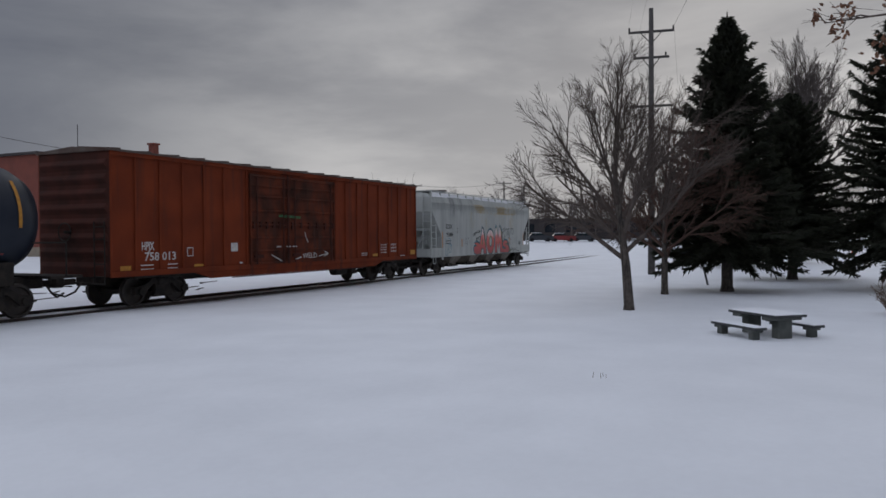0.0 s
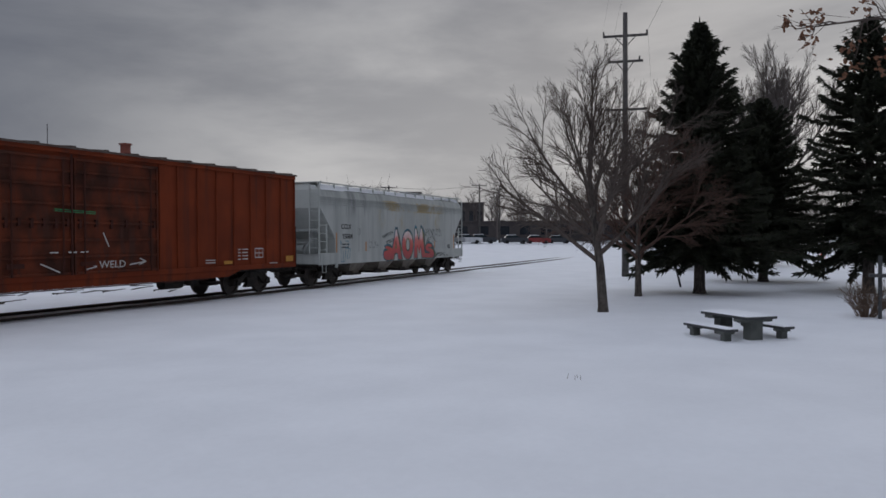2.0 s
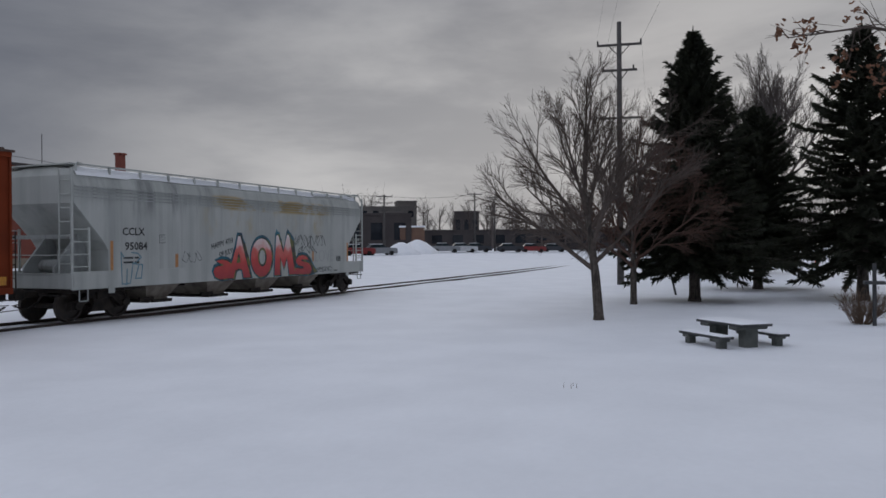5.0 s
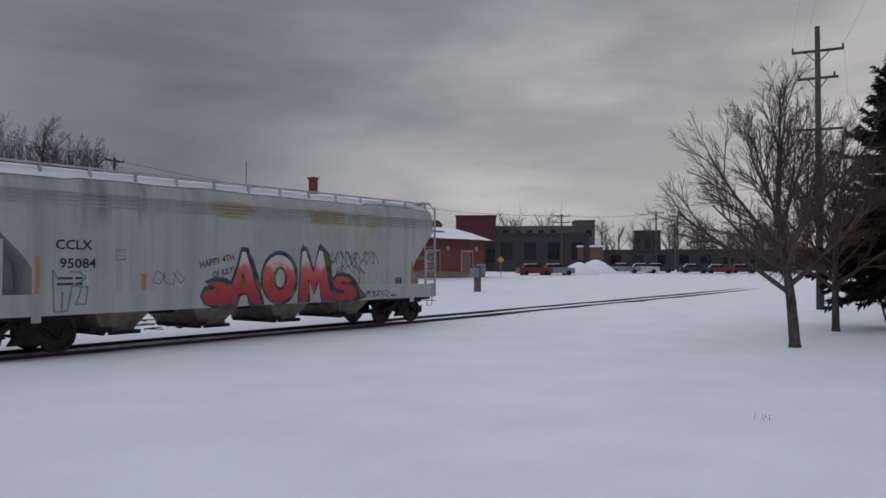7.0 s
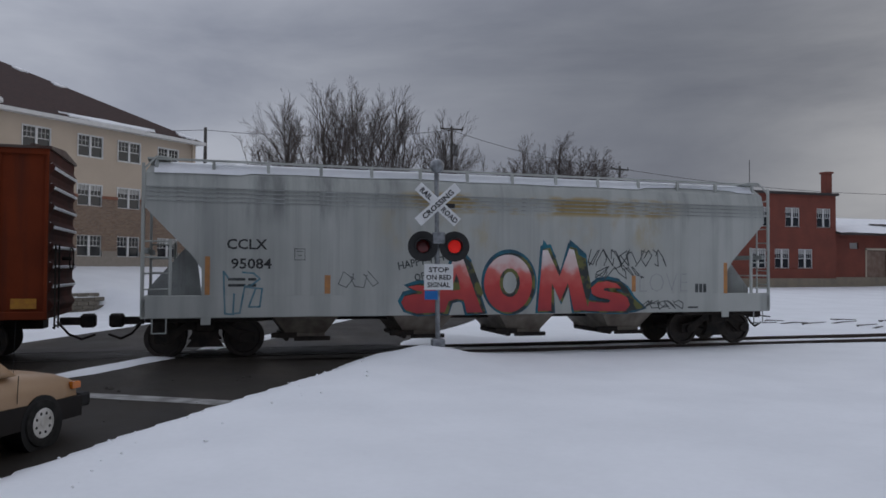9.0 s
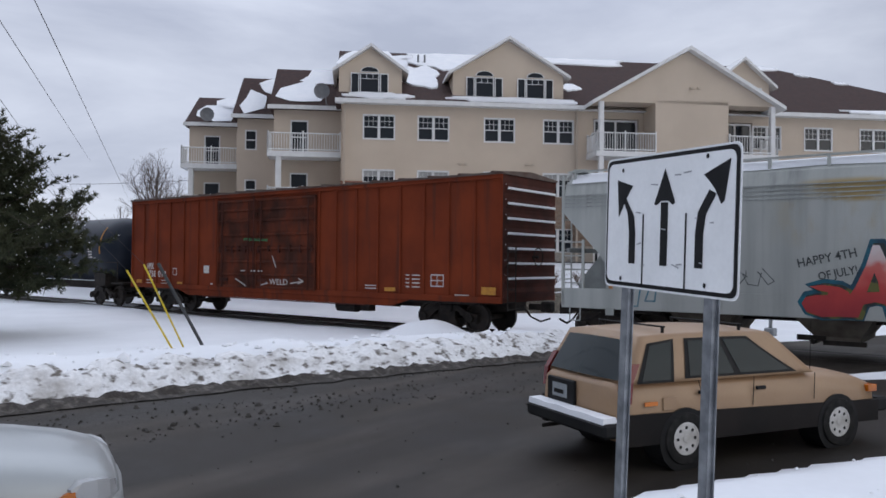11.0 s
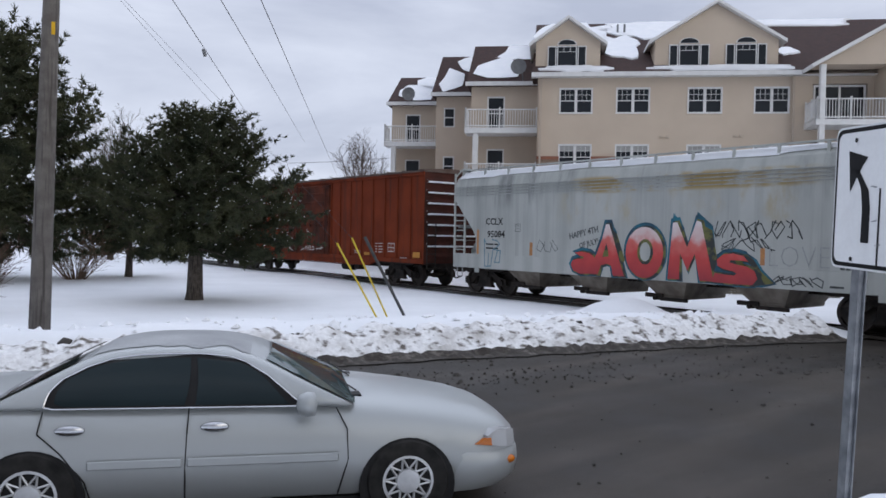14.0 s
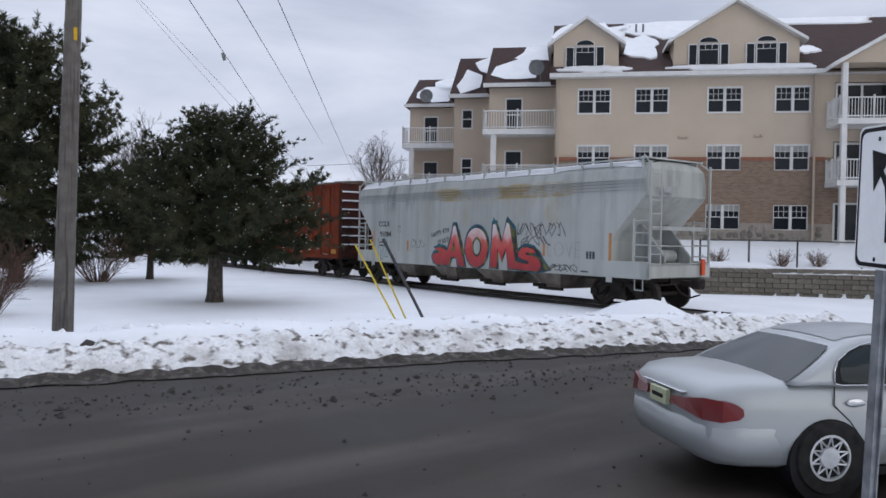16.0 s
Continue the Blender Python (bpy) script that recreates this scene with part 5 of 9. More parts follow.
def tank_car():
    car = thing("tank_car", car_pose(-39.7, -25.8, 0), "black railway tank car with yellow reflector strips", "rail car")
    L = 13.9
    bm = bmesh.new()
    prof = [(0.02, -1.55), (0.79, -1.46), (1.21, -1.20), (1.43, -0.80), (1.50, -0.3), (1.50, L + 0.3), (1.43, L + 0.80), (1.21, L + 1.20), (0.79, L + 1.46), (0.02, L + 1.55)]
    lathe(bm, prof, 40, "x")
    for v in bm.verts:
        v.co.z += 2.60
    part("tank", bm, TANK, car, "glossy black cylindrical tank", smooth=True)
    bm = bmesh.new()
    box(bm, (-2.0, -0.28, 0.72), (L + 2.0, 0.28, 1.05))
    for x in (0.0, L):
        box(bm, (x - 0.5, -1.2, 0.9), (x + 0.5, 1.2, 1.5))
    for x, s in ((-1.9, -1), (L + 1.9, 1)):
        box(bm, (x - 0.5, -1.4, 1.02), (x + 0.5, 1.4, 1.10))
        for y in (-1.38, 1.38):
            pipe(bm, [(x, y, 1.1), (x, y, 2.0), (x - s * 1.0, y, 2.0)], 0.025)
    part("underframe", bm, UNDER, car)
    bm = bmesh.new()
    cyl(bm, (L / 2, 0, 3.8), (L / 2, 0, 4.35), 0.55, n=20)
    pipe(bm, [(L / 2 - 1.0, -0.8, 4.1), (L / 2 + 1.0, -0.8, 4.1)], 0.03)
    part("dome", bm, TANK, car)
    bm = bmesh.new()
    for x in (0.6, L + 0.45):
        for k in range(5):
            a0, a1 = radians(172 + k * 10), radians(182 + k * 10)
            bm.faces.new([bm.verts.new((x + dx, 1.51 * math.cos(a), 2.60 - 1.51 * math.sin(a))) for dx, a in ((0, a0), (0.09, a0), (0.09, a1), (0, a1))])
    part("reflector", bm, YELLOW_MARK, car, "yellow reflective strip")
    bm = bmesh.new()
    for k in range(4):
        for j in range(3):
            x, z = L - 0.55 + j * 0.12, 2.62 - k * 0.13
            yy = -math.sqrt(max(0, 1.50 ** 2 - (z - 2.60) ** 2)) - 0.008
            stroke(bm, [(x, z), (x + 0.09, z)], 0.07, yy)
    part("data_stencil", bm, WHITE_STENCIL, car)
    bm = bmesh.new()
    yy = -1.20
    sheet(bm, [(L + 0.02, 1.82), (L + 0.16, 1.68), (L + 0.30, 1.82), (L + 0.16, 1.96)], yy, 0.03)
    part("placard", bm, RED_LENS, car, "red diamond placard")
    truck(car, 0.0)
    truck(car, L)
    coupler(car, L + 2.0, 1)
    return car


CAR_HOPPER, CAR_BOX, CAR_TANK = hopper_car(), boxcar_car(), tank_car()


# ---- trees and shrubs ----
class Limbs:
    """Collects tapered tubes into one mesh."""

    def __init__(self, thin=0.004):
        self.V, self.F, self.thin = [], [], thin

    def tube(self, pts, radii, n):
        base = len(self.V)
        m = len(pts)
        for i, (p, r) in enumerate(zip(pts, radii)):
            d = (pts[min(i + 1, m - 1)] - pts[max(i - 1, 0)]).normalized()
            a = d.orthogonal().normalized()
            b = d.cross(a)
            for k in range(n):
                t = 2 * math.pi * k / n
                self.V.append(tuple(p + a * (r * math.cos(t)) + b * (r * math.sin(t))))
        for i in range(m - 1):
            for k in range(n):
                q = base + i * n
                self.F.append((q + k, q + (k + 1) % n, q + n + (k + 1) % n, q + n + k))


def grow(L, rnd, p, d, length, r, level, top, up, wiggle, forks, kids):
    """A limb that bends, tapers and sheds smaller limbs."""
    n = 5 if level < 2 else 3 if level < 3 else 2
    pts, radii, q, e = [p.copy()], [r], p.copy(), d.copy()
    for i in range(n):
        e = (e + Vector((rnd.gauss(0, wiggle), rnd.gauss(0, wiggle), rnd.gauss(0, wiggle) + up))).normalized()
        q = q + e * length / n
        pts.append(q.copy())
        radii.append(max(r * (1 - 0.72 * (i + 1) / n), L.thin))
    L.tube(pts, radii, 7 if level == 0 else 5 if level == 1 else 3)
    if level >= top:
        return
    count = kids[level]
    for k in range(count):
        f = 0.22 + 0.78 * (k + rnd.random()) / count
        i = min(int(f * n), n - 1)
        s = pts[i].lerp(pts[i + 1], f * n - i)
        ax = (pts[i + 1] - pts[i]).normalized()
        side = ax.orthogonal()
        side.rotate(Matrix.Rotation(rnd.uniform(0, 2 * math.pi), 3, ax))
        dd = (ax * math.cos(forks) + side.normalized() * math.sin(forks)).normalized()
        grow(L, rnd, s, dd, length * rnd.uniform(0.42, 0.66) * (1.05 - 0.45 * f), max(radii[i] * 0.62, L.thin * 1.25), level + 1, top, up, wiggle * 1.1, forks, kids)


def bare_tree(name, x, y, height, seed, label, trunk_r=0.18, fork=1.5, spread=0.62, kids=(9, 7, 6, 4), twig=None, limbs=6, group="", lean=(0, 0), rise=0.05, levels=3, category="tree", thin=0.004, sway=0.10, open_=0.62):
    rnd = random.Random(seed)
    z = float(ground_z(x, y)) - 0.08
    t = thing(name, pose(x, y, z), label, category, group)
    L = Limbs()
    top = Vector((lean[0], lean[1], fork + (height - fork) * 0.45))
    L.tube([Vector((0, 0, 0)), Vector((0, 0, 0.25)), Vector((lean[0] * 0.2, lean[1] * 0.2, fork)), top], [trunk_r * 1.25, trunk_r, trunk_r * 0.86, trunk_r * 0.45], 10)
    raw("trunk", L.V, L.F, BARK, t, smooth=True)
    L = Limbs(thin)
    for k in range(limbs):
        f = k / max(limbs - 1, 1)
        a = 2.4 * k + rnd.uniform(-0.4, 0.4)
        s = Vector((lean[0] * 0.2, lean[1] * 0.2, fork)).lerp(top, f * 0.9)
        tilt = spread * (1.25 - 0.85 * f)
        d = Vector((math.cos(a) * math.sin(tilt), math.sin(a) * math.sin(tilt), math.cos(tilt)))
        grow(L, rnd, s, d, (height - s.z) * rnd.uniform(0.75, 0.95) * (1.0 - 0.24 * tilt), trunk_r * (0.55 - 0.2 * f), 1, levels + 1, rise, sway, open_, (0,) + kids)
    grow(L, rnd, top, Vector((0, 0, 1)), height - top.z, trunk_r * 0.42, 1, levels + 1, rise, sway * 0.8, open_, (0,) + kids)
    raw("crown", L.V, L.F, twig or TWIG, t)
    return t


def sprig(V, F, p, tip, w):
    """A needle-clad shoot: two slim crossed blades that taper to a point."""
    d = tip - p
    a = d.orthogonal().normalized()
    c = d.normalized().cross(a)
    m_ = p + d * 0.38
    b = len(V)
    V.extend(map(tuple, (p, tip, m_ + a * w, m_ - a * w, m_ + c * w, m_ - c * w)))
    F.extend(((b, b + 2, b + 1, b + 3), (b, b + 4, b + 1, b + 5)))


def spruce(x, y, height, radius, seed, label, clear=1.6, density=1.0, gaps=0.0, full=0.80):
    """Boughs set all round the stem, each feathered with shoots that thin towards its upturned tip."""
    rnd = random.Random(seed)
    z0 = float(ground_z(x, y)) - 0.08
    t = thing("spruce_tree", pose(x, y, z0), label, "tree", "evergreens in the park")
    L = Limbs()
    L.tube([Vector((0, 0, 0)), Vector((0.02, 0, 0.3)), Vector((0, 0, height * 0.5)), Vector((0, 0, height))], [0.30, 0.22, 0.13, 0.02], 9)
    raw("trunk", L.V, L.F, BARK, t, smooth=True)
    V, F = [], []
    B = Limbs()
    count = int(44 * (height - clear) * density)
    for k in range(count):
        f = ((k + rnd.random()) / count) ** 1.22
        if rnd.random() < gaps * (1 - f):
            continue
        a = 2.39996 * k + rnd.uniform(-0.5, 0.5)
        z = clear + f * (height - clear - 0.25)
        lobe = 1.0 + 0.12 * math.sin(2 * a + seed) * math.sin(1.1 * z + seed) + 0.08 * math.sin(7.3 * a)
        ln = (radius * (1 - f) ** full * lobe + 0.10) * (rnd.uniform(0.60, 1.05) if rnd.random() < 0.75 else rnd.uniform(0.4, 1.28))
        ln *= 0.50 + 0.50 * min(1.0, (1 - f) / 0.20)
        if f < 0.05:
            ln *= 0.85
        d = Vector((math.cos(a), math.sin(a), 0))
        side = Vector((-d.y, d.x, 0))
        rise, droop = 0.75 * f - 0.10 + rnd.gauss(0, 0.16), 0.34 - 0.22 * f
        stem = lambda s: d * (ln * s) + Vector((0, 0, z + ln * (rise * s - droop * s * s + 0.20 * s ** 4)))
        B.tube([stem(0), stem(0.5), stem(1.0)], [0.03 * (1 - f) + 0.01, 0.015, 0.004], 3)
        n = int(7 + 17 * ln)
        for j in range(n):
            s = 0.18 + 0.82 * (j + rnd.random()) / n
            p = stem(s)
            w = (0.09 + 0.27 * (1 - s) * min(ln, 1.9)) * rnd.uniform(0.5, 1.15)
            for sg in (-1, 1):
                tip = p + side * (sg * w) + d * (0.10 + 0.20 * rnd.random()) + Vector((0, 0, rnd.uniform(-0.16, 0.05)))
                sprig(V, F, p, tip, rnd.uniform(0.028, 0.05))
            if rnd.random() < 0.7:
                sprig(V, F, p, p + d * rnd.uniform(0.05, 0.22) + Vector((rnd.gauss(0, 0.05), rnd.gauss(0, 0.05), rnd.uniform(-0.30, 0.14))), rnd.uniform(0.03, 0.055))
        sprig(V, F, stem(0.9), stem(1.0) + d * 0.16 + Vector((0, 0, 0.06)), 0.035)
    sprig(V, F, Vector((0, 0, height - 0.45)), Vector((0, 0, height + 0.10)), 0.05)
    raw("bough", B.V, B.F, BARK, t)
    raw("needles", V, F, SPRUCE_LEAF, t, "dense dark green needle sprays")
    return t


def pine(name, x, y, height, radius, seed, label, clear=1.0, snow=0.2, tufts=1500, trunk_r=0.2, squash=1.0, size_=1.0, drift=(0, 0), heads=60):
    """A rounded pine: limbs that fork into upturned heads of bristling needle tufts, some holding snow."""
    rnd = random.Random(seed)
    z0 = float(ground_z(x, y)) - 0.06
    t = thing(name, pose(x, y, z0), label, "tree", "pines by the road")
    L = Limbs()
    L.tube([Vector((0, 0, 0)), Vector((0.05, 0, 0.3)), Vector((-0.03, 0.05, clear + 0.5)), Vector((0, 0, height * 0.85))], [trunk_r * 1.2, trunk_r, trunk_r * 0.8, 0.03], 9)
    raw("trunk", L.V, L.F, BARK, t, smooth=True)
    B = Limbs()
    V, F, SV, SF = [], [], [], []
    shoots = []
    shape = ((0.0, 0.62), (0.10, 0.92), (0.30, 1.0), (0.55, 0.93), (0.75, 0.74), (0.90, 0.50), (1.0, 0.22))
    for k in range(heads):
        f = (k + rnd.random()) / heads
        a = 2.39996 * k + rnd.uniform(-0.35, 0.35)
        reach = radius * float(np.interp(f, [q[0] for q in shape], [q[1] for q in shape])) * rnd.choice((rnd.uniform(0.80, 1.06), rnd.uniform(0.84, 1.14), rnd.uniform(0.35, 0.8)))
        d = Vector((math.cos(a), math.sin(a), 0))
        zz = clear + (height - clear) * 0.93 * f
        root = Vector((0, 0, max(clear + 0.15, zz + reach * (0.22 - 0.75 * f))))
        end = d * reach + Vector((drift[0] * (1 - f), drift[1] * (1 - f), zz * (0.96 + 0.04 * squash)))
        mid = root.lerp(end, 0.55) - Vector((0, 0, 0.04 * reach))
        B.tube([root, mid, end], [0.035, 0.020, 0.008], 4)
        for j in range(13):
            s = rnd.uniform(0.5, 1.0) if j < 10 else rnd.uniform(0.2, 0.6)
            p = root.lerp(mid, s / 0.55) if s < 0.55 else mid.lerp(end, (s - 0.55) / 0.45)
            q = p + (d * rnd.uniform(0.0, 0.5) + Vector((rnd.gauss(0, 0.36), rnd.gauss(0, 0.36), rnd.uniform(-0.18, 0.42) + 0.50 * f))) * (radius / 3.0)
            B.tube([p, q], [0.010, 0.005], 3)
            shoots.append((p, q))
    per = max(4, tufts // len(shoots))
    for p0, q0 in shoots:
        for j in range(per):
            s = (j + rnd.random()) / per
            p = p0.lerp(q0, 0.15 + 0.95 * s) + Vector((rnd.gauss(0, 0.05), rnd.gauss(0, 0.05), rnd.gauss(0, 0.05))) * size_
            out = ((q0 - p0).normalized() + Vector((0, 0, 0.25))).normalized()
            size = rnd.uniform(0.13, 0.21) * size_
            for n in range(9):
                v = (out * 0.55 + Vector((rnd.gauss(0, 0.6), rnd.gauss(0, 0.6), rnd.gauss(0.1, 0.5)))).normalized()
                q = v.orthogonal().normalized() * 0.017 * size_
                b = len(V)
                V.extend(map(tuple, (p + q, p - q, p + v * size * rnd.uniform(0.7, 1.15))))
                F.append((b, b + 1, b + 2))
                q2 = v.cross(q).normalized() * 0.017 * size_
                V.extend(map(tuple, (p + q2, p - q2)))
                F.append((b + 3, b + 4, b + 2))
            if s > 0.45 and rnd.random() < snow * (0.25 + 1.3 * p.z / height):
                b = len(SV)
                c = p + out * 0.09 * size_ + Vector((rnd.gauss(0, 0.05), rnd.gauss(0, 0.05), 0.05))
                s_ = rnd.uniform(0.012, 0.036) * size_ ** 0.5
                for dx, dy, dz in ((1, 0, 0), (0, 1, 0.2), (-1, 0, 0), (0, -1, -0.1), (0.2, 0, 0.7), (0, 0, -0.4)):
                    SV.append(tuple(c + Vector((dx * s_ * rnd.uniform(0.7, 1.4), dy * s_ * rnd.uniform(0.7, 1.5), dz * s_))))
                SF += [tuple(b + i for i in f_) for f_ in ((0, 1, 4), (1, 2, 4), (2, 3, 4), (3, 0, 4), (1, 0, 5), (2, 1, 5), (3, 2, 5), (0, 3, 5))]
    raw("bough", B.V, B.F, BARK, t)
    raw("needles", V, F, PINE_LEAF, t, "dark green long needle tufts")
    if SF:
        raw("snow_clump", SV, SF, SNOW_ROOF, t, "small clumps of snow on the needles")
    return t


def shrub(x, y, height, radius, seed, label, stems=90, mat_=None):
    rnd = random.Random(seed)
    t = thing("shrub", pose(x, y, float(ground_z(x, y)) - 0.06), label, "shrub", "bare shrubs")
    L = Limbs()
    for k in range(stems):
        a, s = rnd.uniform(0, 2 * math.pi), rnd.random() ** 0.6
        d = Vector((math.cos(a) * s * 0.9, math.sin(a) * s * 0.9, 1.0)).normalized()
        p = Vector((math.cos(a) * s, math.sin(a) * s, 0)) * radius * 0.25
        grow(L, rnd, p, d, height * rnd.uniform(0.55, 1.05), 0.014, 1, 3, 0.02, 0.10, 0.5, (0, 4, 3))
    raw("crown", L.V, L.F, mat_ or SHRUB_TWIG, t)
    return t


bare_tree("bare_maple", 22.55, 5.1, 7.1, 23, "leafless young maple with a wide twiggy crown", trunk_r=0.15, fork=1.35, spread=0.82, lean=(-0.2, 0.35), kids=(9, 8, 6, 3), limbs=13, group="park trees", rise=0.030, sway=0.045, open_=0.52, thin=0.0035)
bare_tree("bare_crabapple", 29.0, 5.25, 6.6, 5, "leafless brown crabapple with dense drooping twigs", trunk_r=0.13, fork=1.3, spread=0.82, kids=(10, 9, 8, 3), twig=TWIG_RED, limbs=14, group="park trees", rise=-0.012, sway=0.06, open_=0.55, thin=0.003)
bare_tree("bare_elm", 65.0, 1.7, 15.4, 9, "tall leafless elm behind the spruces", trunk_r=0.30, fork=4.0, spread=0.50, kids=(11, 9, 7, 3), limbs=12, group="park trees", twig=TWIG_FAR, thin=0.008, sway=0.05, open_=0.42)
spruce(31.45, 3.35, 10.75, 3.0, 3, "tall dark conical spruce", clear=1.5, density=1.5, full=0.78)
spruce(40.0, 1.35, 9.0, 3.2, 4, "dark spruce with a short bare trunk", clear=1.7, density=1.2, full=0.7)
spruce(33.9, -2.62, 10.9, 3.9, 6, "dark spruce with layered boughs and gaps", clear=1.6, density=0.95, gaps=0.35)
spruce(54.0, 5.2, 8.0, 2.6, 7, "dark spruce further back in the park", clear=1.7, density=1.1)
spruce(62.0, 2.9, 8.5, 2.8, 8, "dark spruce further back in the park", clear=1.9, density=1.1)
shrub(23.7, -1.75, 0.95, 0.8, 2, "low bare brown shrub in the snow", stems=60)
pine("pine_tree", -24.3, 9.25, 5.85, 3.05, 13, "rounded green pine dusted with snow", clear=1.35, tufts=15500, trunk_r=0.26, snow=0.20, heads=96, drift=(0.35, 0.75))
pine("pine_tree", -36.0, 10.7, 5.2, 2.2, 14, "smaller pine behind the rounded one", clear=0.9, tufts=1700, trunk_r=0.16, snow=0.08, size_=1.5)
pine("pine_tree", -36.1, 5.3, 10.2, 4.5, 15, "tall dark pine with snow on its tufts", clear=0.8, tufts=13000, trunk_r=0.3, snow=0.10, size_=1.7, heads=95)
shrub(-22.6, 2.55, 2.0, 1.5, 3, "large bare reddish-brown shrub", stems=80, mat_=TWIG_RED)
shrub(-35.2, 8.3, 2.4, 1.6, 4, "large bare brown shrub beside the pine", stems=80)
bare_tree("bare_lindens", -58.0, 16.0, 10.0, 31, "leafless tree beyond the pines", trunk_r=0.22, fork=2.0, kids=(9, 7, 5, 3), limbs=9, twig=TWIG_FAR, group="far bare trees")
bare_tree("bare_lindens", -68.0, 43.5, 10.5, 32, "leafless tree beyond the boxcar", trunk_r=0.22, fork=2.0, kids=(9, 6, 5, 3), limbs=8, twig=TWIG_FAR, group="far bare trees")
for k, (x, y, h_) in enumerate(((5.5, 60.0, 11.6), (8.6, 59.5, 13.2), (11.2, 60.5, 14.0), (13.6, 59.0, 13.8), (17.4, 57.8, 12.2))):
    bare_tree("bare_poplar", x, y, h_, 40 + k, "leafless upright tree behind the track", trunk_r=0.20, fork=2.5, spread=0.50, kids=(8, 7, 5, 3), limbs=9, twig=TWIG_FAR, group="bare trees behind the track", thin=0.006, sway=0.05, open_=0.48)
for k, (x, y, h_) in enumerate(((42.5, 101.0, 17.5), (47.5, 100.0, 18.5), (52.0, 98.0, 16.5))):
    bare_tree("bare_oak", x, y, h_, 50 + k, "broad leafless oak far behind the track", trunk_r=0.4, fork=4.0, spread=0.85, kids=(9, 7, 6, 3), limbs=11, twig=TWIG_FAR, group="bare trees behind the track", thin=0.010, sway=0.06, open_=0.55)


def oak_with_leaves():
    """A young oak beside the path; one bough with dead leaves hangs into view."""
    rnd = random.Random(77)
    t = thing("oak_tree", pose(17.2, -6.4, float(ground_z(17.2, -6.4)) - 0.06), "oak that keeps its dead brown leaves on the twigs", "tree", "park trees")
    L = Limbs()
    L.tube([Vector((0, 0, 0)), Vector((0, 0, 0.4)), Vector((-0.2, 0.1, 3.4)), Vector((-0.3, 0.2, 7.5))], [0.36, 0.29, 0.24, 0.10], 10)
    raw("trunk", L.V, L.F, BARK, t, smooth=True)
    L, V, F = Limbs(), [], []
    limb = [Vector((-0.2, 0.1, 3.2)), Vector((-1.1, 1.7, 4.6)), Vector((-2.1, 3.6, 5.4)), Vector((-2.8, 5.2, 5.75)), Vector((-3.25, 6.4, 5.6))]
    L.tube(limb, [0.10, 0.07, 0.045, 0.022, 0.008], 6)
    ends = []
    for k in range(34):
        f = 0.35 + 0.65 * rnd.random()
        i = min(int(f * 4), 3)
        s = limb[i].lerp(limb[i + 1], f * 4 - i)
        d = Vector((rnd.gauss(-0.2, 0.6), rnd.gauss(0.35, 0.6), rnd.gauss(0.0, 0.55))).normalized()
        ln = rnd.uniform(0.35, 1.2) * (1.25 - 0.6 * f)
        q, pts = s.copy(), [s.copy()]
        for j in range(3):
            d = (d + Vector((rnd.gauss(0, 0.2), rnd.gauss(0, 0.2), rnd.gauss(0.02, 0.2)))).normalized()
            q = q + d * ln / 3
            pts.append(q.copy())
        L.tube(pts, [0.016, 0.011, 0.008, 0.004], 4)
        ends.append((pts[-1], f))
        for _ in range(2):
            e = pts[2] + Vector((rnd.gauss(0, 0.2), rnd.gauss(0, 0.2), rnd.gauss(0, 0.2)))
            L.tube([pts[1 + rnd.randint(0, 1)], e], [0.006, 0.003], 3)
    for k in range(9):
        a = 0.7 * k + 2.6
        grow(L, rnd, Vector((-0.3, 0.2, 4.0 + 0.4 * k)), Vector((math.cos(a), -abs(math.sin(a)) - 0.2, 0.7)).normalized(), 3.2 - 0.15 * k, 0.07, 1, 3, 0.03, 0.1, 0.6, (0, 7, 5))
    raw("bough", L.V, L.F, TWIG, t)
    for e, f in ends:
        if rnd.random() < 0.66:
            for j in range(rnd.randint(7, 15)):
                c = e + Vector((rnd.gauss(0, 0.09), rnd.gauss(0, 0.09), rnd.gauss(-0.06, 0.09)))
                ax = Vector((rnd.gauss(0, 1), rnd.gauss(0, 1), rnd.gauss(-0.6, 0.8))).normalized()
                sd = ax.orthogonal().normalized()
                up = ax.cross(sd)
                ln, w = rnd.uniform(0.09, 0.15), rnd.uniform(0.03, 0.05)
                b = len(V)
                V.extend(map(tuple, (c, c + ax * ln * 0.3 + sd * w, c + ax * ln * 0.5 + sd * w * 0.5 + up * 0.015, c + ax * ln * 0.75 + sd * w * 0.9, c + ax * ln, c + ax * ln * 0.75 - sd * w * 0.9, c + ax * ln * 0.5 - sd * w * 0.5 + up * 0.015, c + ax * ln * 0.3 - sd * w)))
                F.append(tuple(range(b, b + 8)))
    raw("dead_leaves", V, F, OAK_LEAF, t, "curled dead brown oak leaves")


oak_with_leaves()


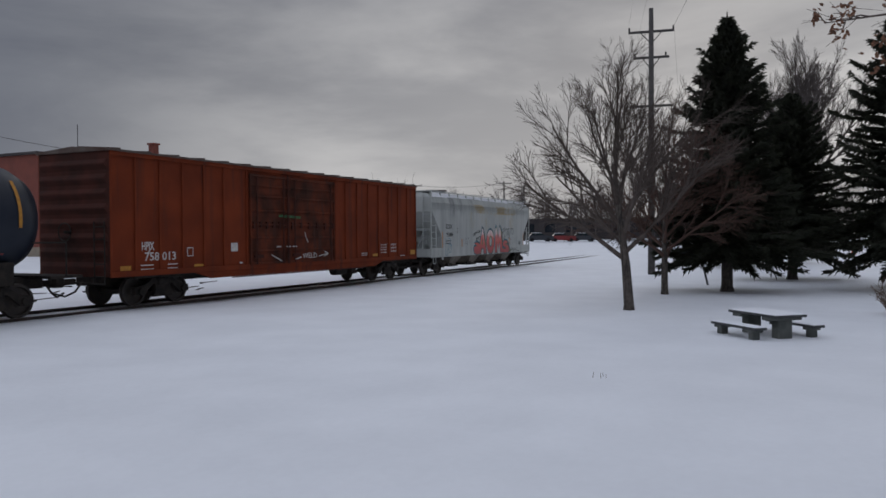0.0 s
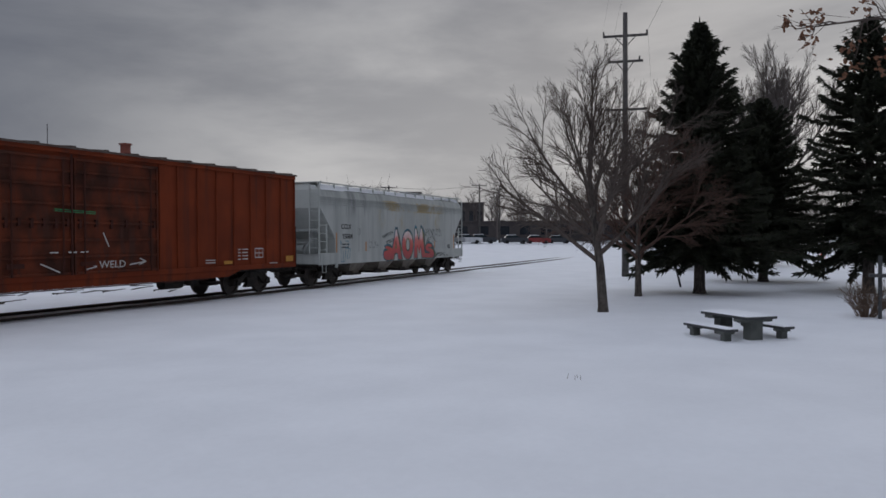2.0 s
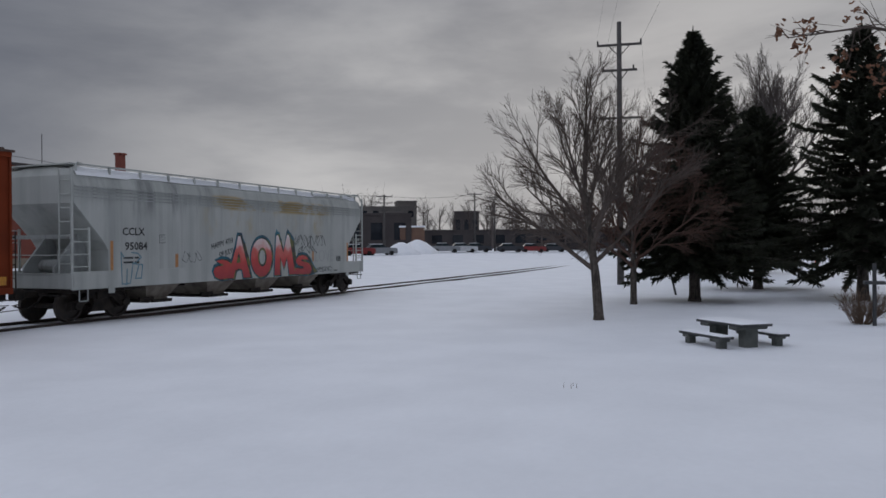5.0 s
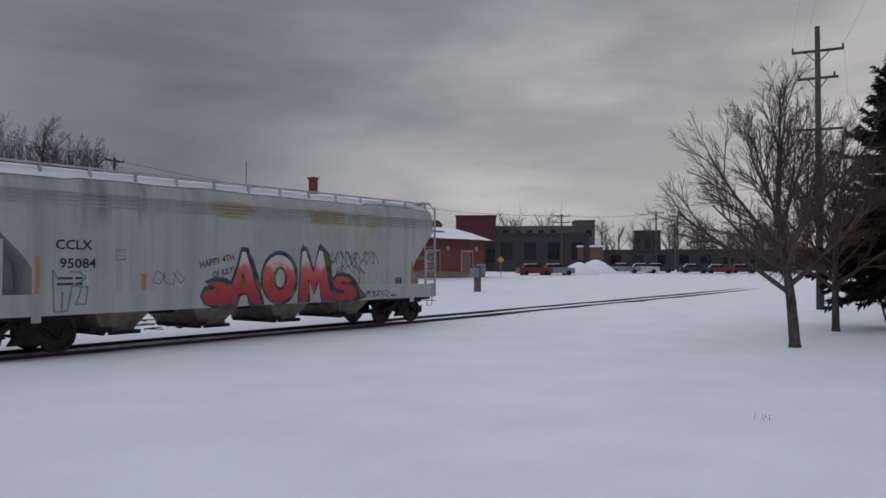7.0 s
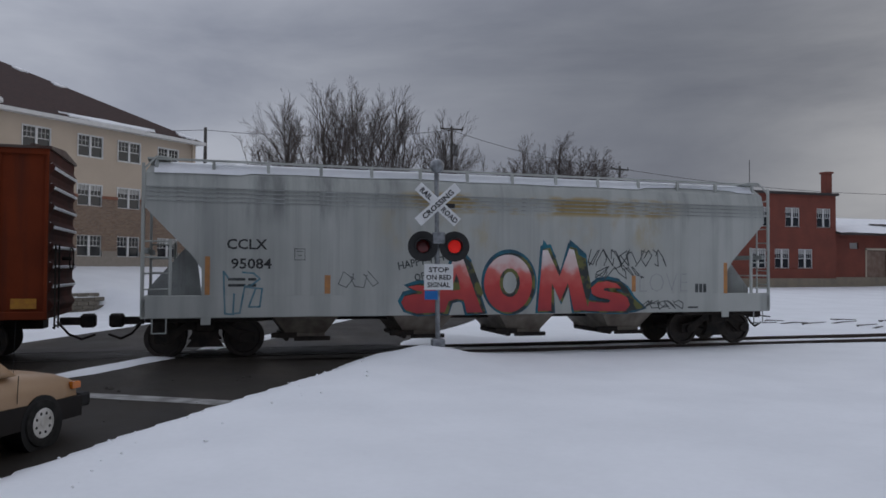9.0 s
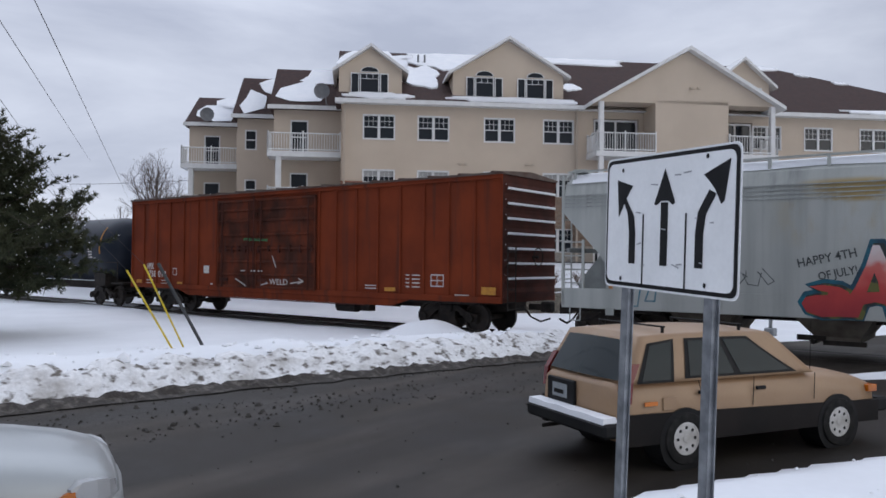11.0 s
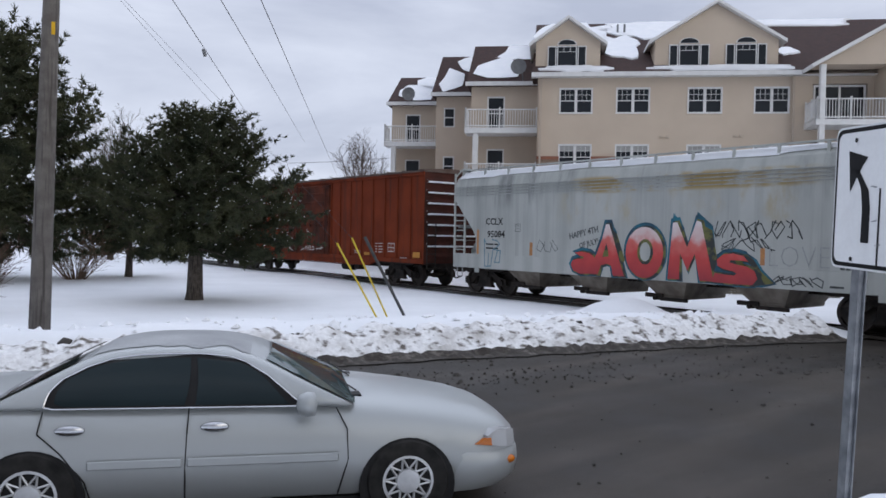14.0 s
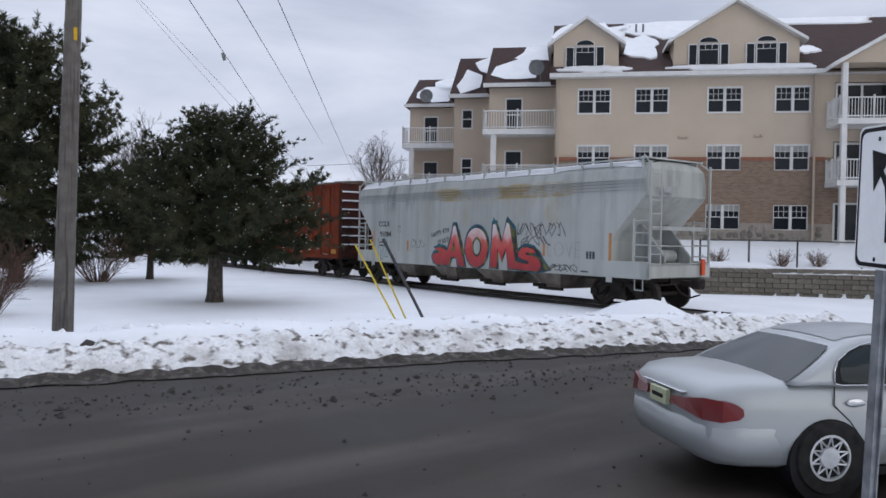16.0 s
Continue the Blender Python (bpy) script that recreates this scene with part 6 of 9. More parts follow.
def far_woods():
    """Belts of leafless trees against the horizon."""
    rnd = random.Random(99)
    L = Limbs()
    belts = ((-8, 34, 150, 210, 90, 9.0, 13.0), (34, 52, 150, 230, 22, 8.0, 11.0), (112, 160, 90, 170, 44, 8, 12), (-30, -8, 110, 180, 40, 6, 9), (160, 176, 120, 200, 18, 8, 11), (84, 108, 160, 240, 24, 7, 10))
    for a0, a1, r0, r1, count, h0, h1 in belts:
        for _ in range(count):
            a, r = radians(rnd.uniform(a0, a1)), rnd.uniform(r0, r1)
            x, y = r * math.cos(a), r * math.sin(a)
            h_ = rnd.uniform(h0, h1)
            z = float(ground_z(x, y)) - 0.2
            base = Vector((x, y, z))
            L.tube([base, base + Vector((0, 0, h_ * 0.5)), base + Vector((0, 0, h_ * 0.9))], [0.22, 0.14, 0.04], 4)
            for k in range(15):
                s = base + Vector((0, 0, h_ * rnd.uniform(0.16, 0.72)))
                d = Vector((rnd.gauss(0, 0.7), rnd.gauss(0, 0.7), 0.9)).normalized()
                ln = h_ * rnd.uniform(0.2, 0.42)
                e = s + d * ln
                L.tube([s, e], [0.07, 0.02], 3)
                for _ in range(7):
                    m_ = s.lerp(e, rnd.uniform(0.3, 1.0))
                    L.tube([m_, m_ + Vector((rnd.gauss(0, 0.6), rnd.gauss(0, 0.6), 0.8)).normalized() * ln * rnd.uniform(0.25, 0.6)], [0.035, 0.012], 3)
    tagged(raw("far_woods", L.V, L.F, TWIG_FAR), "belt of leafless trees on the horizon", "trees", kind="stuff")


far_woods()


# ---- buildings ----
def brick_material(name, c1, c2, mortar, w=0.21, h_=0.075):
    m = surface(name, c1, c2, rough=0.9, fine=0.08)
    nt = m.node_tree
    N, L = nt.nodes.new, nt.links.new
    b = nt.nodes["Principled BSDF"]
    co, mp, br = N("ShaderNodeTexCoord"), N("ShaderNodeMapping"), N("ShaderNodeTexBrick")
    mp.inputs["Rotation"].default_value = (radians(90), 0, 0)
    L(co.outputs["Object"], mp.inputs[0]), L(mp.outputs[0], br.inputs["Vector"])
    br.inputs["Color1"].default_value, br.inputs["Color2"].default_value, br.inputs["Mortar"].default_value = (*c1, 1), (*c2, 1), (*mortar, 1)
    br.inputs["Scale"].default_value, br.inputs["Brick Width"].default_value, br.inputs["Row Height"].default_value = 1.0, w, h_
    br.inputs["Mortar Size"].default_value, br.inputs["Bias"].default_value = 0.008, -0.1
    L(br.outputs["Color"], b.inputs["Base Color"])
    bp = N("ShaderNodeBump")
    bp.inputs["Strength"].default_value, bp.inputs["Distance"].default_value, bp.invert = 0.5, 0.01, True
    L(br.outputs["Fac"], bp.inputs["Height"]), L(bp.outputs[0], b.inputs["Normal"])
    return m


BRICK_WALL = brick_material("tan_brick_wall", (0.27, 0.185, 0.125), (0.17, 0.105, 0.072), (0.28, 0.245, 0.21))
BRICK_BAND = brick_material("red_brick_band", (0.30, 0.105, 0.055), (0.235, 0.08, 0.045), (0.28, 0.2, 0.16), 0.075, 0.2)


def pierced(bm, u0, u1, z0, z1, y0, y1, holes):
    """A wall with openings: holes are (u0, u1, z0, z1)."""
    cuts = sorted({u0, u1, *[c for h_ in holes for c in h_[:2] if u0 < c < u1]})
    for a, b in zip(cuts, cuts[1:]):
        mid, z = (a + b) / 2, z0
        for ha, hb, c, d in sorted((h_ for h_ in holes if h_[0] <= mid <= h_[1]), key=lambda h_: h_[2]):
            c, d = max(c, z0), min(d, z1)
            if d <= z or c >= z1:
                continue
            if c > z:
                box(bm, (a, y0, z), (b, y1, c))
            z = max(z, d)
        if z < z1:
            box(bm, (a, y0, z), (b, y1, z1))


def twin_window(w, h_, mat_frame=None):
    """Meshes of a twin double-hung window centred on its sill: frame, glass, blinds."""
    bm = bmesh.new()
    t = 0.042
    for x0, x1 in ((-w / 2, -0.03), (0.03, w / 2)):
        pierced(bm, x0, x1, 0, h_, -0.03, 0.06, [(x0 + t, x1 - t, t, h_ / 2 - t / 2), (x0 + t, x1 - t, h_ / 2 + t / 2, h_ - t)])
        for k in (1, 2):
            x = x0 + t + (x1 - x0 - 2 * t) * k / 3
            box(bm, (x - 0.009, 0.0, h_ / 2), (x + 0.009, 0.03, h_ - t))
        box(bm, (x0 + t, 0.0, h_ * 0.74), (x1 - t, 0.03, h_ * 0.74 + 0.018))
    box(bm, (-0.035, -0.04, 0), (0.035, 0.06, h_))
    box(bm, (-w / 2 - 0.05, -0.06, -0.05), (w / 2 + 0.05, 0.04, 0.0))
    box(bm, (-w / 2 - 0.04, -0.05, h_), (w / 2 + 0.04, 0.04, h_ + 0.05))
    for s in (-1, 1):
        box(bm, (min(s * w / 2, s * (w / 2 + 0.04)), -0.05, 0), (max(s * w / 2, s * (w / 2 + 0.04)), 0.04, h_))
    fr = bpy.data.meshes.new("window")
    bmesh.ops.recalc_face_normals(bm, faces=bm.faces)
    bm.to_mesh(fr)
    bm.free()
    fr.materials.append(mat_frame or TRIM_WHITE)
    meshes = [fr]
    for name, m_, z0, z1, y in (("pane", WINDOW_GLASS, 0.03, h_ - 0.03, 0.035), ("blind", BLIND, h_ * 0.74, h_ - 0.04, 0.031)):
        me = bpy.data.meshes.new(name)
        bm = bmesh.new()
        box(bm, (-w / 2 + 0.03, y, z0), (w / 2 - 0.03, y + 0.015, z1))
        bm.to_mesh(me)
        bm.free()
        me.materials.append(m_)
        meshes.append(me)
    return meshes


def put_window(meshes, parent, u, y, z, blind):
    w = share("window", meshes[0], parent, pose(u, y, z))
    share("pane", meshes[1], w, Matrix())
    if blind:
        share("blind", meshes[2], w, Matrix())


def railing(parent, pts, z, label=""):
    """White balusters between a bottom and a top rail, along a bent line."""
    bm = bmesh.new()
    for (ax, ay), (bx_, by) in zip(pts, pts[1:]):
        a, b = Vector((ax, ay, 0)), Vector((bx_, by, 0))
        n = max(2, int((b - a).length / 0.14))
        for zz in (0.10, 0.98):
            cyl(bm, a + Vector((0, 0, z + zz)), b + Vector((0, 0, z + zz)), 0.035, n=4)
        for k in range(n + 1):
            p = a.lerp(b, k / n)
            r = 0.05 if k in (0, n) or k == n // 2 else 0.018
            cyl(bm, p + Vector((0, 0, z)), p + Vector((0, 0, z + (1.1 if r > 0.03 else 0.98))), r, n=4)
    return part("railing", bm, TRIM_WHITE, parent, label or "white balcony railing")


def ragged(rnd, u0, u1, s0, s1, n=16):
    """An uneven patch in (along, up-slope) terms."""
    c = ((u0 + u1) / 2, (s0 + s1) / 2)
    out = []
    for k in range(n):
        a = 2 * math.pi * k / n
        r = 1 + rnd.uniform(-0.34, 0.16)
        cx, sx = math.cos(a), math.sin(a)
        m_ = max(abs(cx), abs(sx)) ** 0.6
        out.append((c[0] + (u1 - u0) / 2 * cx / m_ * r, c[1] + (s1 - s0) / 2 * sx / m_ * r))
    return out


def gable(bm_wall, bm_roof, u0, u1, zb, zp, y0, y1, over=0.3, thick=0.16):
    """A gabled front at y0 whose roof runs back to y1."""
    um = (u0 + u1) / 2
    prism(bm_wall, [(u0, zb), (u1, zb), (um, zp - 0.02)], "y", y0, y1)
    k = (zp - zb) / (um - u0)
    for s, e in ((-1, u0), (1, u1)):
        eo = e + s * over
        zo = zb - over * k
        prism(bm_roof, [(eo, zo), (um, zp), (um, zp + thick), (eo, zo + thick)], "y", y0 - over, y1)


def apartment_house():
    Y = 41.29
    B = Matrix.LocRotScale((0, 0, 0), Euler((0, 0, YAW)), None)
    house = thing("apartment_house", B, "three-storey tan stucco and brick apartment house with dormers and balconies", "building")
    base = 1.6
    W, H = 1.66, 1.27
    tw = twin_window(W, H)
    rows = ((2.73, "low"), (5.75, "mid"), (8.70, "high"))
    cols = (1.21, 4.14, 7.75, 11.03, 23.14, 26.25, 29.65, 32.40, 35.45)
    holes = [(c - W / 2, c + W / 2, z, z + H) for c in cols for z, _ in rows]
    holes += [(13.0, 15.6, z - 0.62, z + 1.45) for z, _ in rows] + [(20.2, 22.3, z - 0.62, z + 1.45) for z, _ in rows]
    for name, z0, z1, m_, d in (("stone_base", base, 3.07, MORTAR, 0.10), ("brick_wall", 3.07, 6.40, BRICK_WALL, 0.05), ("stucco_wall", 6.40, 10.75, STUCCO, 0.0)):
        bm = bmesh.new()
        pierced(bm, -0.8, 37.8, z0, z1, Y - d, Y + 0.30, holes)
        part(name, bm, m_, house)
    bm = bmesh.new()
    for a, b in ((-0.8, 12.6), (22.6, 37.8)):
        pierced(bm, a, b, 6.24, 6.42, Y - 0.09, Y - 0.052, holes)
    part("brick_band", bm, BRICK_BAND, house)
    bm = bmesh.new()
    for a, b in (((-0.8, Y + 0.3), (-0.5, 57)), ((37.5, Y + 0.3), (37.8, 57)), ((-0.5, 56.7), (37.5, 57))):
        box(bm, (a[0], a[1], base), (b[0], b[1], 10.75))
    box(bm, (-0.5, Y + 1.4, base), (37.5, Y + 1.5, 10.7))
    part("stucco_wall", bm, STUCCO, house)
    bm = bmesh.new()
    prism(bm, [(Y + 0.0, 10.75), (57, 10.75), (49.1, 15.3)], "x", -0.78, -0.5)
    part("gable_end", bm, STUCCO, house)
    rnd = random.Random(6)
    for c in cols:
        for z, r in rows:
            put_window(tw, house, c, Y + 0.02, z, r == "mid" or rnd.random() < 0.25)
    # field stones in the base
    stones = []
    for k in range(4):
        bm = bmesh.new()
        n = 7
        ring = [(math.cos(2 * math.pi * j / n + k) * rnd.uniform(0.42, 0.52), math.sin(2 * math.pi * j / n + k) * rnd.uniform(0.42, 0.52)) for j in range(n)]
        loft(bm, [[(x, 0, z) for x, z in ring], [(x * 0.8, -0.05, z * 0.8) for x, z in ring]])
        me = bpy.data.meshes.new("stone")
        bmesh.ops.recalc_face_normals(bm, faces=bm.faces)
        bm.to_mesh(me)
        bm.free()
        me.materials.append(STONE)
        stones.append(me)
    u = -0.6
    wall_stone = [o for o in house.children if o.name.startswith("stone_base")][0]
    while u < 12.4:
        z = 1.95
        while z < 3.0:
            s = rnd.uniform(0.24, 0.36)
            if not any(h_[0] - 0.2 < u < h_[1] + 0.2 and h_[2] - 0.22 < z for h_ in holes):
                share("stone", rnd.choice(stones), wall_stone, pose(u + rnd.uniform(-0.06, 0.06), Y - 0.10, z, 0, rnd.uniform(0, 360), 0) @ Matrix.Diagonal((s * 1.25, 1, s * 0.95, 1)))
            z += s * 0.92
        u += 0.36
    # main roof, hipped at its far end
    ez, ey, rz_, ry, hip = 10.72, Y - 0.45, 15.5, 49.2, 27.5
    bm = bmesh.new()
    quad = lambda *ps: bm.faces.new([bm.verts.new(p) for p in ps])
    quad((-1.1, ey, ez), (38.2, ey, ez), (hip, ry, rz_), (-1.1, ry, rz_))
    quad((38.2, ey, ez), (38.2, 57.4, ez), (hip, ry, rz_))
    quad((38.2, 57.4, ez), (-1.1, 57.4, ez), (-1.1, ry, rz_), (hip, ry, rz_))
    quad((-1.1, ey, ez - 0.15), (-1.1, 57.4, ez - 0.15), (38.2, 57.4, ez - 0.15), (38.2, ey, ez - 0.15))
    part("roof", bm, SHINGLE, house, "dark brown shingle roof with patchy snow")
    bm = bmesh.new()
    box(bm, (-1.12, ey - 0.10, ez - 0.20), (12.3, ey + 0.04, ez + 0.02))
    box(bm, (22.9, ey - 0.10, ez - 0.20), (38.25, ey + 0.04, ez + 0.02))
    box(bm, (-1.1, ey, ez - 0.19), (38.2, Y, ez - 0.155))
    part("gutter", bm, TRIM_WHITE, house, "white eaves gutter")
    bm = bmesh.new()
    for u in (-0.62, 12.05, 23.9 + 13.5):
        box(bm, (u - 0.05, Y - 0.20, base), (u + 0.05, Y - 0.11, 10.55))
    part("downspout", bm, TRIM_TAN, house)
    slope = (rz_ - ez) / (ry - ey)
    on_roof = lambda u, s, lift=0.07: (u, ey + (ry - ey) * s, ez + (rz_ - ez) * s + lift)
    bm = bmesh.new()
    patches = [(-0.9, 3.4, 0.34, 1.02), (3.0, 9.5, 0.62, 1.03), (2.6, 4.9, 0.22, 0.68), (-0.6, 3.0, 0.01, 0.10), (4.6, 12.3, 0.01, 0.09), (9.0, 17.5, 0.85, 1.03), (11.5, 12.9, 0.26, 0.42), (23.0, 24.6, 0.42, 0.95), (25.8, 28.4, 0.90, 1.0), (27.5, 34.5, 0.01, 0.07), (36.3, 37.6, 0.02, 0.12), (30.3, 32.0, 0.62, 0.68), (28.6, 29.8, 0.78, 0.86)]
    for u0, u1, s0, s1 in patches:
        P = ragged(rnd, u0, u1, s0, s1, 20)
        P = [(min(u, 38.0 - 10.6 * max(s, 0)), min(max(s, 0.0), 1.0)) for u, s in P]
        a = [bm.verts.new(on_roof(u, s, 0.09)) for u, s in P]
        b = [bm.verts.new(on_roof(u + 0.02, s, 0.0)) for u, s in P]
        f = bm.faces.new(a)
        for k in range(len(P)):
            j = (k + 1) % len(P)
            bm.faces.new((a[k], a[j], b[j], b[k]))
        f.normal_update()
        bmesh.ops.triangulate(bm, faces=[f])
    part("roof_snow", bm, SNOW_ROOF, house, "patches of melting snow on the shingles")
    # dormers
    def dormer(u0, u1, zp, wins, y0):
        bw, br = bmesh.new(), bmesh.new()
        zb = 12.55
        box(bw, (u0 + 0.30, y0, 10.9), (u1 - 0.30, y0 + 3.5, zb))
        gable(bw, br, u0 + 0.30, u1 - 0.30, zb, zp, y0, y0 + 5.0, 0.34)
        d = part("dormer", bw, STUCCO, house, "tan gabled dormer")
        part("dormer_roof", br, TRIM_WHITE, d, "white trimmed dormer roof with snow")
        for c in wins:
            bm = bmesh.new()
            for x0, x1 in ((-1.02, -0.56), (-0.52, 0.52), (0.56, 1.02)):
                pierced(bm, x0, x1, 0, 1.12, -0.07, -0.012, [(x0 + 0.05, x1 - 0.05, 0.05, 1.07)])
            arch = [(0.52 * math.cos(a), 1.18 + 0.30 * math.sin(a)) for a in (math.pi * k / 10 for k in range(11))]
            prism(bm, arch, "y", -0.05, -0.012)
            for x in (-0.17, 0.17):
                box(bm, (x - 0.012, -0.035, 0.80), (x + 0.012, -0.008, 1.1))
            box(bm, (-0.5, -0.035, 0.80), (0.5, -0.008, 0.825))
            box(bm, (-1.08, -0.09, -0.06), (1.08, -0.01, 0.0))
            w = part("window", bm, TRIM_WHITE, d, "three-part dormer window with an arched light", m=pose(c, y0, 11.22))
            bm = bmesh.new()
            box(bm, (-1.0, -0.03, 0.03), (1.0, -0.012, 1.1))
            prism(bm, [(x * 0.88, 1.2 + (z - 1.18) * 0.82) for x, z in arch], "y", -0.062, -0.051)
            part("pane", bm, WINDOW_GLASS, w)
    dormer(-1.25, 2.75, 13.75, (0.70,), Y + 0.55)
    dormer(4.95, 11.75, 14.45, (7.00, 9.85), Y + 0.55)
    dormer(20.2, 24.0, 13.9, (22.2,), Y + 0.75)
    bm = bmesh.new()
    for u in (3.75, 4.15):
        cyl(bm, (u, 47.2, 14.0), (u, 47.2, 14.9), 0.06, n=8)
    part("roof_vent", bm, DISH, house)
    # projecting bay with a gable and open balconies on both sides
    yb = Y - 1.7
    bm = bmesh.new()
    box(bm, (15.9, yb, base), (20.0, Y, 10.9))
    part("stucco_wall", bm, STUCCO, house)
    bm = bmesh.new()
    box(bm, (15.85, yb - 0.05, base), (20.05, Y - 0.05, 6.4))
    part("brick_wall", bm, BRICK_WALL, house)
    bw, br = bmesh.new(), bmesh.new()
    gable(bw, br, 12.7, 22.7, 10.75, 13.62, yb, Y + 3.0, 0.40, 0.20)
    part("gable_end", bw, STUCCO, house)
    part("gable_roof", br, TRIM_WHITE, house, "white trimmed gable roof")
    for u0, u1, side in ((12.6, 15.9, 1), (20.0, 22.8, -1)):
        for z in (8.10, 5.15, 2.15):
            if z > 3:
                bm = bmesh.new()
                box(bm, (u0, yb - 0.15, z - 0.28), (u1, Y, z), 0.02)
                part("balcony", bm, TRIM_WHITE, house, "white balcony floor")
            edge = [(u0 + 0.06, Y - 0.1), (u0 + 0.06, yb - 0.1), (u1 - 0.02, yb - 0.1)] if side > 0 else [(u0 + 0.02, yb - 0.1), (u1 - 0.06, yb - 0.1), (u1 - 0.06, Y - 0.1)]
            if z > 3:
                railing(house, edge, z)
        c = u0 + 0.30 if side > 0 else u1 - 0.30
        bm = bmesh.new()
        box(bm, (c - 0.13, yb - 0.12, base), (c + 0.13, yb + 0.14, 10.75), 0.02)
        part("column", bm, TRIM_WHITE, house, "white square column")
        for z in (2.15, 5.15, 8.10):
            bm = bmesh.new()
            m0, m1 = (13.05, 15.55) if side > 0 else (20.25, 22.25)
            pierced(bm, m0, m1, z, z + 2.0, Y + 0.05, Y + 0.12, [(m0 + 0.1, (m0 + m1) / 2 - 0.05, z + 0.12, z + 1.9), ((m0 + m1) / 2 + 0.05, m1 - 0.1, z + 0.12, z + 1.9)])
            w = part("patio_door", bm, TRIM_WHITE, house, "white framed glazed balcony door")
            bm = bmesh.new()
            box(bm, (m0 + 0.05, Y + 0.13, z + 0.05), (m1 - 0.05, Y + 0.15, z + 1.95))
            part("pane", bm, WINDOW_GLASS, w)
    # small wall lamps and vents
    bm = bmesh.new()
    for u, z in ((5.6, 7.45), (9.3, 7.5), (9.6, 7.5), (5.9, 7.45), (17.9, 11.6), (18.3, 11.6)):
        box(bm, (u - 0.09, (yb if u > 15 else Y) - 0.10, z - 0.05), (u + 0.09, (yb if u > 15 else Y), z + 0.06))
    part("wall_vent", bm, TRIM_TAN, house)
    # the end of the house steps back in three sections
    def wing(u0, u1, back, eave, ridge, balcony):
        y0 = Y + back
        bm = bmesh.new()
        hs = []
        for z in (2.73, 5.75, 8.70):
            hs.append((u0 + 0.45, u0 + 1.15, z, z + 1.2) if not balcony else (u0 + 0.9, u0 + 1.9, z - 0.6, z + 1.3))
        pierced(bm, u0, u1, 6.0, eave, y0, y0 + 0.3, hs)
        box(bm, (u0, y0 + 0.3, 6.0), (u0 + 0.3, y0 + 8, eave))
        part("stucco_wall", bm, STUCCO, house)
        bm = bmesh.new()
        pierced(bm, u0, u1, base, 6.0, y0 - 0.02, y0 + 0.3, hs)
        box(bm, (u0, y0 + 0.3, base), (u0 + 0.3, y0 + 8, 6.0))
        part("brick_wall", bm, BRICK_WALL, house)
        for h_ in hs:
            bm = bmesh.new()
            pierced(bm, h_[0], h_[1], h_[2], h_[3], y0 + 0.02, y0 + 0.10, [(h_[0] + 0.08, h_[1] - 0.08, h_[2] + 0.08, (h_[2] + h_[3]) / 2 - 0.03), (h_[0] + 0.08, h_[1] - 0.08, (h_[2] + h_[3]) / 2 + 0.03, h_[3] - 0.08)])
            w = part("window", bm, TRIM_WHITE, house)
            bm = bmesh.new()
            box(bm, (h_[0] + 0.04, y0 + 0.11, h_[2] + 0.04), (h_[1] - 0.04, y0 + 0.13, h_[3] - 0.04))
            part("pane", bm, WINDOW_GLASS, w)
        bm = bmesh.new()
        f = lambda s: (y0 - 0.4 + 4.6 * s, eave - 0.05 + (ridge - eave) * s)
        prism(bm, [f(0), f(1), (f(1)[0] + 4, eave), (f(1)[0] + 4, eave - 0.15), (f(0)[0], eave - 0.2)], "x", u0 - 0.25, u1 + 0.2)
        part("roof", bm, SHINGLE, house)
        bm = bmesh.new()
        box(bm, (u0 - 0.3, y0 - 0.5, eave - 0.22), (u1, y0 - 0.38, eave))
        part("gutter", bm, TRIM_WHITE, house)
        bm = bmesh.new()
        for a0, a1, s0, s1 in ((u0 + 0.1, u0 + (u1 - u0) * 0.75, 0.02, 0.62), (u0 + (u1 - u0) * 0.35, u1 - 0.1, 0.5, 0.98)):
            P = [(min(max(u, u0 - 0.2), u1 + 0.15), min(max(s, 0.0), 1.0)) for u, s in ragged(rnd, a0, a1, s0, s1, 9)]
            fc = bm.faces.new([bm.verts.new((u, f(s)[0], f(s)[1] + 0.07)) for u, s in P])
            fc.normal_update()
            bmesh.ops.triangulate(bm, faces=[fc])
        part("roof_snow", bm, SNOW_ROOF, house)
        if balcony:
            for z in (8.05, 5.10):
                bm = bmesh.new()
                box(bm, (u0 - 0.2, y0 - 1.5, z - 0.30), (u1, y0, z), 0.02)
                part("balcony", bm, TRIM_WHITE, house, "white balcony floor")
                railing(house, [(u0 - 0.15, y0), (u0 - 0.15, y0 - 1.45), (u1 - 0.05, y0 - 1.45)], z)
            bm = bmesh.new()
            box(bm, (u0 + 0.25, y0 - 1.42, base), (u0 + 0.55, y0 - 1.15, 7.76), 0.02)
            part("column", bm, TRIM_WHITE, house)
    wing(-4.55, -0.8, 2.3, 10.75, 13.9, True)
    wing(-7.0, -4.55, 5.4, 10.75, 14.0, False)
    wing(-10.4, -7.0, 8.6, 10.75, 13.3, True)
    for u, y, z in ((-1.9, Y + 1.75, 11.5), (-9.2, Y + 8.1, 11.2)):
        bm = bmesh.new()
        pipe(bm, [(u + 0.25, y + 0.25, z - 0.75), (u + 0.2, y, z - 0.2), (u, y - 0.1, z)], 0.03)
        lathe(bm, [(0.02, 0.02), (0.28, -0.02), (0.43, -0.10), (0.43, -0.12), (0.28, -0.045), (0.02, 0.0)], 20)
        for v in bm.verts:
            if abs(v.co.x) < 0.5 and abs(v.co.y) < 0.3:
                v.co += Vector((u, y - 0.15, z))
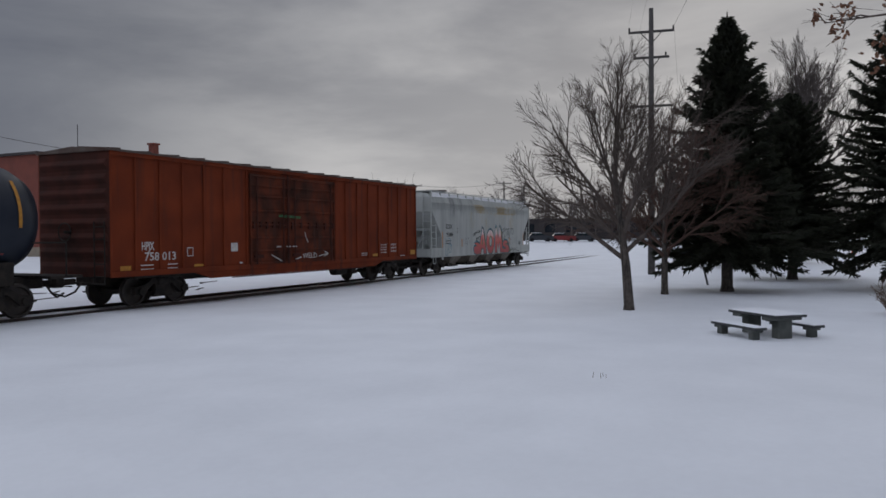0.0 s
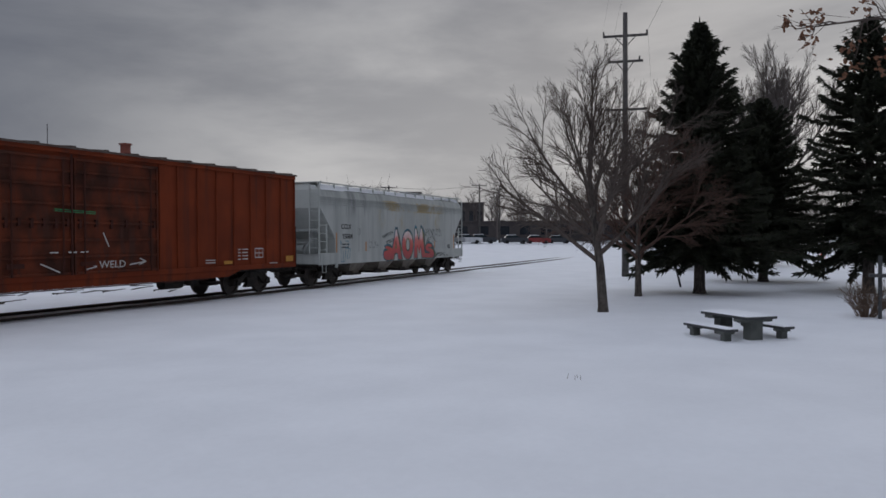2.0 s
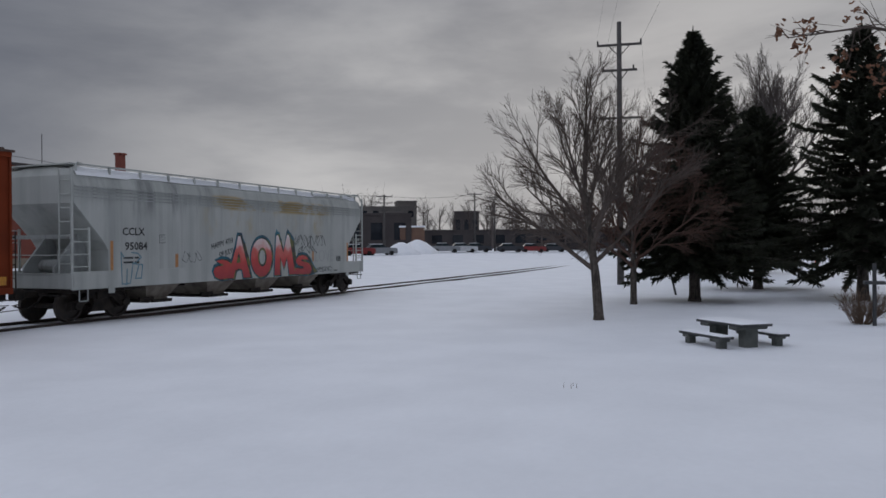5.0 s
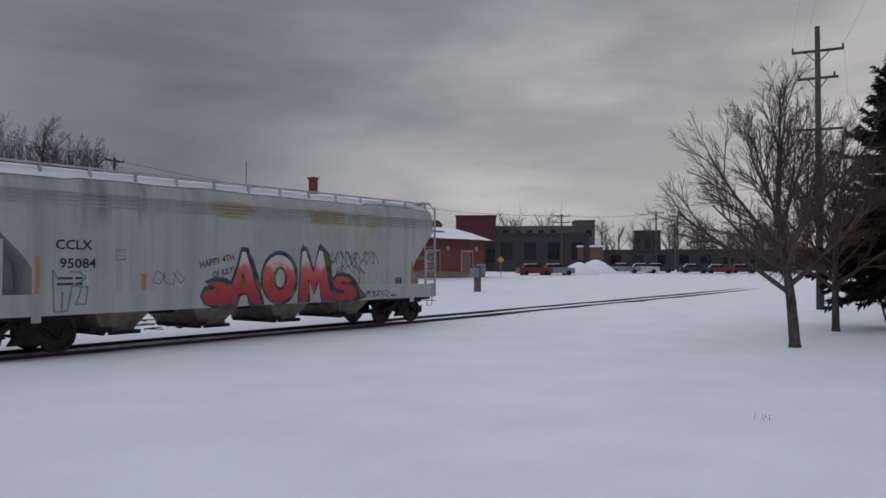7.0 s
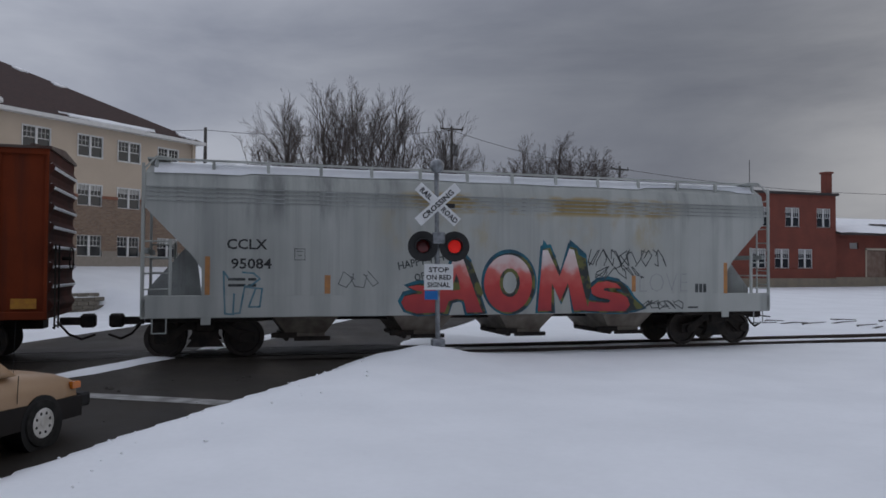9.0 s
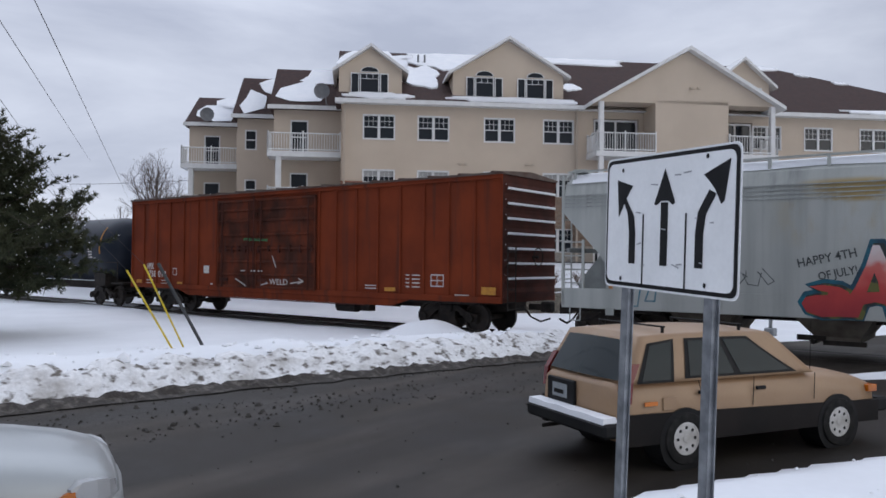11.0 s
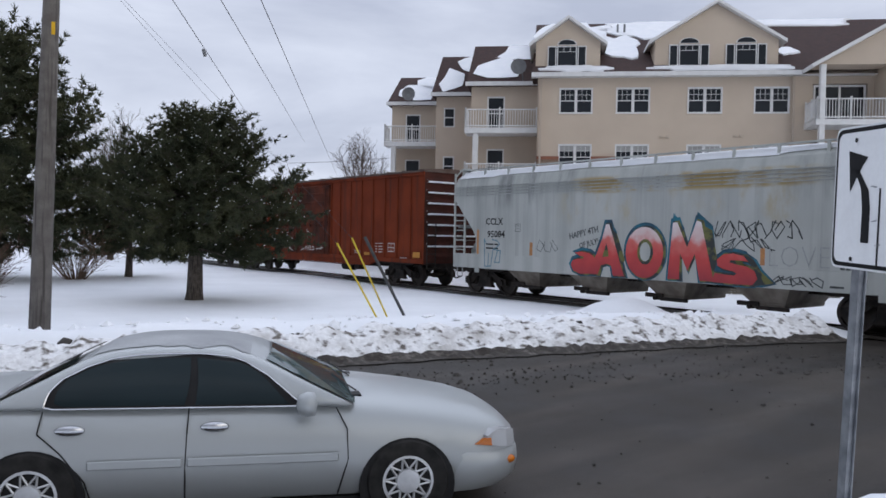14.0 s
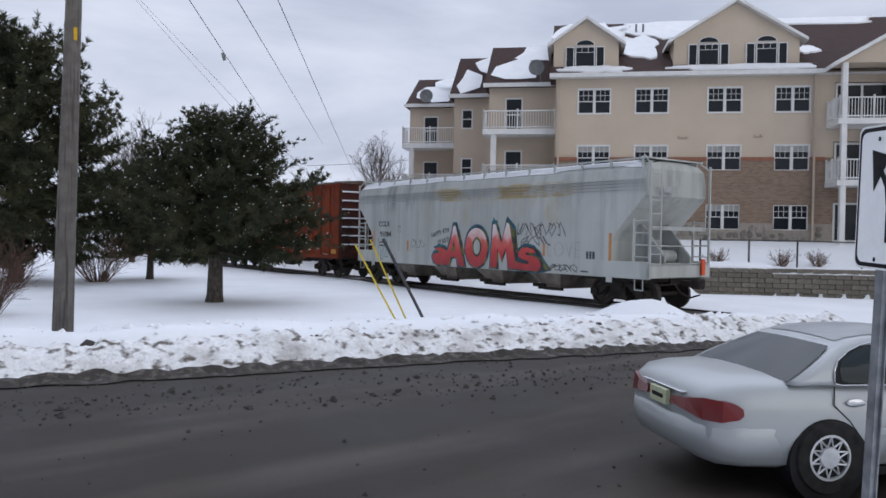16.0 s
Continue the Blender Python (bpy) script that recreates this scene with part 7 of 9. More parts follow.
        part("satellite_dish", bm, DISH, house, "grey satellite dish")
    # retaining wall of stacked blocks, stepped at the top, and its fence
    wall = thing("retaining_wall", B, "low stepped retaining wall of weathered stacked blocks", "wall")
    bm = bmesh.new()
    box(bm, (-0.29, -0.16, -0.095), (0.29, 0.16, 0.095), 0.02)
    me = bpy.data.meshes.new("block")
    bm.to_mesh(me)
    bm.free()
    me.materials.append(BLOCK_WALL)
    for r in range(6):
        for k in range(33):
            u = 4.9 + 0.6 * k + (0.3 if r % 2 else 0)
            if -0.15 + r * 0.2 > (0.93 if u < 8.2 else 0.75 if u < 14 else 0.55) + 0.1:
                continue
            share("block", me, wall, pose(u, 33.22, -0.05 + r * 0.2, 0, 0, rnd.uniform(-1.5, 1.5)))
    bm = bmesh.new()
    n = 40
    for u0, u1, z in ((4.6, 8.2, 1.03), (8.2, 14.0, 0.85), (14.0, 24.6, 0.65)):
        loft(bm, [[(u, 33.08, z - 0.04), (u, 33.06, z + 0.05), (u, 33.4, z + 0.12 + 0.04 * noise.noise((u, 0, 0))), (u, 34.6, z + 0.22)] for u in np.linspace(u0, u1, n)], closed=False, caps=False)
    part("wall_snow", bm, SNOW, wall, "snow lying on the wall's top", smooth=True)
    fence = thing("lawn_fence", B, "dark low pipe fence on the lawn", "fence")
    bm = bmesh.new()
    post_z = lambda u, y: float(ground_z(u * math.cos(YAW) - y * math.sin(YAW), u * math.sin(YAW) + y * math.cos(YAW)))
    us = (5.6, 7.6, 9.55, 12.1)
    for u in us:
        bm2 = bmesh.new()
        z = post_z(u, 34.6)
        cyl(bm2, (u, 34.6, z - 0.2), (u, 34.6, z + 1.25), 0.04, n=8)
        part("post", bm2, DARK_POST, fence)
    bm2 = bmesh.new()
    pipe(bm2, [(u, 34.6, post_z(u, 34.6) + 1.2) for u in us], 0.03)
    part("rail", bm2, DARK_POST, fence)
    bm.free()
    for k, (u, y) in enumerate(((9.1, 35.2), (10.6, 35.4), (6.4, 35.3))):
        p = B @ Vector((u, y, 0))
        shrub(p.x, p.y, 0.7, 0.5, 60 + k, "snow-dusted low bare shrub on the lawn", stems=30)


apartment_house()


def depot():
    d = thing("railway_depot", pose(0, 0, 0.55), "old two-storey red brick depot with white windows and a chimney", "building")
    Y = 50.0
    bm = bmesh.new()
    W, H = 1.45, 1.55
    tw = twin_window(1.35, 1.5)
    cols = [(43.8, 5.0), (46.8, 5.0), (41.0, 5.0), (42.8, 1.75), (45.0, 1.75), (40.6, 1.75)]
    holes = [(u - 0.675, u + 0.675, z, z + 1.5) for u, z in cols]
    pierced(bm, 36.5, 48.0, 0.95, 7.55, Y, Y + 0.35, holes)
    box(bm, (36.5, Y + 0.35, 0.95), (36.85, Y + 9, 7.55))
    box(bm, (47.65, Y + 0.35, 0.95), (48.0, Y + 9, 7.55))
    box(bm, (36.5, Y + 8.65, 0.95), (48.0, Y + 9, 7.55))
    part("brick_wall", bm, DEPOT_BRICK, d, "weathered red brick wall")
    bm = bmesh.new()
    box(bm, (36.45, Y - 0.06, -0.4), (48.05, Y + 9, 0.95))
    part("base", bm, DEPOT_BASE, d, "pale sandstone base")
    bm = bmesh.new()
    box(bm, (36.3, Y - 0.2, 7.55), (48.2, Y + 9.2, 7.75), 0.03)
    part("roof", bm, FAR_DARK, d)
    bm = bmesh.new()
    box(bm, (47.55, Y + 0.5, 7.7), (48.15, Y + 1.1, 9.4), 0.03)
    box(bm, (47.48, Y + 0.43, 9.4), (48.22, Y + 1.17, 9.55))
    part("chimney", bm, DEPOT_BRICK, d, "square red brick chimney")
    bm = bmesh.new()
    cyl(bm, (41.4, Y + 2.0, 7.7), (41.4, Y + 2.0, 10.4), 0.03, n=6)
    part("mast", bm, WIRE, d, "thin roof antenna mast")
    for u, z in cols:
        put_window(tw, d, u, Y + 0.06, z, True)
    f = thing("freight_house", pose(0, 0, 0.55), "long low red brick freight house with boarded doors and snowy roof", "building")
    X0, X1 = 48.05, 74.5
    doors = (52.5, 58.6, 64.8, 71.0)
    lights = (55.2, 61.6, 67.6, 73.0, 50.2)
    holes = [(x - 1.05, x + 1.05, 1.05, 3.25) for x in doors] + [(x - 0.45, x + 0.45, 3.35, 3.85) for x in lights]
    bm = bmesh.new()
    pierced(bm, X0, X1, 1.05, 4.55, Y + 0.4, Y + 0.75, holes)
    box(bm, (X1 - 0.35, Y + 0.75, 1.05), (X1, Y + 10, 4.55))
    box(bm, (X0, Y + 9.65, 1.05), (X1 - 0.35, Y + 10, 4.55))
    prism(bm, [(Y + 0.75, 4.55), (Y + 10, 4.55), (Y + 5.4, 5.9)], "x", X1 - 0.35, X1)
    part("brick_wall", bm, DEPOT_BRICK, f, "weathered red brick wall")
    bm = bmesh.new()
    box(bm, (X0, Y + 0.34, -0.5), (X1 + 0.05, Y + 10, 1.05))
    part("base", bm, DEPOT_BASE, f, "pale sandstone base")
    for x in doors:
        bm = bmesh.new()
        box(bm, (x - 1.03, Y + 0.50, 1.06), (x + 1.03, Y + 0.60, 3.24))
        dr = part("door", bm, DEPOT_DOOR, f, "boarded brown freight door")
        bm = bmesh.new()
        for a, b in ((-1.18, -1.05), (1.05, 1.18)):
            box(bm, (x + a, Y + 0.36, 1.05), (x + b, Y + 0.5, 3.4))
        box(bm, (x - 1.18, Y + 0.36, 3.25), (x + 1.18, Y + 0.5, 3.42))
        part("door_frame", bm, TRIM_TAN, dr)
    for x in lights:
        bm = bmesh.new()
        box(bm, (x - 0.44, Y + 0.52, 3.36), (x + 0.44, Y + 0.56, 3.84))
        part("window", bm, BLIND, f, "small boarded window")
    bm = bmesh.new()
    for s, e in ((Y - 0.5, Y + 5.4), (Y + 11.0, Y + 5.4)):
        prism(bm, [(s, 4.42), (e, 6.0), (e, 6.16), (s, 4.58)], "x", X0, X1 + 0.7)
    part("roof", bm, FAR_DARK, f, "dark roof under thawing snow")
    bm = bmesh.new()
    n = 50
    ring = []
    for k in range(n + 1):
        x = X0 + (X1 + 0.6 - X0) * k / n
        lo = 0.02 + 0.05 * noise.noise((x * 0.7, 0, 0))
        ring.append([(x, Y - 0.5 + 5.9 * max(lo, 0), 4.60 + 1.58 * max(lo, 0)), (x, Y - 0.5 + 5.9 * 0.55, 4.70 + 1.58 * 0.55), (x, Y + 5.4, 6.24)])
    loft(bm, ring, closed=False, caps=False)
    part("roof_snow", bm, SNOW_ROOF, f, "snow on the roof")
    bm = bmesh.new()
    for a, b, s0, s1 in ((X0 + 6, X0 + 16, 0.40, 0.55), (X0 + 15, X0 + 22, 0.46, 0.60), (X0 + 0.5, X0 + 3.0, 0.5, 0.9)):
        rnd = random.Random(int(a))
        P = ragged(rnd, a, b, s0, s1, 24)
        fc = bm.faces.new([bm.verts.new((x, Y - 0.5 + 5.9 * s, 4.74 + 1.58 * s)) for x, s in P])
        bmesh.ops.triangulate(bm, faces=[fc])
    part("bare_patch", bm, FAR_DARK, f, "dark patches where the snow slid off")


depot()


def far_block(name, x, y, w, dpt, h_, turn, mat_, label, rows=0, cols=0, wmat=None):
    z = float(ground_z(x, y)) - 0.3
    b = thing(name, pose(x, y, z, 0, 0, turn), label, "building", "far buildings")
    ww, wh = (w / cols * 0.5, h_ / rows * 0.45) if rows else (0, 0)
    holes = [(-w / 2 + w * (c + 0.5) / cols - ww / 2, -w / 2 + w * (c + 0.5) / cols + ww / 2, h_ * (r + 0.35) / rows, h_ * (r + 0.35) / rows + wh) for r in range(rows) for c in range(cols)]
    bm = bmesh.new()
    pierced(bm, -w / 2, w / 2, 0, h_, 0, 0.4, holes)
    box(bm, (-w / 2, 0.4, 0), (-w / 2 + 0.4, dpt, h_))
    box(bm, (w / 2 - 0.4, 0.4, 0), (w / 2, dpt, h_))
    box(bm, (-w / 2, dpt - 0.4, 0), (w / 2, dpt, h_))
    part("wall", bm, mat_, b)
    bm = bmesh.new()
    box(bm, (-w / 2 - 0.15, -0.15, h_), (w / 2 + 0.15, dpt + 0.15, h_ + 0.3))
    part("roof", bm, SNOW_ROOF if wmat == "snow" else mat_, b)
    for h0 in holes:
        bm = bmesh.new()
        box(bm, (h0[0], 0.2, h0[2]), (h0[1], 0.24, h0[3]))
        part("window", bm, WINDOW_GLASS, b)
    return b


far_block("mill_building", 127.0, 88.0, 8.0, 14, 10.8, -56, FAR_BRICK, "tall dark red brick stair tower of a far mill")
far_block("mill_building", 119.0, 99.0, 12.0, 14, 9.8, -56, FAR_BRICK, "lower dark red wing of a far mill")
far_block("office_block", 140.0, 80.5, 22.0, 14, 9.0, -56, FAR_CONCRETE, "long grey office block far off", 3, 9)
far_block("office_block", 143.5, 75.0, 5.0, 10, 8.0, -56, FAR_CONCRETE, "grey brown office block far off", 3, 6)
far_block("office_block", 146.0, 73.5, 4.0, 6, 10.2, -56, FAR_CONCRETE, "stair head above a far office block")
far_block("bank_building", 108.0, 62.0, 15.0, 12, 6.2, -58, FAR_DARK, "low dark flat-roofed bank building", 1, 4)
far_block("brick_annex", 112.2, 55.6, 4.0, 8, 4.2, -58, FAR_TAN, "low tan brick annex with snow on its roof", wmat="snow")
far_block("store_building", 150.0, 52.0, 60.0, 16, 3.9, -68, FAR_DARK, "long low dark shop row far off", 1, 14)
far_block("store_building", 185.0, 76.0, 6.5, 10, 9.6, -68, FAR_DARK, "dark upper storey of a far shop", 1, 3)
far_block("garage_building", 104.0, 74.0, 22.0, 12, 5.0, -56, FAR_DARK, "dark low garage behind the freight house", 1, 5)
far_block("house_far", 20.0, 128.0, 14.0, 10, 6.0, 0, FAR_TAN, "far tan house behind bare trees", 2, 4, "snow")
for k, (x, y, r, h_) in enumerate(((94.5, 48.5, 2.6, 1.6), (101.5, 49.5, 3.0, 1.9))):
    bm = bmesh.new()
    n = 18
    rings = []
    for f, q in ((1.25, -0.6), (1.0, 0.1), (0.72, 0.45), (0.42, 0.8), (0.15, 1.0), (0.02, 1.03)):
        rings.append([(r * f * (1 + 0.14 * noise.noise((a * 2, q * 3, k))) * math.cos(a), r * f * (1 + 0.14 * noise.noise((a * 2, q * 3, k + 5))) * math.sin(a), h_ * q) for a in (2 * math.pi * j / n for j in range(n))])
    loft(bm, rings)
    tagged(part("snow_pile", bm, SNOW_ROOF, smooth=True, m=pose(x, y, float(ground_z(x, y)))), "ploughed heap of snow in the car park", "snow pile", "snow piles")


# ---- road vehicles ----
def road_wheel(parent, x, y, r, w, style, far):
    """Tyre with a wheel cover; the outer face looks to the side of y."""
    s = 1 if y > 0 else -1
    bm = bmesh.new()
    lathe(bm, [(r * 0.60, -w * 0.12), (r * 0.62, -w / 2), (r * 0.95, -w / 2), (r, -w * 0.36), (r, w * 0.36), (r * 0.95, w / 2), (r * 0.62, w / 2), (r * 0.60, w * 0.12)], 28)
    wheel = part("wheel", bm, TYRE, parent, "black tyre on a silver cover" if style == "lace" else "black tyre on a white steel rim", smooth=False)
    wheel.matrix_basis = pose(x, y, r)
    m_ = ALLOY if style == "lace" else WHEEL_WHITE
    bm = bmesh.new()
    R = r * 0.63
    f = s * w * 0.5
    lathe(bm, [(R * 0.98, f * 0.2), (R * 0.98, f * 0.98), (R * 0.88, f * 1.0), (R * 0.86, f * 0.7), (R * 0.86, f * 0.2)], 28)
    if style == "lace":
        lathe(bm, [(0.01, f * 1.02), (R * 0.44, f * 0.98), (R * 0.48, f * 0.8), (R * 0.40, f * 0.6)], 20)
        n = 10
        for k in range(n):
            for o in (-0.5, 0.5):
                a, b = 2 * math.pi * k / n, 2 * math.pi * (k + o) / n
                cyl(bm, (R * 0.44 * math.cos(a), f * 0.86, R * 0.44 * math.sin(a)), (R * 0.90 * math.cos(b), f * 0.90, R * 0.90 * math.sin(b)), 0.009, n=4)
    else:
        lathe(bm, [(0.01, f * 1.0), (R * 0.22, f * 0.98), (R * 0.26, f * 0.90), (R * 0.40, f * 0.89), (R * 0.74, f * 0.95), (R * 0.88, f * 0.90), (R * 0.88, f * 0.3)], 24)
        for k in range(8):
            a = 2 * math.pi * (k + 0.5) / 8
            b2 = bmesh.new()
            cyl(b2, (R * 0.66 * math.cos(a), f * 0.88, R * 0.66 * math.sin(a)), (R * 0.66 * math.cos(a), f * 0.965, R * 0.66 * math.sin(a)), R * 0.105, n=8)
            part("slot", b2, CAR_BLACK, wheel)
    part("wheel_cover", bm, m_, wheel)
    bm = bmesh.new()
    cyl(bm, (0, f * 0.3, 0), (0, f * 0.36, 0), R * 0.9, n=20)
    part("brake_drum", bm, CAR_BLACK, wheel)
    ROLLERS.append((wheel, (x, y, r), r, far))


def body_rings(stations):
    rings = []
    for x, w, zb, zm, zs, zt, crown in stations:
        half = [(0.0, zb), (w * 0.80, zb), (w * 0.955, zb + 0.07), (w, zm), (w * 0.985, zm + (zs - zm) * 0.55), (w * 0.94, zs), (w * 0.80, zt), (w * 0.40, zt + crown * 0.8), (0.0, zt + crown)]
        rings.append([(x, -y, z) for y, z in half] + [(x, y, z) for y, z in half[-2:0:-1]])
    return rings


class Cabin:
    """The glazed upper body: corners at belt and roof; side patches by fractions."""

    def __init__(self, xf0, xf1, xr1, xr0, zb, zr, wb, wr, zbr=None, drop=0.02, tumble=1.15):
        self.v = (xf0, xf1, xr1, xr0, zb, zr, wb, wr)
        self.zbr = zb if zbr is None else zbr
        self.drop, self.tumble = drop, tumble

    def width(self, t):
        return self.v[6] + (self.v[7] - self.v[6]) * max(t, 0.0) ** self.tumble

    def side(self, s, t, sg, lift=0.005):
        xf0, xf1, xr1, xr0, zb, zr, wb, wr = self.v
        xb, xt = xf0 + (xr0 - xf0) * s, xf1 + (xr1 - xf1) * s
        tb = zb + (self.zbr - zb) * s
        zr = zr - self.drop * abs(2 * s - 1) ** 3
        return (xb + (xt - xb) * t, sg * (self.width(t) + lift), tb + (zr - tb) * t + lift * 0.3)

    def roof(self, s, k, lift=0.0):
        """A point of the roof: k across from -1 to 1."""
        top = self.side(s, 1.0, 1, 0)
        crown = 0.055 * math.sin(math.pi * min(max(0.08 + 0.84 * s, 0), 1)) ** 0.5
        return (top[0], top[1] * k, top[2] + crown * (1 - k * k) + lift)

    def solid(self, bm):
        n, m_ = 18, 8
        rows = []
        for i in range(n + 1):
            s = i / n
            a = [self.side(s, j / m_, -1, 0) for j in range(m_ + 1)]
            b = [self.side(s, j / m_, 1, 0) for j in range(m_ + 1)][::-1]
            top = a[-1]
            mid = [self.roof(s, -k) for k in (0.9, 0.75, 0.5, 0.25, 0.0, -0.25, -0.5, -0.75, -0.9)]
            rows.append(a + mid + b)
        loft(bm, rows, caps=True, closed=True)

    def end(self, front, u, t, lift=0.006):
        """A point of the windscreen or rear window: u across from -1 to 1, t up."""
        xf0, xf1, xr1, xr0, zb, zr, wb, wr = self.v
        a, b = (xf0, xf1) if front else (xr0, xr1)
        tb = zb if front else self.zbr
        sg = 1 if front else -1
        zr = zr - self.drop
        y = u * self.width(t)
        crown = 0.026 * t * (1 - u * u)
        return (a + (b - a) * t + sg * (lift + 0.05 * (1 - u * u)), y, tb + (zr - tb) * t + crown + lift)


def side_panel(cab, outline, sg, lift):
    bm = bmesh.new()
    lo, hi = min(t for _, t in outline), max(t for _, t in outline)
    n, m_ = 10, 14
    rows = []
    for j in range(m_ + 1):
        t = min(max(lo + (hi - lo) * j / m_, lo + 1e-4), hi - 1e-4)
        cut = []
        for (s0, t0), (s1, t1) in zip(outline, outline[1:] + outline[:1]):
            if (t0 - t) * (t1 - t) <= 0 and t0 != t1:
                cut.append(s0 + (s1 - s0) * (t - t0) / (t1 - t0))
        a, b = min(cut), max(cut)
        rows.append([bm.verts.new(cab.side(a + (b - a) * i / n, t, sg, lift)) for i in range(n + 1)])
    for r, q in zip(rows, rows[1:]):
        for i in range(n):
            bm.faces.new((r[i], r[i + 1], q[i + 1], q[i]))
    outward(bm, Vector((0, sg, 0)))
    return bm


def outward(bm, d):
    """Turn every face of an open sheet to the side of d."""
    bm.normal_update()
    flip = [f for f in bm.faces if f.normal.dot(d) < 0]
    if flip:
        bmesh.ops.reverse_faces(bm, faces=flip)


def end_panel(cab, front, u0, t0, t1, lift):
    bm = bmesh.new()
    n, m_ = 10, 4
    vs = [[bm.verts.new(cab.end(front, -u0 + 2 * u0 * i / n, t0 + (t1 - t0) * j / m_, lift)) for j in range(m_ + 1)] for i in range(n + 1)]
    for i in range(n):
        for j in range(m_):
            bm.faces.new((vs[i][j], vs[i + 1][j], vs[i + 1][j + 1], vs[i][j + 1]))
    outward(bm, Vector((1 if front else -1, 0, 0.5)))
    return bm


def arch(parent, x, y, r, s):
    bm = bmesh.new()
    cyl(bm, (x, s * (y - 0.30), r * 0.92), (x, s * (y + 0.006), r * 0.92), r * 1.19, n=32)
    part("wheel_well", bm, CAR_BLACK, parent, "black wheel well")


def bar(parent, name, m_, lo, hi, bevel=0.01, label="", at=None):
    bm = bmesh.new()
    box(bm, lo, hi, bevel)
    return part(name, bm, m_, parent, label, m=at)


def silver_sedan():
    car = thing("silver_sedan", sedan_pose(0), "silver four-door sedan, wet snow melted on its roof", "car")
    st = [(2.52, 0.50, 0.34, 0.44, 0.56, 0.60, 0.02), (2.47, 0.68, 0.26, 0.44, 0.62, 0.69, 0.03), (2.34, 0.82, 0.22, 0.46, 0.67, 0.76, 0.04), (2.10, 0.895, 0.20, 0.50, 0.73, 0.83, 0.05), (1.70, 0.92, 0.19, 0.52, 0.80, 0.90, 0.06),
          (1.25, 0.93, 0.19, 0.53, 0.86, 0.96, 0.05), (0.95, 0.93, 0.19, 0.54, 0.89, 0.99, 0.03), (0.3, 0.93, 0.19, 0.54, 0.92, 0.99, 0.0), (-0.6, 0.93, 0.19, 0.55, 0.93, 1.0, 0.0), (-1.4, 0.93, 0.20, 0.56, 0.95, 1.01, 0.01),
          (-1.75, 0.925, 0.21, 0.57, 0.96, 1.03, 0.03), (-2.15, 0.905, 0.23, 0.57, 0.95, 1.02, 0.04), (-2.40, 0.86, 0.26, 0.56, 0.91, 0.985, 0.03), (-2.52, 0.76, 0.30, 0.55, 0.86, 0.92, 0.02), (-2.57, 0.60, 0.36, 0.54, 0.76, 0.80, 0.01)]
    bm = bmesh.new()
    loft(bm, body_rings(st))
    part("body", bm, CAR_SILVER, car, "silver painted lower body", smooth=True)
    cab = Cabin(1.02, 0.25, -1.09, -1.76, 0.98, 1.42, 0.865, 0.60, 1.01, drop=0.075, tumble=1.55)
    bm = bmesh.new()
    cab.solid(bm)
    part("roof", bm, CAR_SILVER, car, "silver roof and pillars", smooth=True)
    part("windscreen", end_panel(cab, True, 0.93, 0.0, 0.94, 0.010), CAR_SCREEN, car, "greenish windscreen", smooth=True)
    part("rear_window", end_panel(cab, False, 0.90, 0.04, 0.92, 0.010), CAR_GLASS, car, "dark rear window", smooth=True)
    front = [(0.178, 0.05), (0.445, 0.05), (0.385, 0.86), (0.215, 0.84), (0.165, 0.78), (0.148, 0.60)]
    rear = [(0.475, 0.05), (0.80, 0.05), (0.829, 0.08), (0.872, 0.33), (0.897, 0.56), (0.872, 0.72), (0.80, 0.82), (0.66, 0.86), (0.415, 0.86)]
    rim = [(0.145, 0.0), (0.82, 0.0), (0.85, 0.04), (0.893, 0.32), (0.918, 0.57), (0.890, 0.77), (0.81, 0.88), (0.66, 0.92), (0.36, 0.925), (0.20, 0.90), (0.145, 0.82), (0.122, 0.60)]
    for sg in (-1, 1):
        part("window_trim", side_panel(cab, rim, sg, 0.008), CAR_BLACK, car)
        for P in (front, rear):
            part("side_window", side_panel(cab, P, sg, 0.014), CAR_GLASS, car, "dark tinted side window")
        bm = bmesh.new()
        pts = [Vector(cab.side(a[0] + (b[0] - a[0]) * k / 5, a[1] + (b[1] - a[1]) * k / 5, sg, 0.012)) for a, b in zip(rim, rim[1:] + rim[:1]) for k in range(5)]
        pts.append(pts[0])
        pipe(bm, pts, 0.007, 4)
        part("chrome_strip", bm, CHROME, car)
        bm = bmesh.new()
        lathe(bm, [(0.01, -0.10), (0.07, -0.085), (0.095, -0.02), (0.09, 0.04), (0.01, 0.06)], 14, "x")
        part("mirror", bm, CAR_SILVER, car, "silver door mirror", True, pose(0.66, sg * 1.0, 1.03))
        # door seams, handles, rub strips
        bm = bmesh.new()
        ys = sg * 0.936
        seam = lambda pts: pipe(bm, [(x, sg * y, z) for x, y, z in pts], 0.006, 4)
        seam([(-0.27, 0.875, 0.985), (-0.28, 0.915, 0.80), (-0.29, 0.927, 0.55), (-0.29, 0.90, 0.26)])
        seam([(0.88, 0.875, 0.97), (0.97, 0.915, 0.80), (0.98, 0.927, 0.55), (0.90, 0.90, 0.26)])
        seam([(-1.33, 0.875, 0.995), (-1.36, 0.915, 0.83), (-1.20, 0.925, 0.68), (-1.02, 0.927, 0.45), (-0.97, 0.90, 0.26)])
        part("seam", bm, CAR_BLACK, car)
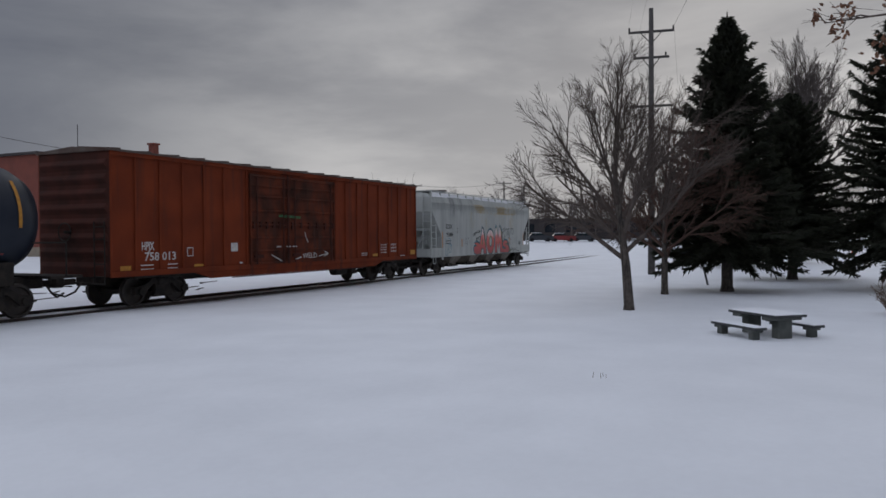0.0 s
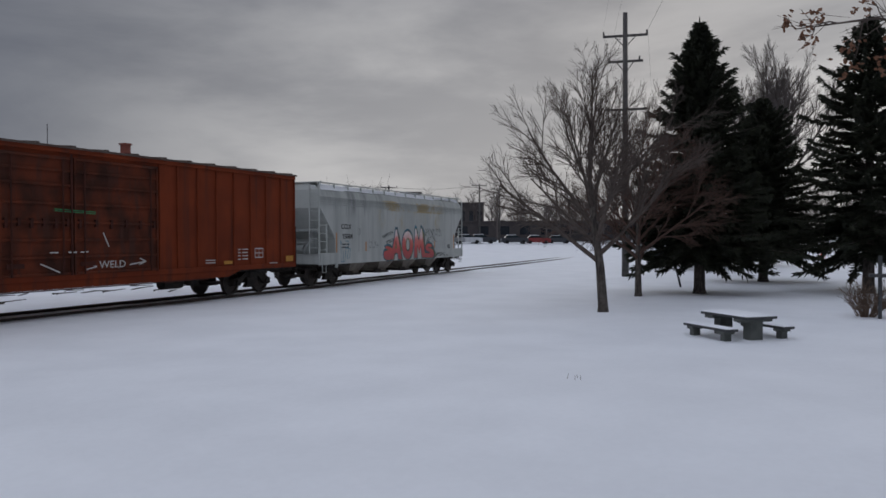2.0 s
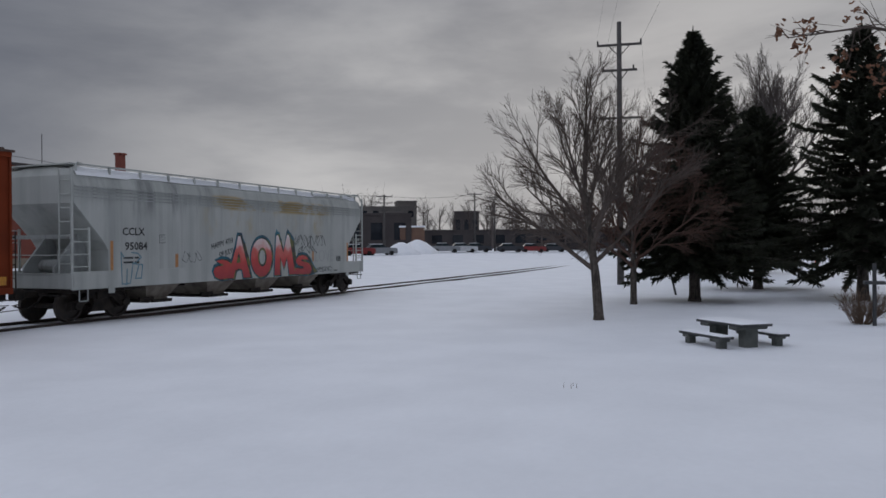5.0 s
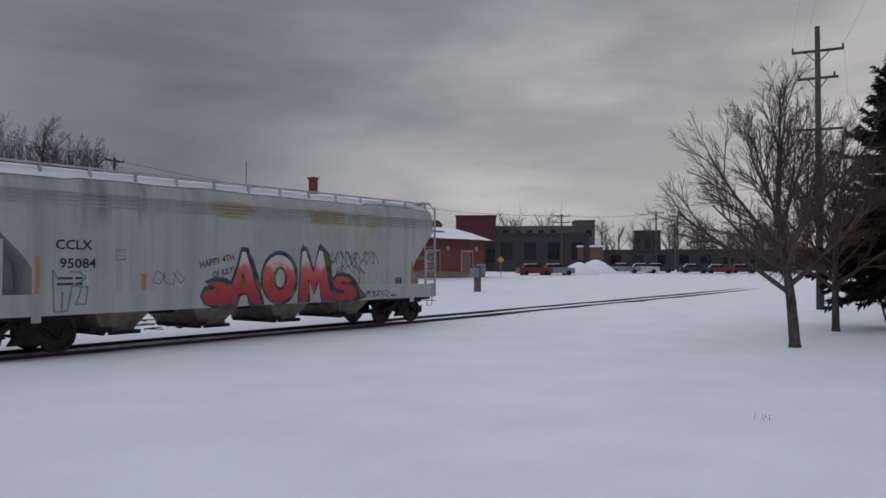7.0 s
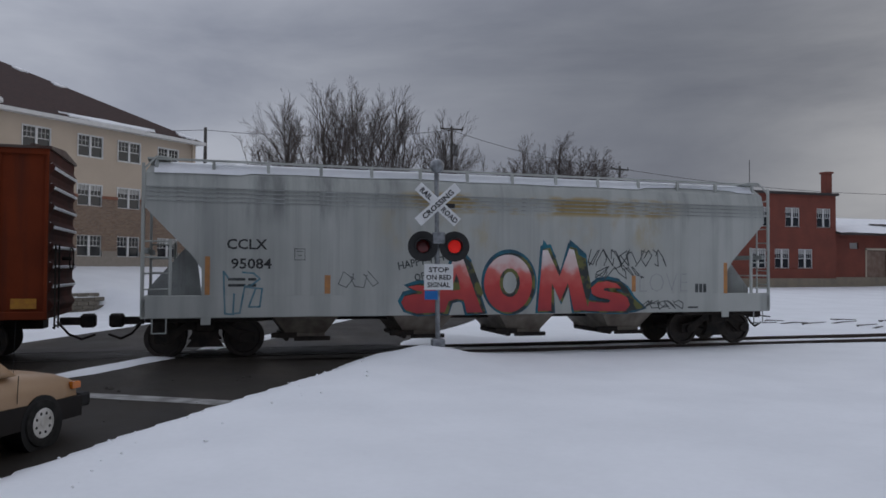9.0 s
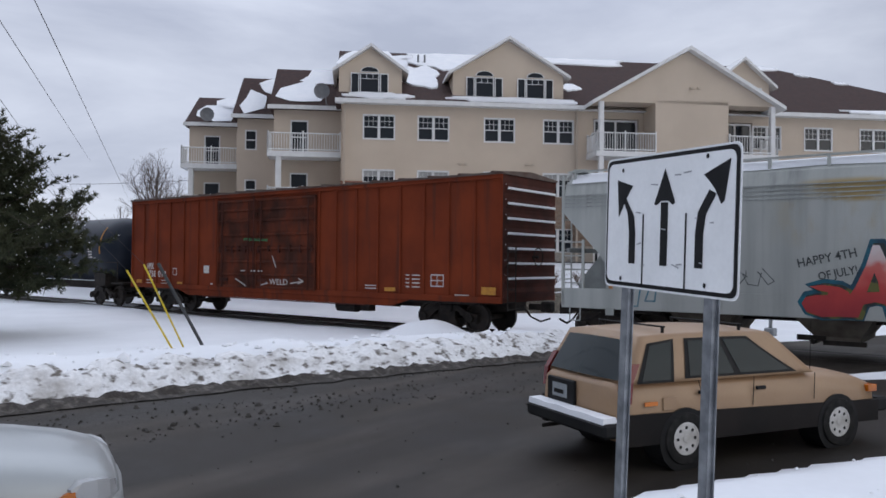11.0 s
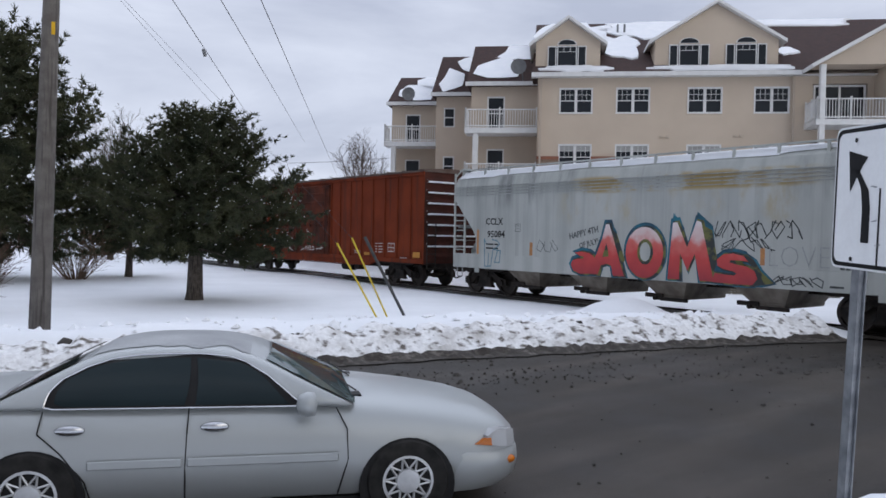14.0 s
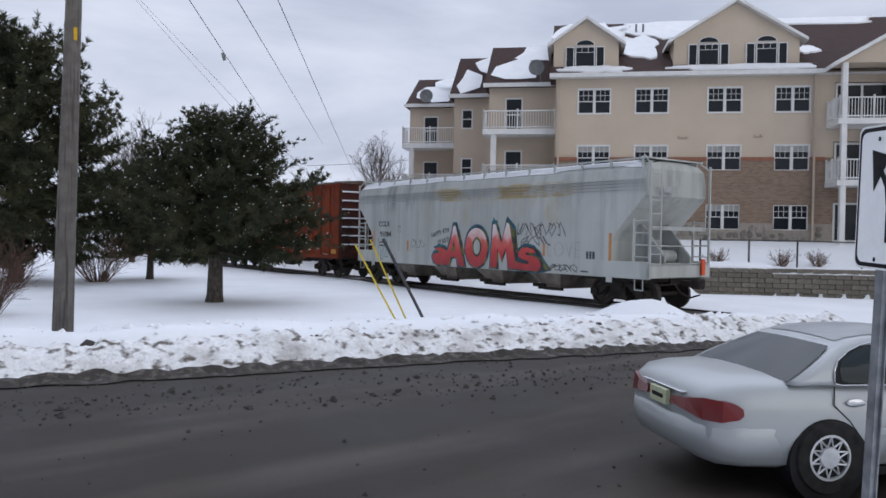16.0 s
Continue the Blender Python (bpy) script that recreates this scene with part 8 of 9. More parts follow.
        for x in (-0.03, -1.09):
            bm = bmesh.new()
            lathe(bm, [(0.005, -0.012), (0.04, -0.006), (0.045, 0.004), (0.005, 0.016)], 14)
            h_ = part("door_handle", bm, CHROME, car, "oval door handle", True, pose(x - 0.04, sg * 0.918, 0.85) @ Matrix.Diagonal((2.4, 1, 0.9, 1)))
        bar(car, "rub_strip", CAR_SILVER, (-0.27, min(ys, ys + sg * 0.02), 0.545), (0.90, max(ys, ys + sg * 0.02), 0.615), 0.008)
        bar(car, "rub_strip", CAR_SILVER, (-1.0, min(ys, ys + sg * 0.018), 0.545), (-0.31, max(ys, ys + sg * 0.018), 0.615), 0.008)
        # lamps
        bm = bmesh.new()
        loft(bm, [[(x, sg * y, z0), (x - 0.01, sg * (y - 0.012), z1), (x - 0.06, sg * (y - 0.10), z1), (x - 0.06, sg * (y - 0.10), z0)] for x, y, z0, z1 in ((2.17, 0.897, 0.625, 0.69), (2.25, 0.882, 0.595, 0.735), (2.35, 0.840, 0.580, 0.735), (2.44, 0.758, 0.575, 0.71), (2.485, 0.64, 0.575, 0.675), (2.505, 0.50, 0.59, 0.64))])
        part("headlamp", bm, CLEAR_LENS, car, "clear headlamp")
        bm = bmesh.new()
        prism(bm, [(2.05, 0.625), (2.12, 0.665), (2.19, 0.675), (2.20, 0.61)], "y", *sorted((sg * 0.66, sg * 0.905)))
        part("turn_lamp", bm, AMBER_LENS, car, "amber turn lamp")
        bm = bmesh.new()
        lathe(bm, [(0.005, -0.01), (0.045, -0.004), (0.05, 0.01), (0.005, 0.02)], 12)
        part("fog_lamp", bm, AMBER_LENS, car, "amber marker lamp", True, pose(2.37, sg * 0.80, 0.46) @ Matrix.Diagonal((1.4, 1.6, 0.8, 1)))
        bm = bmesh.new()
        loft(bm, [[(-2.26, sg * 0.912, 0.75), (-2.265, sg * 0.906, 0.81), (-2.28, sg * 0.84, 0.81), (-2.28, sg * 0.84, 0.75)], [(-2.30, sg * 0.906, 0.715), (-2.31, sg * 0.892, 0.845), (-2.34, sg * 0.80, 0.84), (-2.34, sg * 0.80, 0.72)], [(-2.45, sg * 0.868, 0.685), (-2.43, sg * 0.848, 0.875), (-2.36, sg * 0.76, 0.88), (-2.36, sg * 0.76, 0.69)], [(-2.565, sg * 0.72, 0.685), (-2.55, sg * 0.70, 0.885), (-2.45, sg * 0.66, 0.87), (-2.47, sg * 0.66, 0.69)], [(-2.615, sg * 0.50, 0.725), (-2.60, sg * 0.50, 0.845), (-2.5, sg * 0.5, 0.83), (-2.5, sg * 0.5, 0.73)], [(-2.632, sg * 0.24, 0.745), (-2.62, sg * 0.24, 0.815), (-2.5, sg * 0.24, 0.81), (-2.5, sg * 0.24, 0.75)]])
        part("tail_lamp", bm, RED_LENS, car, "wrap-around red tail lamp")
        for x in (1.43, -1.37):
            arch(car, x / 0.97, 0.925, 0.335, sg)
            road_wheel(car, x, sg * 0.85, 0.335, 0.21, "lace", sedan_far)
    bm = bmesh.new()
    arc = [(-1.84, 0.900), (-2.04, 0.922), (-2.30, 0.902), (-2.46, 0.84), (-2.57, 0.68), (-2.625, 0.40), (-2.64, 0.0)]
    arc = [(x, -y) for x, y in arc] + [(x, y) for x, y in arc[-2::-1]]
    loft(bm, [[(x + 0.10, y * 0.9, 0.30), (x + 0.02, y * 0.985, 0.36), (x, y, 0.50), (x + 0.01, y, 0.62), (x + 0.07, y * 0.95, 0.655)] for x, y in arc], closed=False, caps=False)
    part("rear_bumper", bm, CAR_SILVER, car, "silver wrap-around rear bumper", smooth=True)
    bm = bmesh.new()
    arc = [(1.86, 0.885), (2.02, 0.918), (2.22, 0.885), (2.40, 0.80), (2.50, 0.66), (2.56, 0.36), (2.575, 0.0)]
    arc = [(x, -y) for x, y in arc] + [(x, y) for x, y in arc[-2::-1]]
    loft(bm, [[(x - 0.14, y * 0.9, 0.20), (x - 0.03, y * 0.98, 0.30), (x, y, 0.44), (x - 0.01, y, 0.54), (x - 0.08, y * 0.95, 0.58)] for x, y in arc], closed=False, caps=False)
    part("front_bumper", bm, CAR_SILVER, car, "silver wrap-around front bumper", smooth=True)
    bar(car, "trim_panel", CHROME, (-2.600, -0.40, 0.865), (-2.50, 0.40, 0.882), 0.006)
    bar(car, "licence_plate", PLATE, (-2.638, -0.16, 0.70), (-2.58, 0.16, 0.85), 0.004, "green and white licence plate with plain bars")
    bar(car, "plate_text", CAR_BLACK, (-2.643, -0.11, 0.755), (-2.639, 0.11, 0.795), 0.0)
    bar(car, "sill", CAR_BLACK, (-1.0, -0.86, 0.14), (1.1, 0.86, 0.22), 0.01)
    bar(car, "cowl", CAR_BLACK, (0.98, -0.56, 0.955), (1.12, 0.56, 1.004), 0.008)
    for y in (-0.45, 0.25):
        bm = bmesh.new()
        pipe(bm, [(1.08, y, 1.02), (0.98, y + 0.25, 1.05), (0.90, y + 0.45, 1.085)], 0.008, 4)
        part("wiper", bm, CAR_BLACK, car)
    bm = bmesh.new()
    rows = []
    for i in range(19):
        s = 0.05 + 0.92 * i / 18
        a, b = (0.86 + 0.30 * noise.noise((s * 7, q, 0)) - 0.10 * abs(2 * s - 1) ** 4 for q in (1.0, 6.0))
        rows.append([bm.verts.new(cab.roof(s, -a + (a + b) * k / 12, 0.006)) for k in range(13)])
    for r, q in zip(rows, rows[1:]):
        for k in range(12):
            bm.faces.new((r[k], r[k + 1], q[k + 1], q[k]))
    outward(bm, Vector((0, 0, 1)))
    part("thaw_patch", bm, surface("wet_grey_film", (0.22, 0.23, 0.24), (0.32, 0.33, 0.34), rough=0.5, scale=2.0), car, "grey film of slush on the roof")
    # the low body of this kind of car
    low = Matrix.Diagonal((0.97, 1, 0.957, 1))
    for ob in car.children:
        if not ob.name.startswith("wheel") or ob.name.startswith("wheel_well"):
            if ob.matrix_basis.translation.length > 1e-6:
                ob.matrix_basis.translation.z *= 0.957
                ob.matrix_basis.translation.x *= 0.97
            else:
                ob.data.transform(low)
    return car


SEDAN_T = [0.0, 11.5, 12.3, 12.5, 13.0, 13.5, 14.0, 14.5, 15.0, 15.5, 16.0]
SEDAN_D = [-2.72, -2.70, -2.62, -2.56, -2.32, -1.90, -1.12, 0.0, 1.46, 3.25, 5.30]
SEDAN_DIR = radians(63.2)


def sedan_far(t):
    return float(np.interp(t, SEDAN_T, SEDAN_D))


def sedan_pose(t):
    d = sedan_far(t)
    c, s = math.cos(SEDAN_DIR), math.sin(SEDAN_DIR)
    # near front wheel at (-4.55, 4.73) when d is 0
    p = Vector((-4.55, 4.73, 0)) + Vector((c, s, 0)) * (d - 1.50) + Vector((-s, c, 0)) * 0.86
    return pose(p.x, p.y, float(road_z(p.y)) + 0.045, 0, 0, math.degrees(SEDAN_DIR))


WAGON_T = [0.0, 10.6, 11.4, 12.0, 12.3, 12.5, 12.7, 13.2, 14.0, 15.0, 16.0]
WAGON_D = [0.0, 0.02, 0.20, 0.62, 0.93, 1.20, 1.52, 2.5, 4.8, 8.5, 13.0]
WAGON_DIR = radians(61.5)


def wagon_far(t):
    return float(np.interp(t, WAGON_T, WAGON_D))


def wagon_pose(t):
    d = wagon_far(t)
    c, s = math.cos(WAGON_DIR), math.sin(WAGON_DIR)
    p = Vector((-3.15, 8.48, 0)) + Vector((c, s, 0)) * (d + 1.215) + Vector((-s, c, 0)) * 0.70
    return pose(p.x, p.y, float(road_z(p.y)) + 0.045, 0, 0, math.degrees(WAGON_DIR))


def tan_wagon():
    car = thing("tan_station_wagon", wagon_pose(0), "old tan and brown station wagon, snow on its bumper", "car")
    st = [(2.00, 0.62, 0.36, 0.46, 0.62, 0.64, 0.01), (1.94, 0.74, 0.28, 0.46, 0.70, 0.74, 0.02), (1.6, 0.79, 0.24, 0.50, 0.78, 0.84, 0.03), (1.0, 0.80, 0.23, 0.52, 0.82, 0.90, 0.03), (0.75, 0.80, 0.23, 0.52, 0.84, 0.92, 0.02),
          (0.0, 0.80, 0.23, 0.53, 0.85, 0.92, 0.0), (-1.2, 0.80, 0.23, 0.54, 0.86, 0.93, 0.0), (-1.9, 0.795, 0.26, 0.54, 0.86, 0.93, 0.0), (-2.05, 0.77, 0.30, 0.54, 0.85, 0.92, 0.0), (-2.09, 0.70, 0.36, 0.54, 0.80, 0.86, 0.0)]
    bm = bmesh.new()
    loft(bm, body_rings(st))
    part("body", bm, CAR_TAN, car, "tan painted body", smooth=True)
    cab = Cabin(0.82, 0.18, -1.74, -2.02, 0.92, 1.44, 0.775, 0.675, 0.92)
    bm = bmesh.new()
    cab.solid(bm)
    part("roof", bm, CAR_TAN, car, "tan roof and pillars", smooth=True)
    part("windscreen", end_panel(cab, True, 0.9, 0.04, 0.92, 0.010), CAR_GLASS, car, "windscreen", smooth=True)
    part("rear_window", end_panel(cab, False, 0.86, 0.05, 0.86, 0.010), CAR_GLASS, car, "sloping dark rear window", smooth=True)
    panes = ([(0.12, 0.10), (0.41, 0.10), (0.415, 0.84), (0.24, 0.84)], [(0.445, 0.10), (0.685, 0.10), (0.67, 0.84), (0.45, 0.84)], [(0.785, 0.05), (0.925, 0.05), (0.925, 0.82), (0.785, 0.84)])
    for sg in (-1, 1):
        for P in ([(0.09, 0.05), (0.71, 0.05), (0.69, 0.90), (0.22, 0.90)], [(0.765, 0.0), (0.945, 0.0), (0.945, 0.88), (0.765, 0.90)]):
            part("window_trim", side_panel(cab, P, sg, 0.008), CAR_BLACK, car)
        for P in panes:
            part("side_window", side_panel(cab, P, sg, 0.014), CAR_GLASS, car, "dark side window")
        ys = sorted((sg * 0.80, sg * 0.815))
        bm = bmesh.new()
        prism(bm, [(-2.06, 0.26), (1.95, 0.26), (1.95, 0.52), (1.65, 0.53), (0.75, 0.55), (-1.7, 0.60), (-2.06, 0.60)], "y", sg * 0.72 if sg > 0 else -0.812, 0.812 if sg > 0 else -0.72)
        part("lower_panel", bm, CAR_BROWN, car, "dark brown lower side panel")
        bm = bmesh.new()
        for pts in ([(-0.18, 0.80, 0.92), (-0.20, 0.806, 0.60)], [(0.82, 0.80, 0.92), (0.80, 0.806, 0.60)], [(-1.02, 0.80, 0.92), (-0.92, 0.806, 0.62)]):
            pipe(bm, [(x, sg * y, z) for x, y, z in pts], 0.005, 4)
        part("seam", bm, CAR_BLACK, car)
        for x in (-0.08, -0.95):
            bar(car, "door_handle", CAR_BLACK, (x - 0.07, *sorted((sg * 0.79, sg * 0.825))[:1], 0.77), (x + 0.07, sorted((sg * 0.79, sg * 0.825))[1], 0.81), 0.006)
        bar(car, "marker_lamp", AMBER_LENS, (-1.78, ys[0], 0.68), (-1.60, ys[1], 0.725), 0.004, "amber side marker")
        bar(car, "fuel_flap", CAR_TAN, (-1.52, *sorted((sg * 0.79, sg * 0.808))[:1], 0.62), (-1.34, sorted((sg * 0.79, sg * 0.808))[1], 0.76), 0.004)
        bar(car, "turn_lamp", AMBER_LENS, (1.80, *sorted((sg * 0.66, sg * 0.79))[:1], 0.62), (1.955, sorted((sg * 0.66, sg * 0.79))[1], 0.71), 0.006, "amber corner lamp")
        bm = bmesh.new()
        a, b = Vector(cab.end(False, sg * 1.0, 0.02)), Vector(cab.end(False, sg * 1.0, 0.42))
        loft(bm, [[tuple(p + Vector((dx, dy, 0))) for dx, dy in ((-0.03, -0.07 * sg), (-0.03, 0.012 * sg), (0.10, 0.02 * sg), (0.10, -0.07 * sg))] for p in (a - Vector((0.02, 0, 0.22)), a, b)])
        part("tail_lamp", bm, RED_LENS, car, "tall red and amber tail lamp")
        for x in (1.215, -1.215):
            arch(car, x, 0.81, 0.30, sg)
            road_wheel(car, x, sg * 0.745, 0.295, 0.18, "steel", wagon_far)
    bar(car, "rear_bumper", CAR_BLACK, (-2.30, -0.80, 0.36), (-2.02, 0.80, 0.52), 0.03, "black rear bumper")
    bar(car, "front_bumper", CAR_BLACK, (1.94, -0.80, 0.36), (2.16, 0.80, 0.54), 0.03, "black front bumper")
    bm = bmesh.new()
    rings = [[(-2.29, y, 0.51), (-2.28, y, 0.575 + 0.015 * noise.noise((y * 4, 0, 0))), (-2.12, y, 0.58), (-2.10, y, 0.51)] for y in np.linspace(-0.76, 0.76, 24)]
    loft(bm, rings)
    part("bumper_snow", bm, SNOW_ROOF, car, "snow lying on the rear bumper")
    bar(car, "tail_panel", CAR_BLACK, (-2.135, 0.02, 0.58), (-2.085, 0.58, 0.86), 0.012, "black number plate recess")
    bar(car, "licence_plate", PLATE_GREY, (-2.145, 0.14, 0.64), (-2.137, 0.45, 0.80), 0.003, "number plate with plain bars")
    bar(car, "plate_text", CAR_BROWN, (-2.150, 0.21, 0.68), (-2.146, 0.41, 0.73), 0.0)
    bm = bmesh.new()
    cyl(bm, (-2.28, 0.45, 0.28), (-1.9, 0.42, 0.30), 0.025, n=8)
    part("exhaust_pipe", bm, UNDER, car)
    bm = bmesh.new()
    for x in (-0.2, -1.35):
        for y in (-0.58, 0.58):
            cyl(bm, (x, y, 1.43), (x, y, 1.51), 0.02, n=6)
        pipe(bm, [(x, -0.62, 1.515), (x, 0.62, 1.515)], 0.012)
    part("roof_rack", bm, CAR_BLACK, car, "black roof rack bars")
    bm = bmesh.new()
    cyl(bm, (0.85, -0.70, 0.92), (0.85, -0.72, 1.55), 0.005, 0.003, n=4)
    part("antenna", bm, CAR_BLACK, car)
    return car


CAR_SEDAN, CAR_WAGON = silver_sedan(), tan_wagon()


# ---- signs, poles, furniture ----
def lane_sign():
    """A lane control sign on two channel posts."""
    TL, BL, TR, BR = Vector((-2.12, 4.48, 2.765)), Vector((-2.12, 4.50, 1.98)), Vector((-1.115, 3.84, 2.715)), Vector((-1.125, 3.86, 1.935))
    ux = (TR - TL + BR - BL).normalized()
    uz = Vector((0, 0, 1)) - ux * ux.z
    uz.normalize()
    uy = uz.cross(ux)
    c = (TL + BL + TR + BR) / 4
    M = Matrix.Translation(c) @ Matrix((ux, uy, uz)).transposed().to_4x4()
    w, h_ = (TR - TL).length / 2, (TL - BL).length / 2
    s = thing("lane_sign", M, "white three-lane arrow sign on two steel posts, scuffed", "road sign")
    def plate(grow, y, m_, name, r=0.045):
        W, H = w + grow, h_ + grow
        P = []
        for cx, cz, a0 in ((W - r, H - r, 0), (-W + r, H - r, 90), (-W + r, -H + r, 180), (W - r, -H + r, 270)):
            P += [(cx + r * math.cos(radians(a0 + 22.5 * k)), cz + r * math.sin(radians(a0 + 22.5 * k))) for k in range(5)]
        bm = bmesh.new()
        prism(bm, P, "y", y - 0.002, y + 0.002)
        return part(name, bm, m_, s)
    plate(0.0, 0.0, SIGN_WHITE, "panel")
    plate(-0.012, -0.004, SIGN_BLACK, "border")
    plate(-0.035, -0.008, SIGN_WHITE, "face")
    def flat_(pts, name, m_=None, y=-0.012):
        bm = bmesh.new()
        f = bm.faces.new([bm.verts.new((x * w, y, z * h_)) for x, z in pts])
        f.normal_update()
        bmesh.ops.triangulate(bm, faces=[f])
        return part(name, bm, m_ or SIGN_BLACK, s)
    bend = lambda x0, sg: [(x0 - 0.055, -0.62), (x0 + 0.055, -0.62), (x0 + 0.055, -0.15), (x0 + 0.055 + sg * 0.03, 0.10), (x0 + 0.05 + sg * 0.16, 0.36), (x0 - 0.04 + sg * 0.16, 0.42), (x0 - 0.055 + sg * 0.03, 0.13), (x0 - 0.055, -0.15)]
    flat_(bend(-0.50, -1), "arrow")
    flat_([(-0.78, 0.66), (-0.50, 0.55), (-0.56, 0.46), (-0.64, 0.30), (-0.74, 0.08)], "arrow")
    flat_([(-0.045, -0.62), (0.065, -0.62), (0.065, 0.28), (-0.045, 0.28)], "arrow")
    flat_([(-0.15, 0.26), (-0.11, 0.24), (-0.045, 0.30), (0.065, 0.30), (0.13, 0.24), (0.17, 0.27), (0.01, 0.76)], "arrow")
    flat_(bend(0.51, 1), "arrow")
    flat_([(0.89, 0.80), (0.55, 0.62), (0.62, 0.54), (0.71, 0.40), (0.78, 0.22), (0.82, 0.26)], "arrow")
    for x in (-0.32, 0.325):
        flat_([(x - 0.012, -0.96), (x + 0.012, -0.96), (x + 0.012, 0.12), (x - 0.012, 0.12)], "lane_line")
    rnd = random.Random(3)
    for k in range(12):
        x, z, a = rnd.uniform(-0.8, 0.7), rnd.uniform(-0.7, 0.85), rnd.uniform(-0.5, 0.3)
        l = rnd.uniform(0.02, 0.12)
        flat_([(x, z), (x + l, z + l * a), (x + l, z + l * a + 0.022), (x, z + 0.016)], "scuff", surface("grey_scuff", (0.33, 0.34, 0.35), fine=0), -0.0135)
    for x, z in ((-0.68, 0.80), (0.60, 0.86), (-0.68, -0.86), (0.60, -0.84)):
        flat_([(x + 0.02 * math.cos(a), z + 0.035 * math.sin(a)) for a in (math.pi * k / 4 for k in range(8))], "bolt", SIGN_BLACK, -0.014)
    for x in (-0.62, 0.62):
        bm = bmesh.new()
        lean = 0.04 if x < 0 else 0.01
        for x0, x1, y0, y1 in ((-0.030, 0.030, 0.008, 0.014), (-0.034, -0.028, 0.008, 0.042), (0.028, 0.034, 0.008, 0.042), (-0.05, -0.034, 0.036, 0.042), (0.034, 0.05, 0.036, 0.042)):
            loft(bm, [[(x * w + a + lean * -1.0 * (0 if zz > 0 else 1.6), b, zz) for a, b in ((x0, y0), (x1, y0), (x1, y1), (x0, y1))] for zz in (h_ * 0.98, -2.9)])
        part("post", bm, GALV, s, "galvanised U-channel post")


lane_sign()


def crossing_signal(x, y, turn, label, sunk=0.1):
    z0 = float(ground_z(x, y)) - sunk
    s = thing("crossing_signal", pose(x, y, z0, 0, 0, turn), label, "rail signal", "crossing signals")
    b = 0.12
    bm = bmesh.new()
    box(bm, (-0.15, -0.15, 0), (0.15, 0.15, b + 0.22), 0.03)
    part("base", bm, GALV, s, "grey cast base")
    bm = bmesh.new()
    cyl(bm, (0, 0, b), (-0.05, 0, b + 4.05), 0.055, n=12)
    part("mast", bm, GALV, s, "grey steel mast")
    bm = bmesh.new()
    lathe(bm, [(0.02, -0.10), (0.13, -0.09), (0.17, 0.0), (0.15, 0.06), (0.02, 0.10)], 16)
    part("bell", bm, GALV, s, "grey warning bell", True, pose(-0.05, -0.05, b + 4.12))
    for a, words in ((-42, ("RAIL", "ROAD")), (42, ("CROSSING",))):
        bm = bmesh.new()
        box(bm, (-0.61, -0.006, -0.115), (0.61, 0.006, 0.115), 0.003)
        y_ = -0.085 if a < 0 else -0.10
        bl = part("crossbuck_blade", bm, SIGN_WHITE, s, "white crossbuck blade", m=pose(-0.03, y_, b + 3.25, 0, -a, 0))
        if len(words) == 2:
            for wd, x_ in ((words[0], -0.36), (words[1], 0.36)):
                lettering("word", wd, 0.17, SIGN_BLACK, bl, pose(x_, -0.010, -0.06), bold=0.004, squeeze=0.95)
        else:
            lettering("word", words[0], 0.17, SIGN_BLACK, bl, pose(0, -0.010, -0.06), bold=0.004, squeeze=1.12)
    bm = bmesh.new()
    pipe(bm, [(-0.42, -0.02, b + 2.42), (0.42, -0.02, b + 2.42)], 0.04)
    box(bm, (-0.14, -0.1, b + 2.36), (0.14, 0.06, b + 2.62), 0.02)
    part("lamp_arm", bm, GALV, s)
    for x_ in (-0.36, 0.36):
        bm = bmesh.new()
        cyl(bm, (x_, -0.06, b + 2.30), (x_, -0.075, b + 2.30), 0.345, n=28)
        lp = part("lamp_shield", bm, LAMP_BLACK, s, "round black lamp background")
        bm = bmesh.new()
        n = 16
        rings = []
        for yy in (-0.076, -0.30):
            rings.append([(x_ + 0.185 * math.cos(a), yy if yy > -0.1 else -0.076 - 0.24 * max(0.12, 0.5 + 0.5 * math.sin(a)), b + 2.30 + 0.185 * math.sin(a)) for a in (2 * math.pi * k / n for k in range(n))])
        rings += [[(px + (x_ - px) * 0.05, py, pz + (b + 2.30 - pz) * 0.05) for px, py, pz in r] for r in rings[::-1]]
        loft(bm, rings, caps=False)
        part("visor", bm, LAMP_BLACK, lp)
        bm = bmesh.new()
        lathe(bm, [(0.15, -0.078), (0.13, -0.095), (0.08, -0.11), (0.01, -0.115)], 20)
        for v in bm.verts:
            v.co += Vector((x_, 0, b + 2.30))
        part("lens", bm, LENS_LIT if x_ > 0 else LENS_DIM, lp, "red signal lens")
        bm = bmesh.new()
        cyl(bm, (x_, -0.06, b + 2.30), (x_, 0.16, b + 2.30), 0.13, 0.09, n=14)
        part("lamp_body", bm, LAMP_BLACK, lp)
    bm = bmesh.new()
    box(bm, (-0.33, -0.085, b + 1.32), (0.33, -0.075, b + 1.90), 0.004)
    pl = part("notice", bm, SIGN_WHITE, s, "white notice plate with black words")
    for wd, z, k in (("STOP", 1.74, 1.25), ("ON RED", 1.57, 1.0), ("SIGNAL", 1.40, 1.0)):
        lettering("word", wd, 0.155, SIGN_BLACK, pl, pose(0, -0.09, b + z - 0.02), bold=0.003, squeeze=k)
    bm = bmesh.new()
    box(bm, (-0.32, -0.085, b + 1.10), (-0.02, -0.075, b + 1.30), 0.003)
    part("blue_plate", bm, SIGN_BLUE, s, "small blue notice plate")
    bm = bmesh.new()
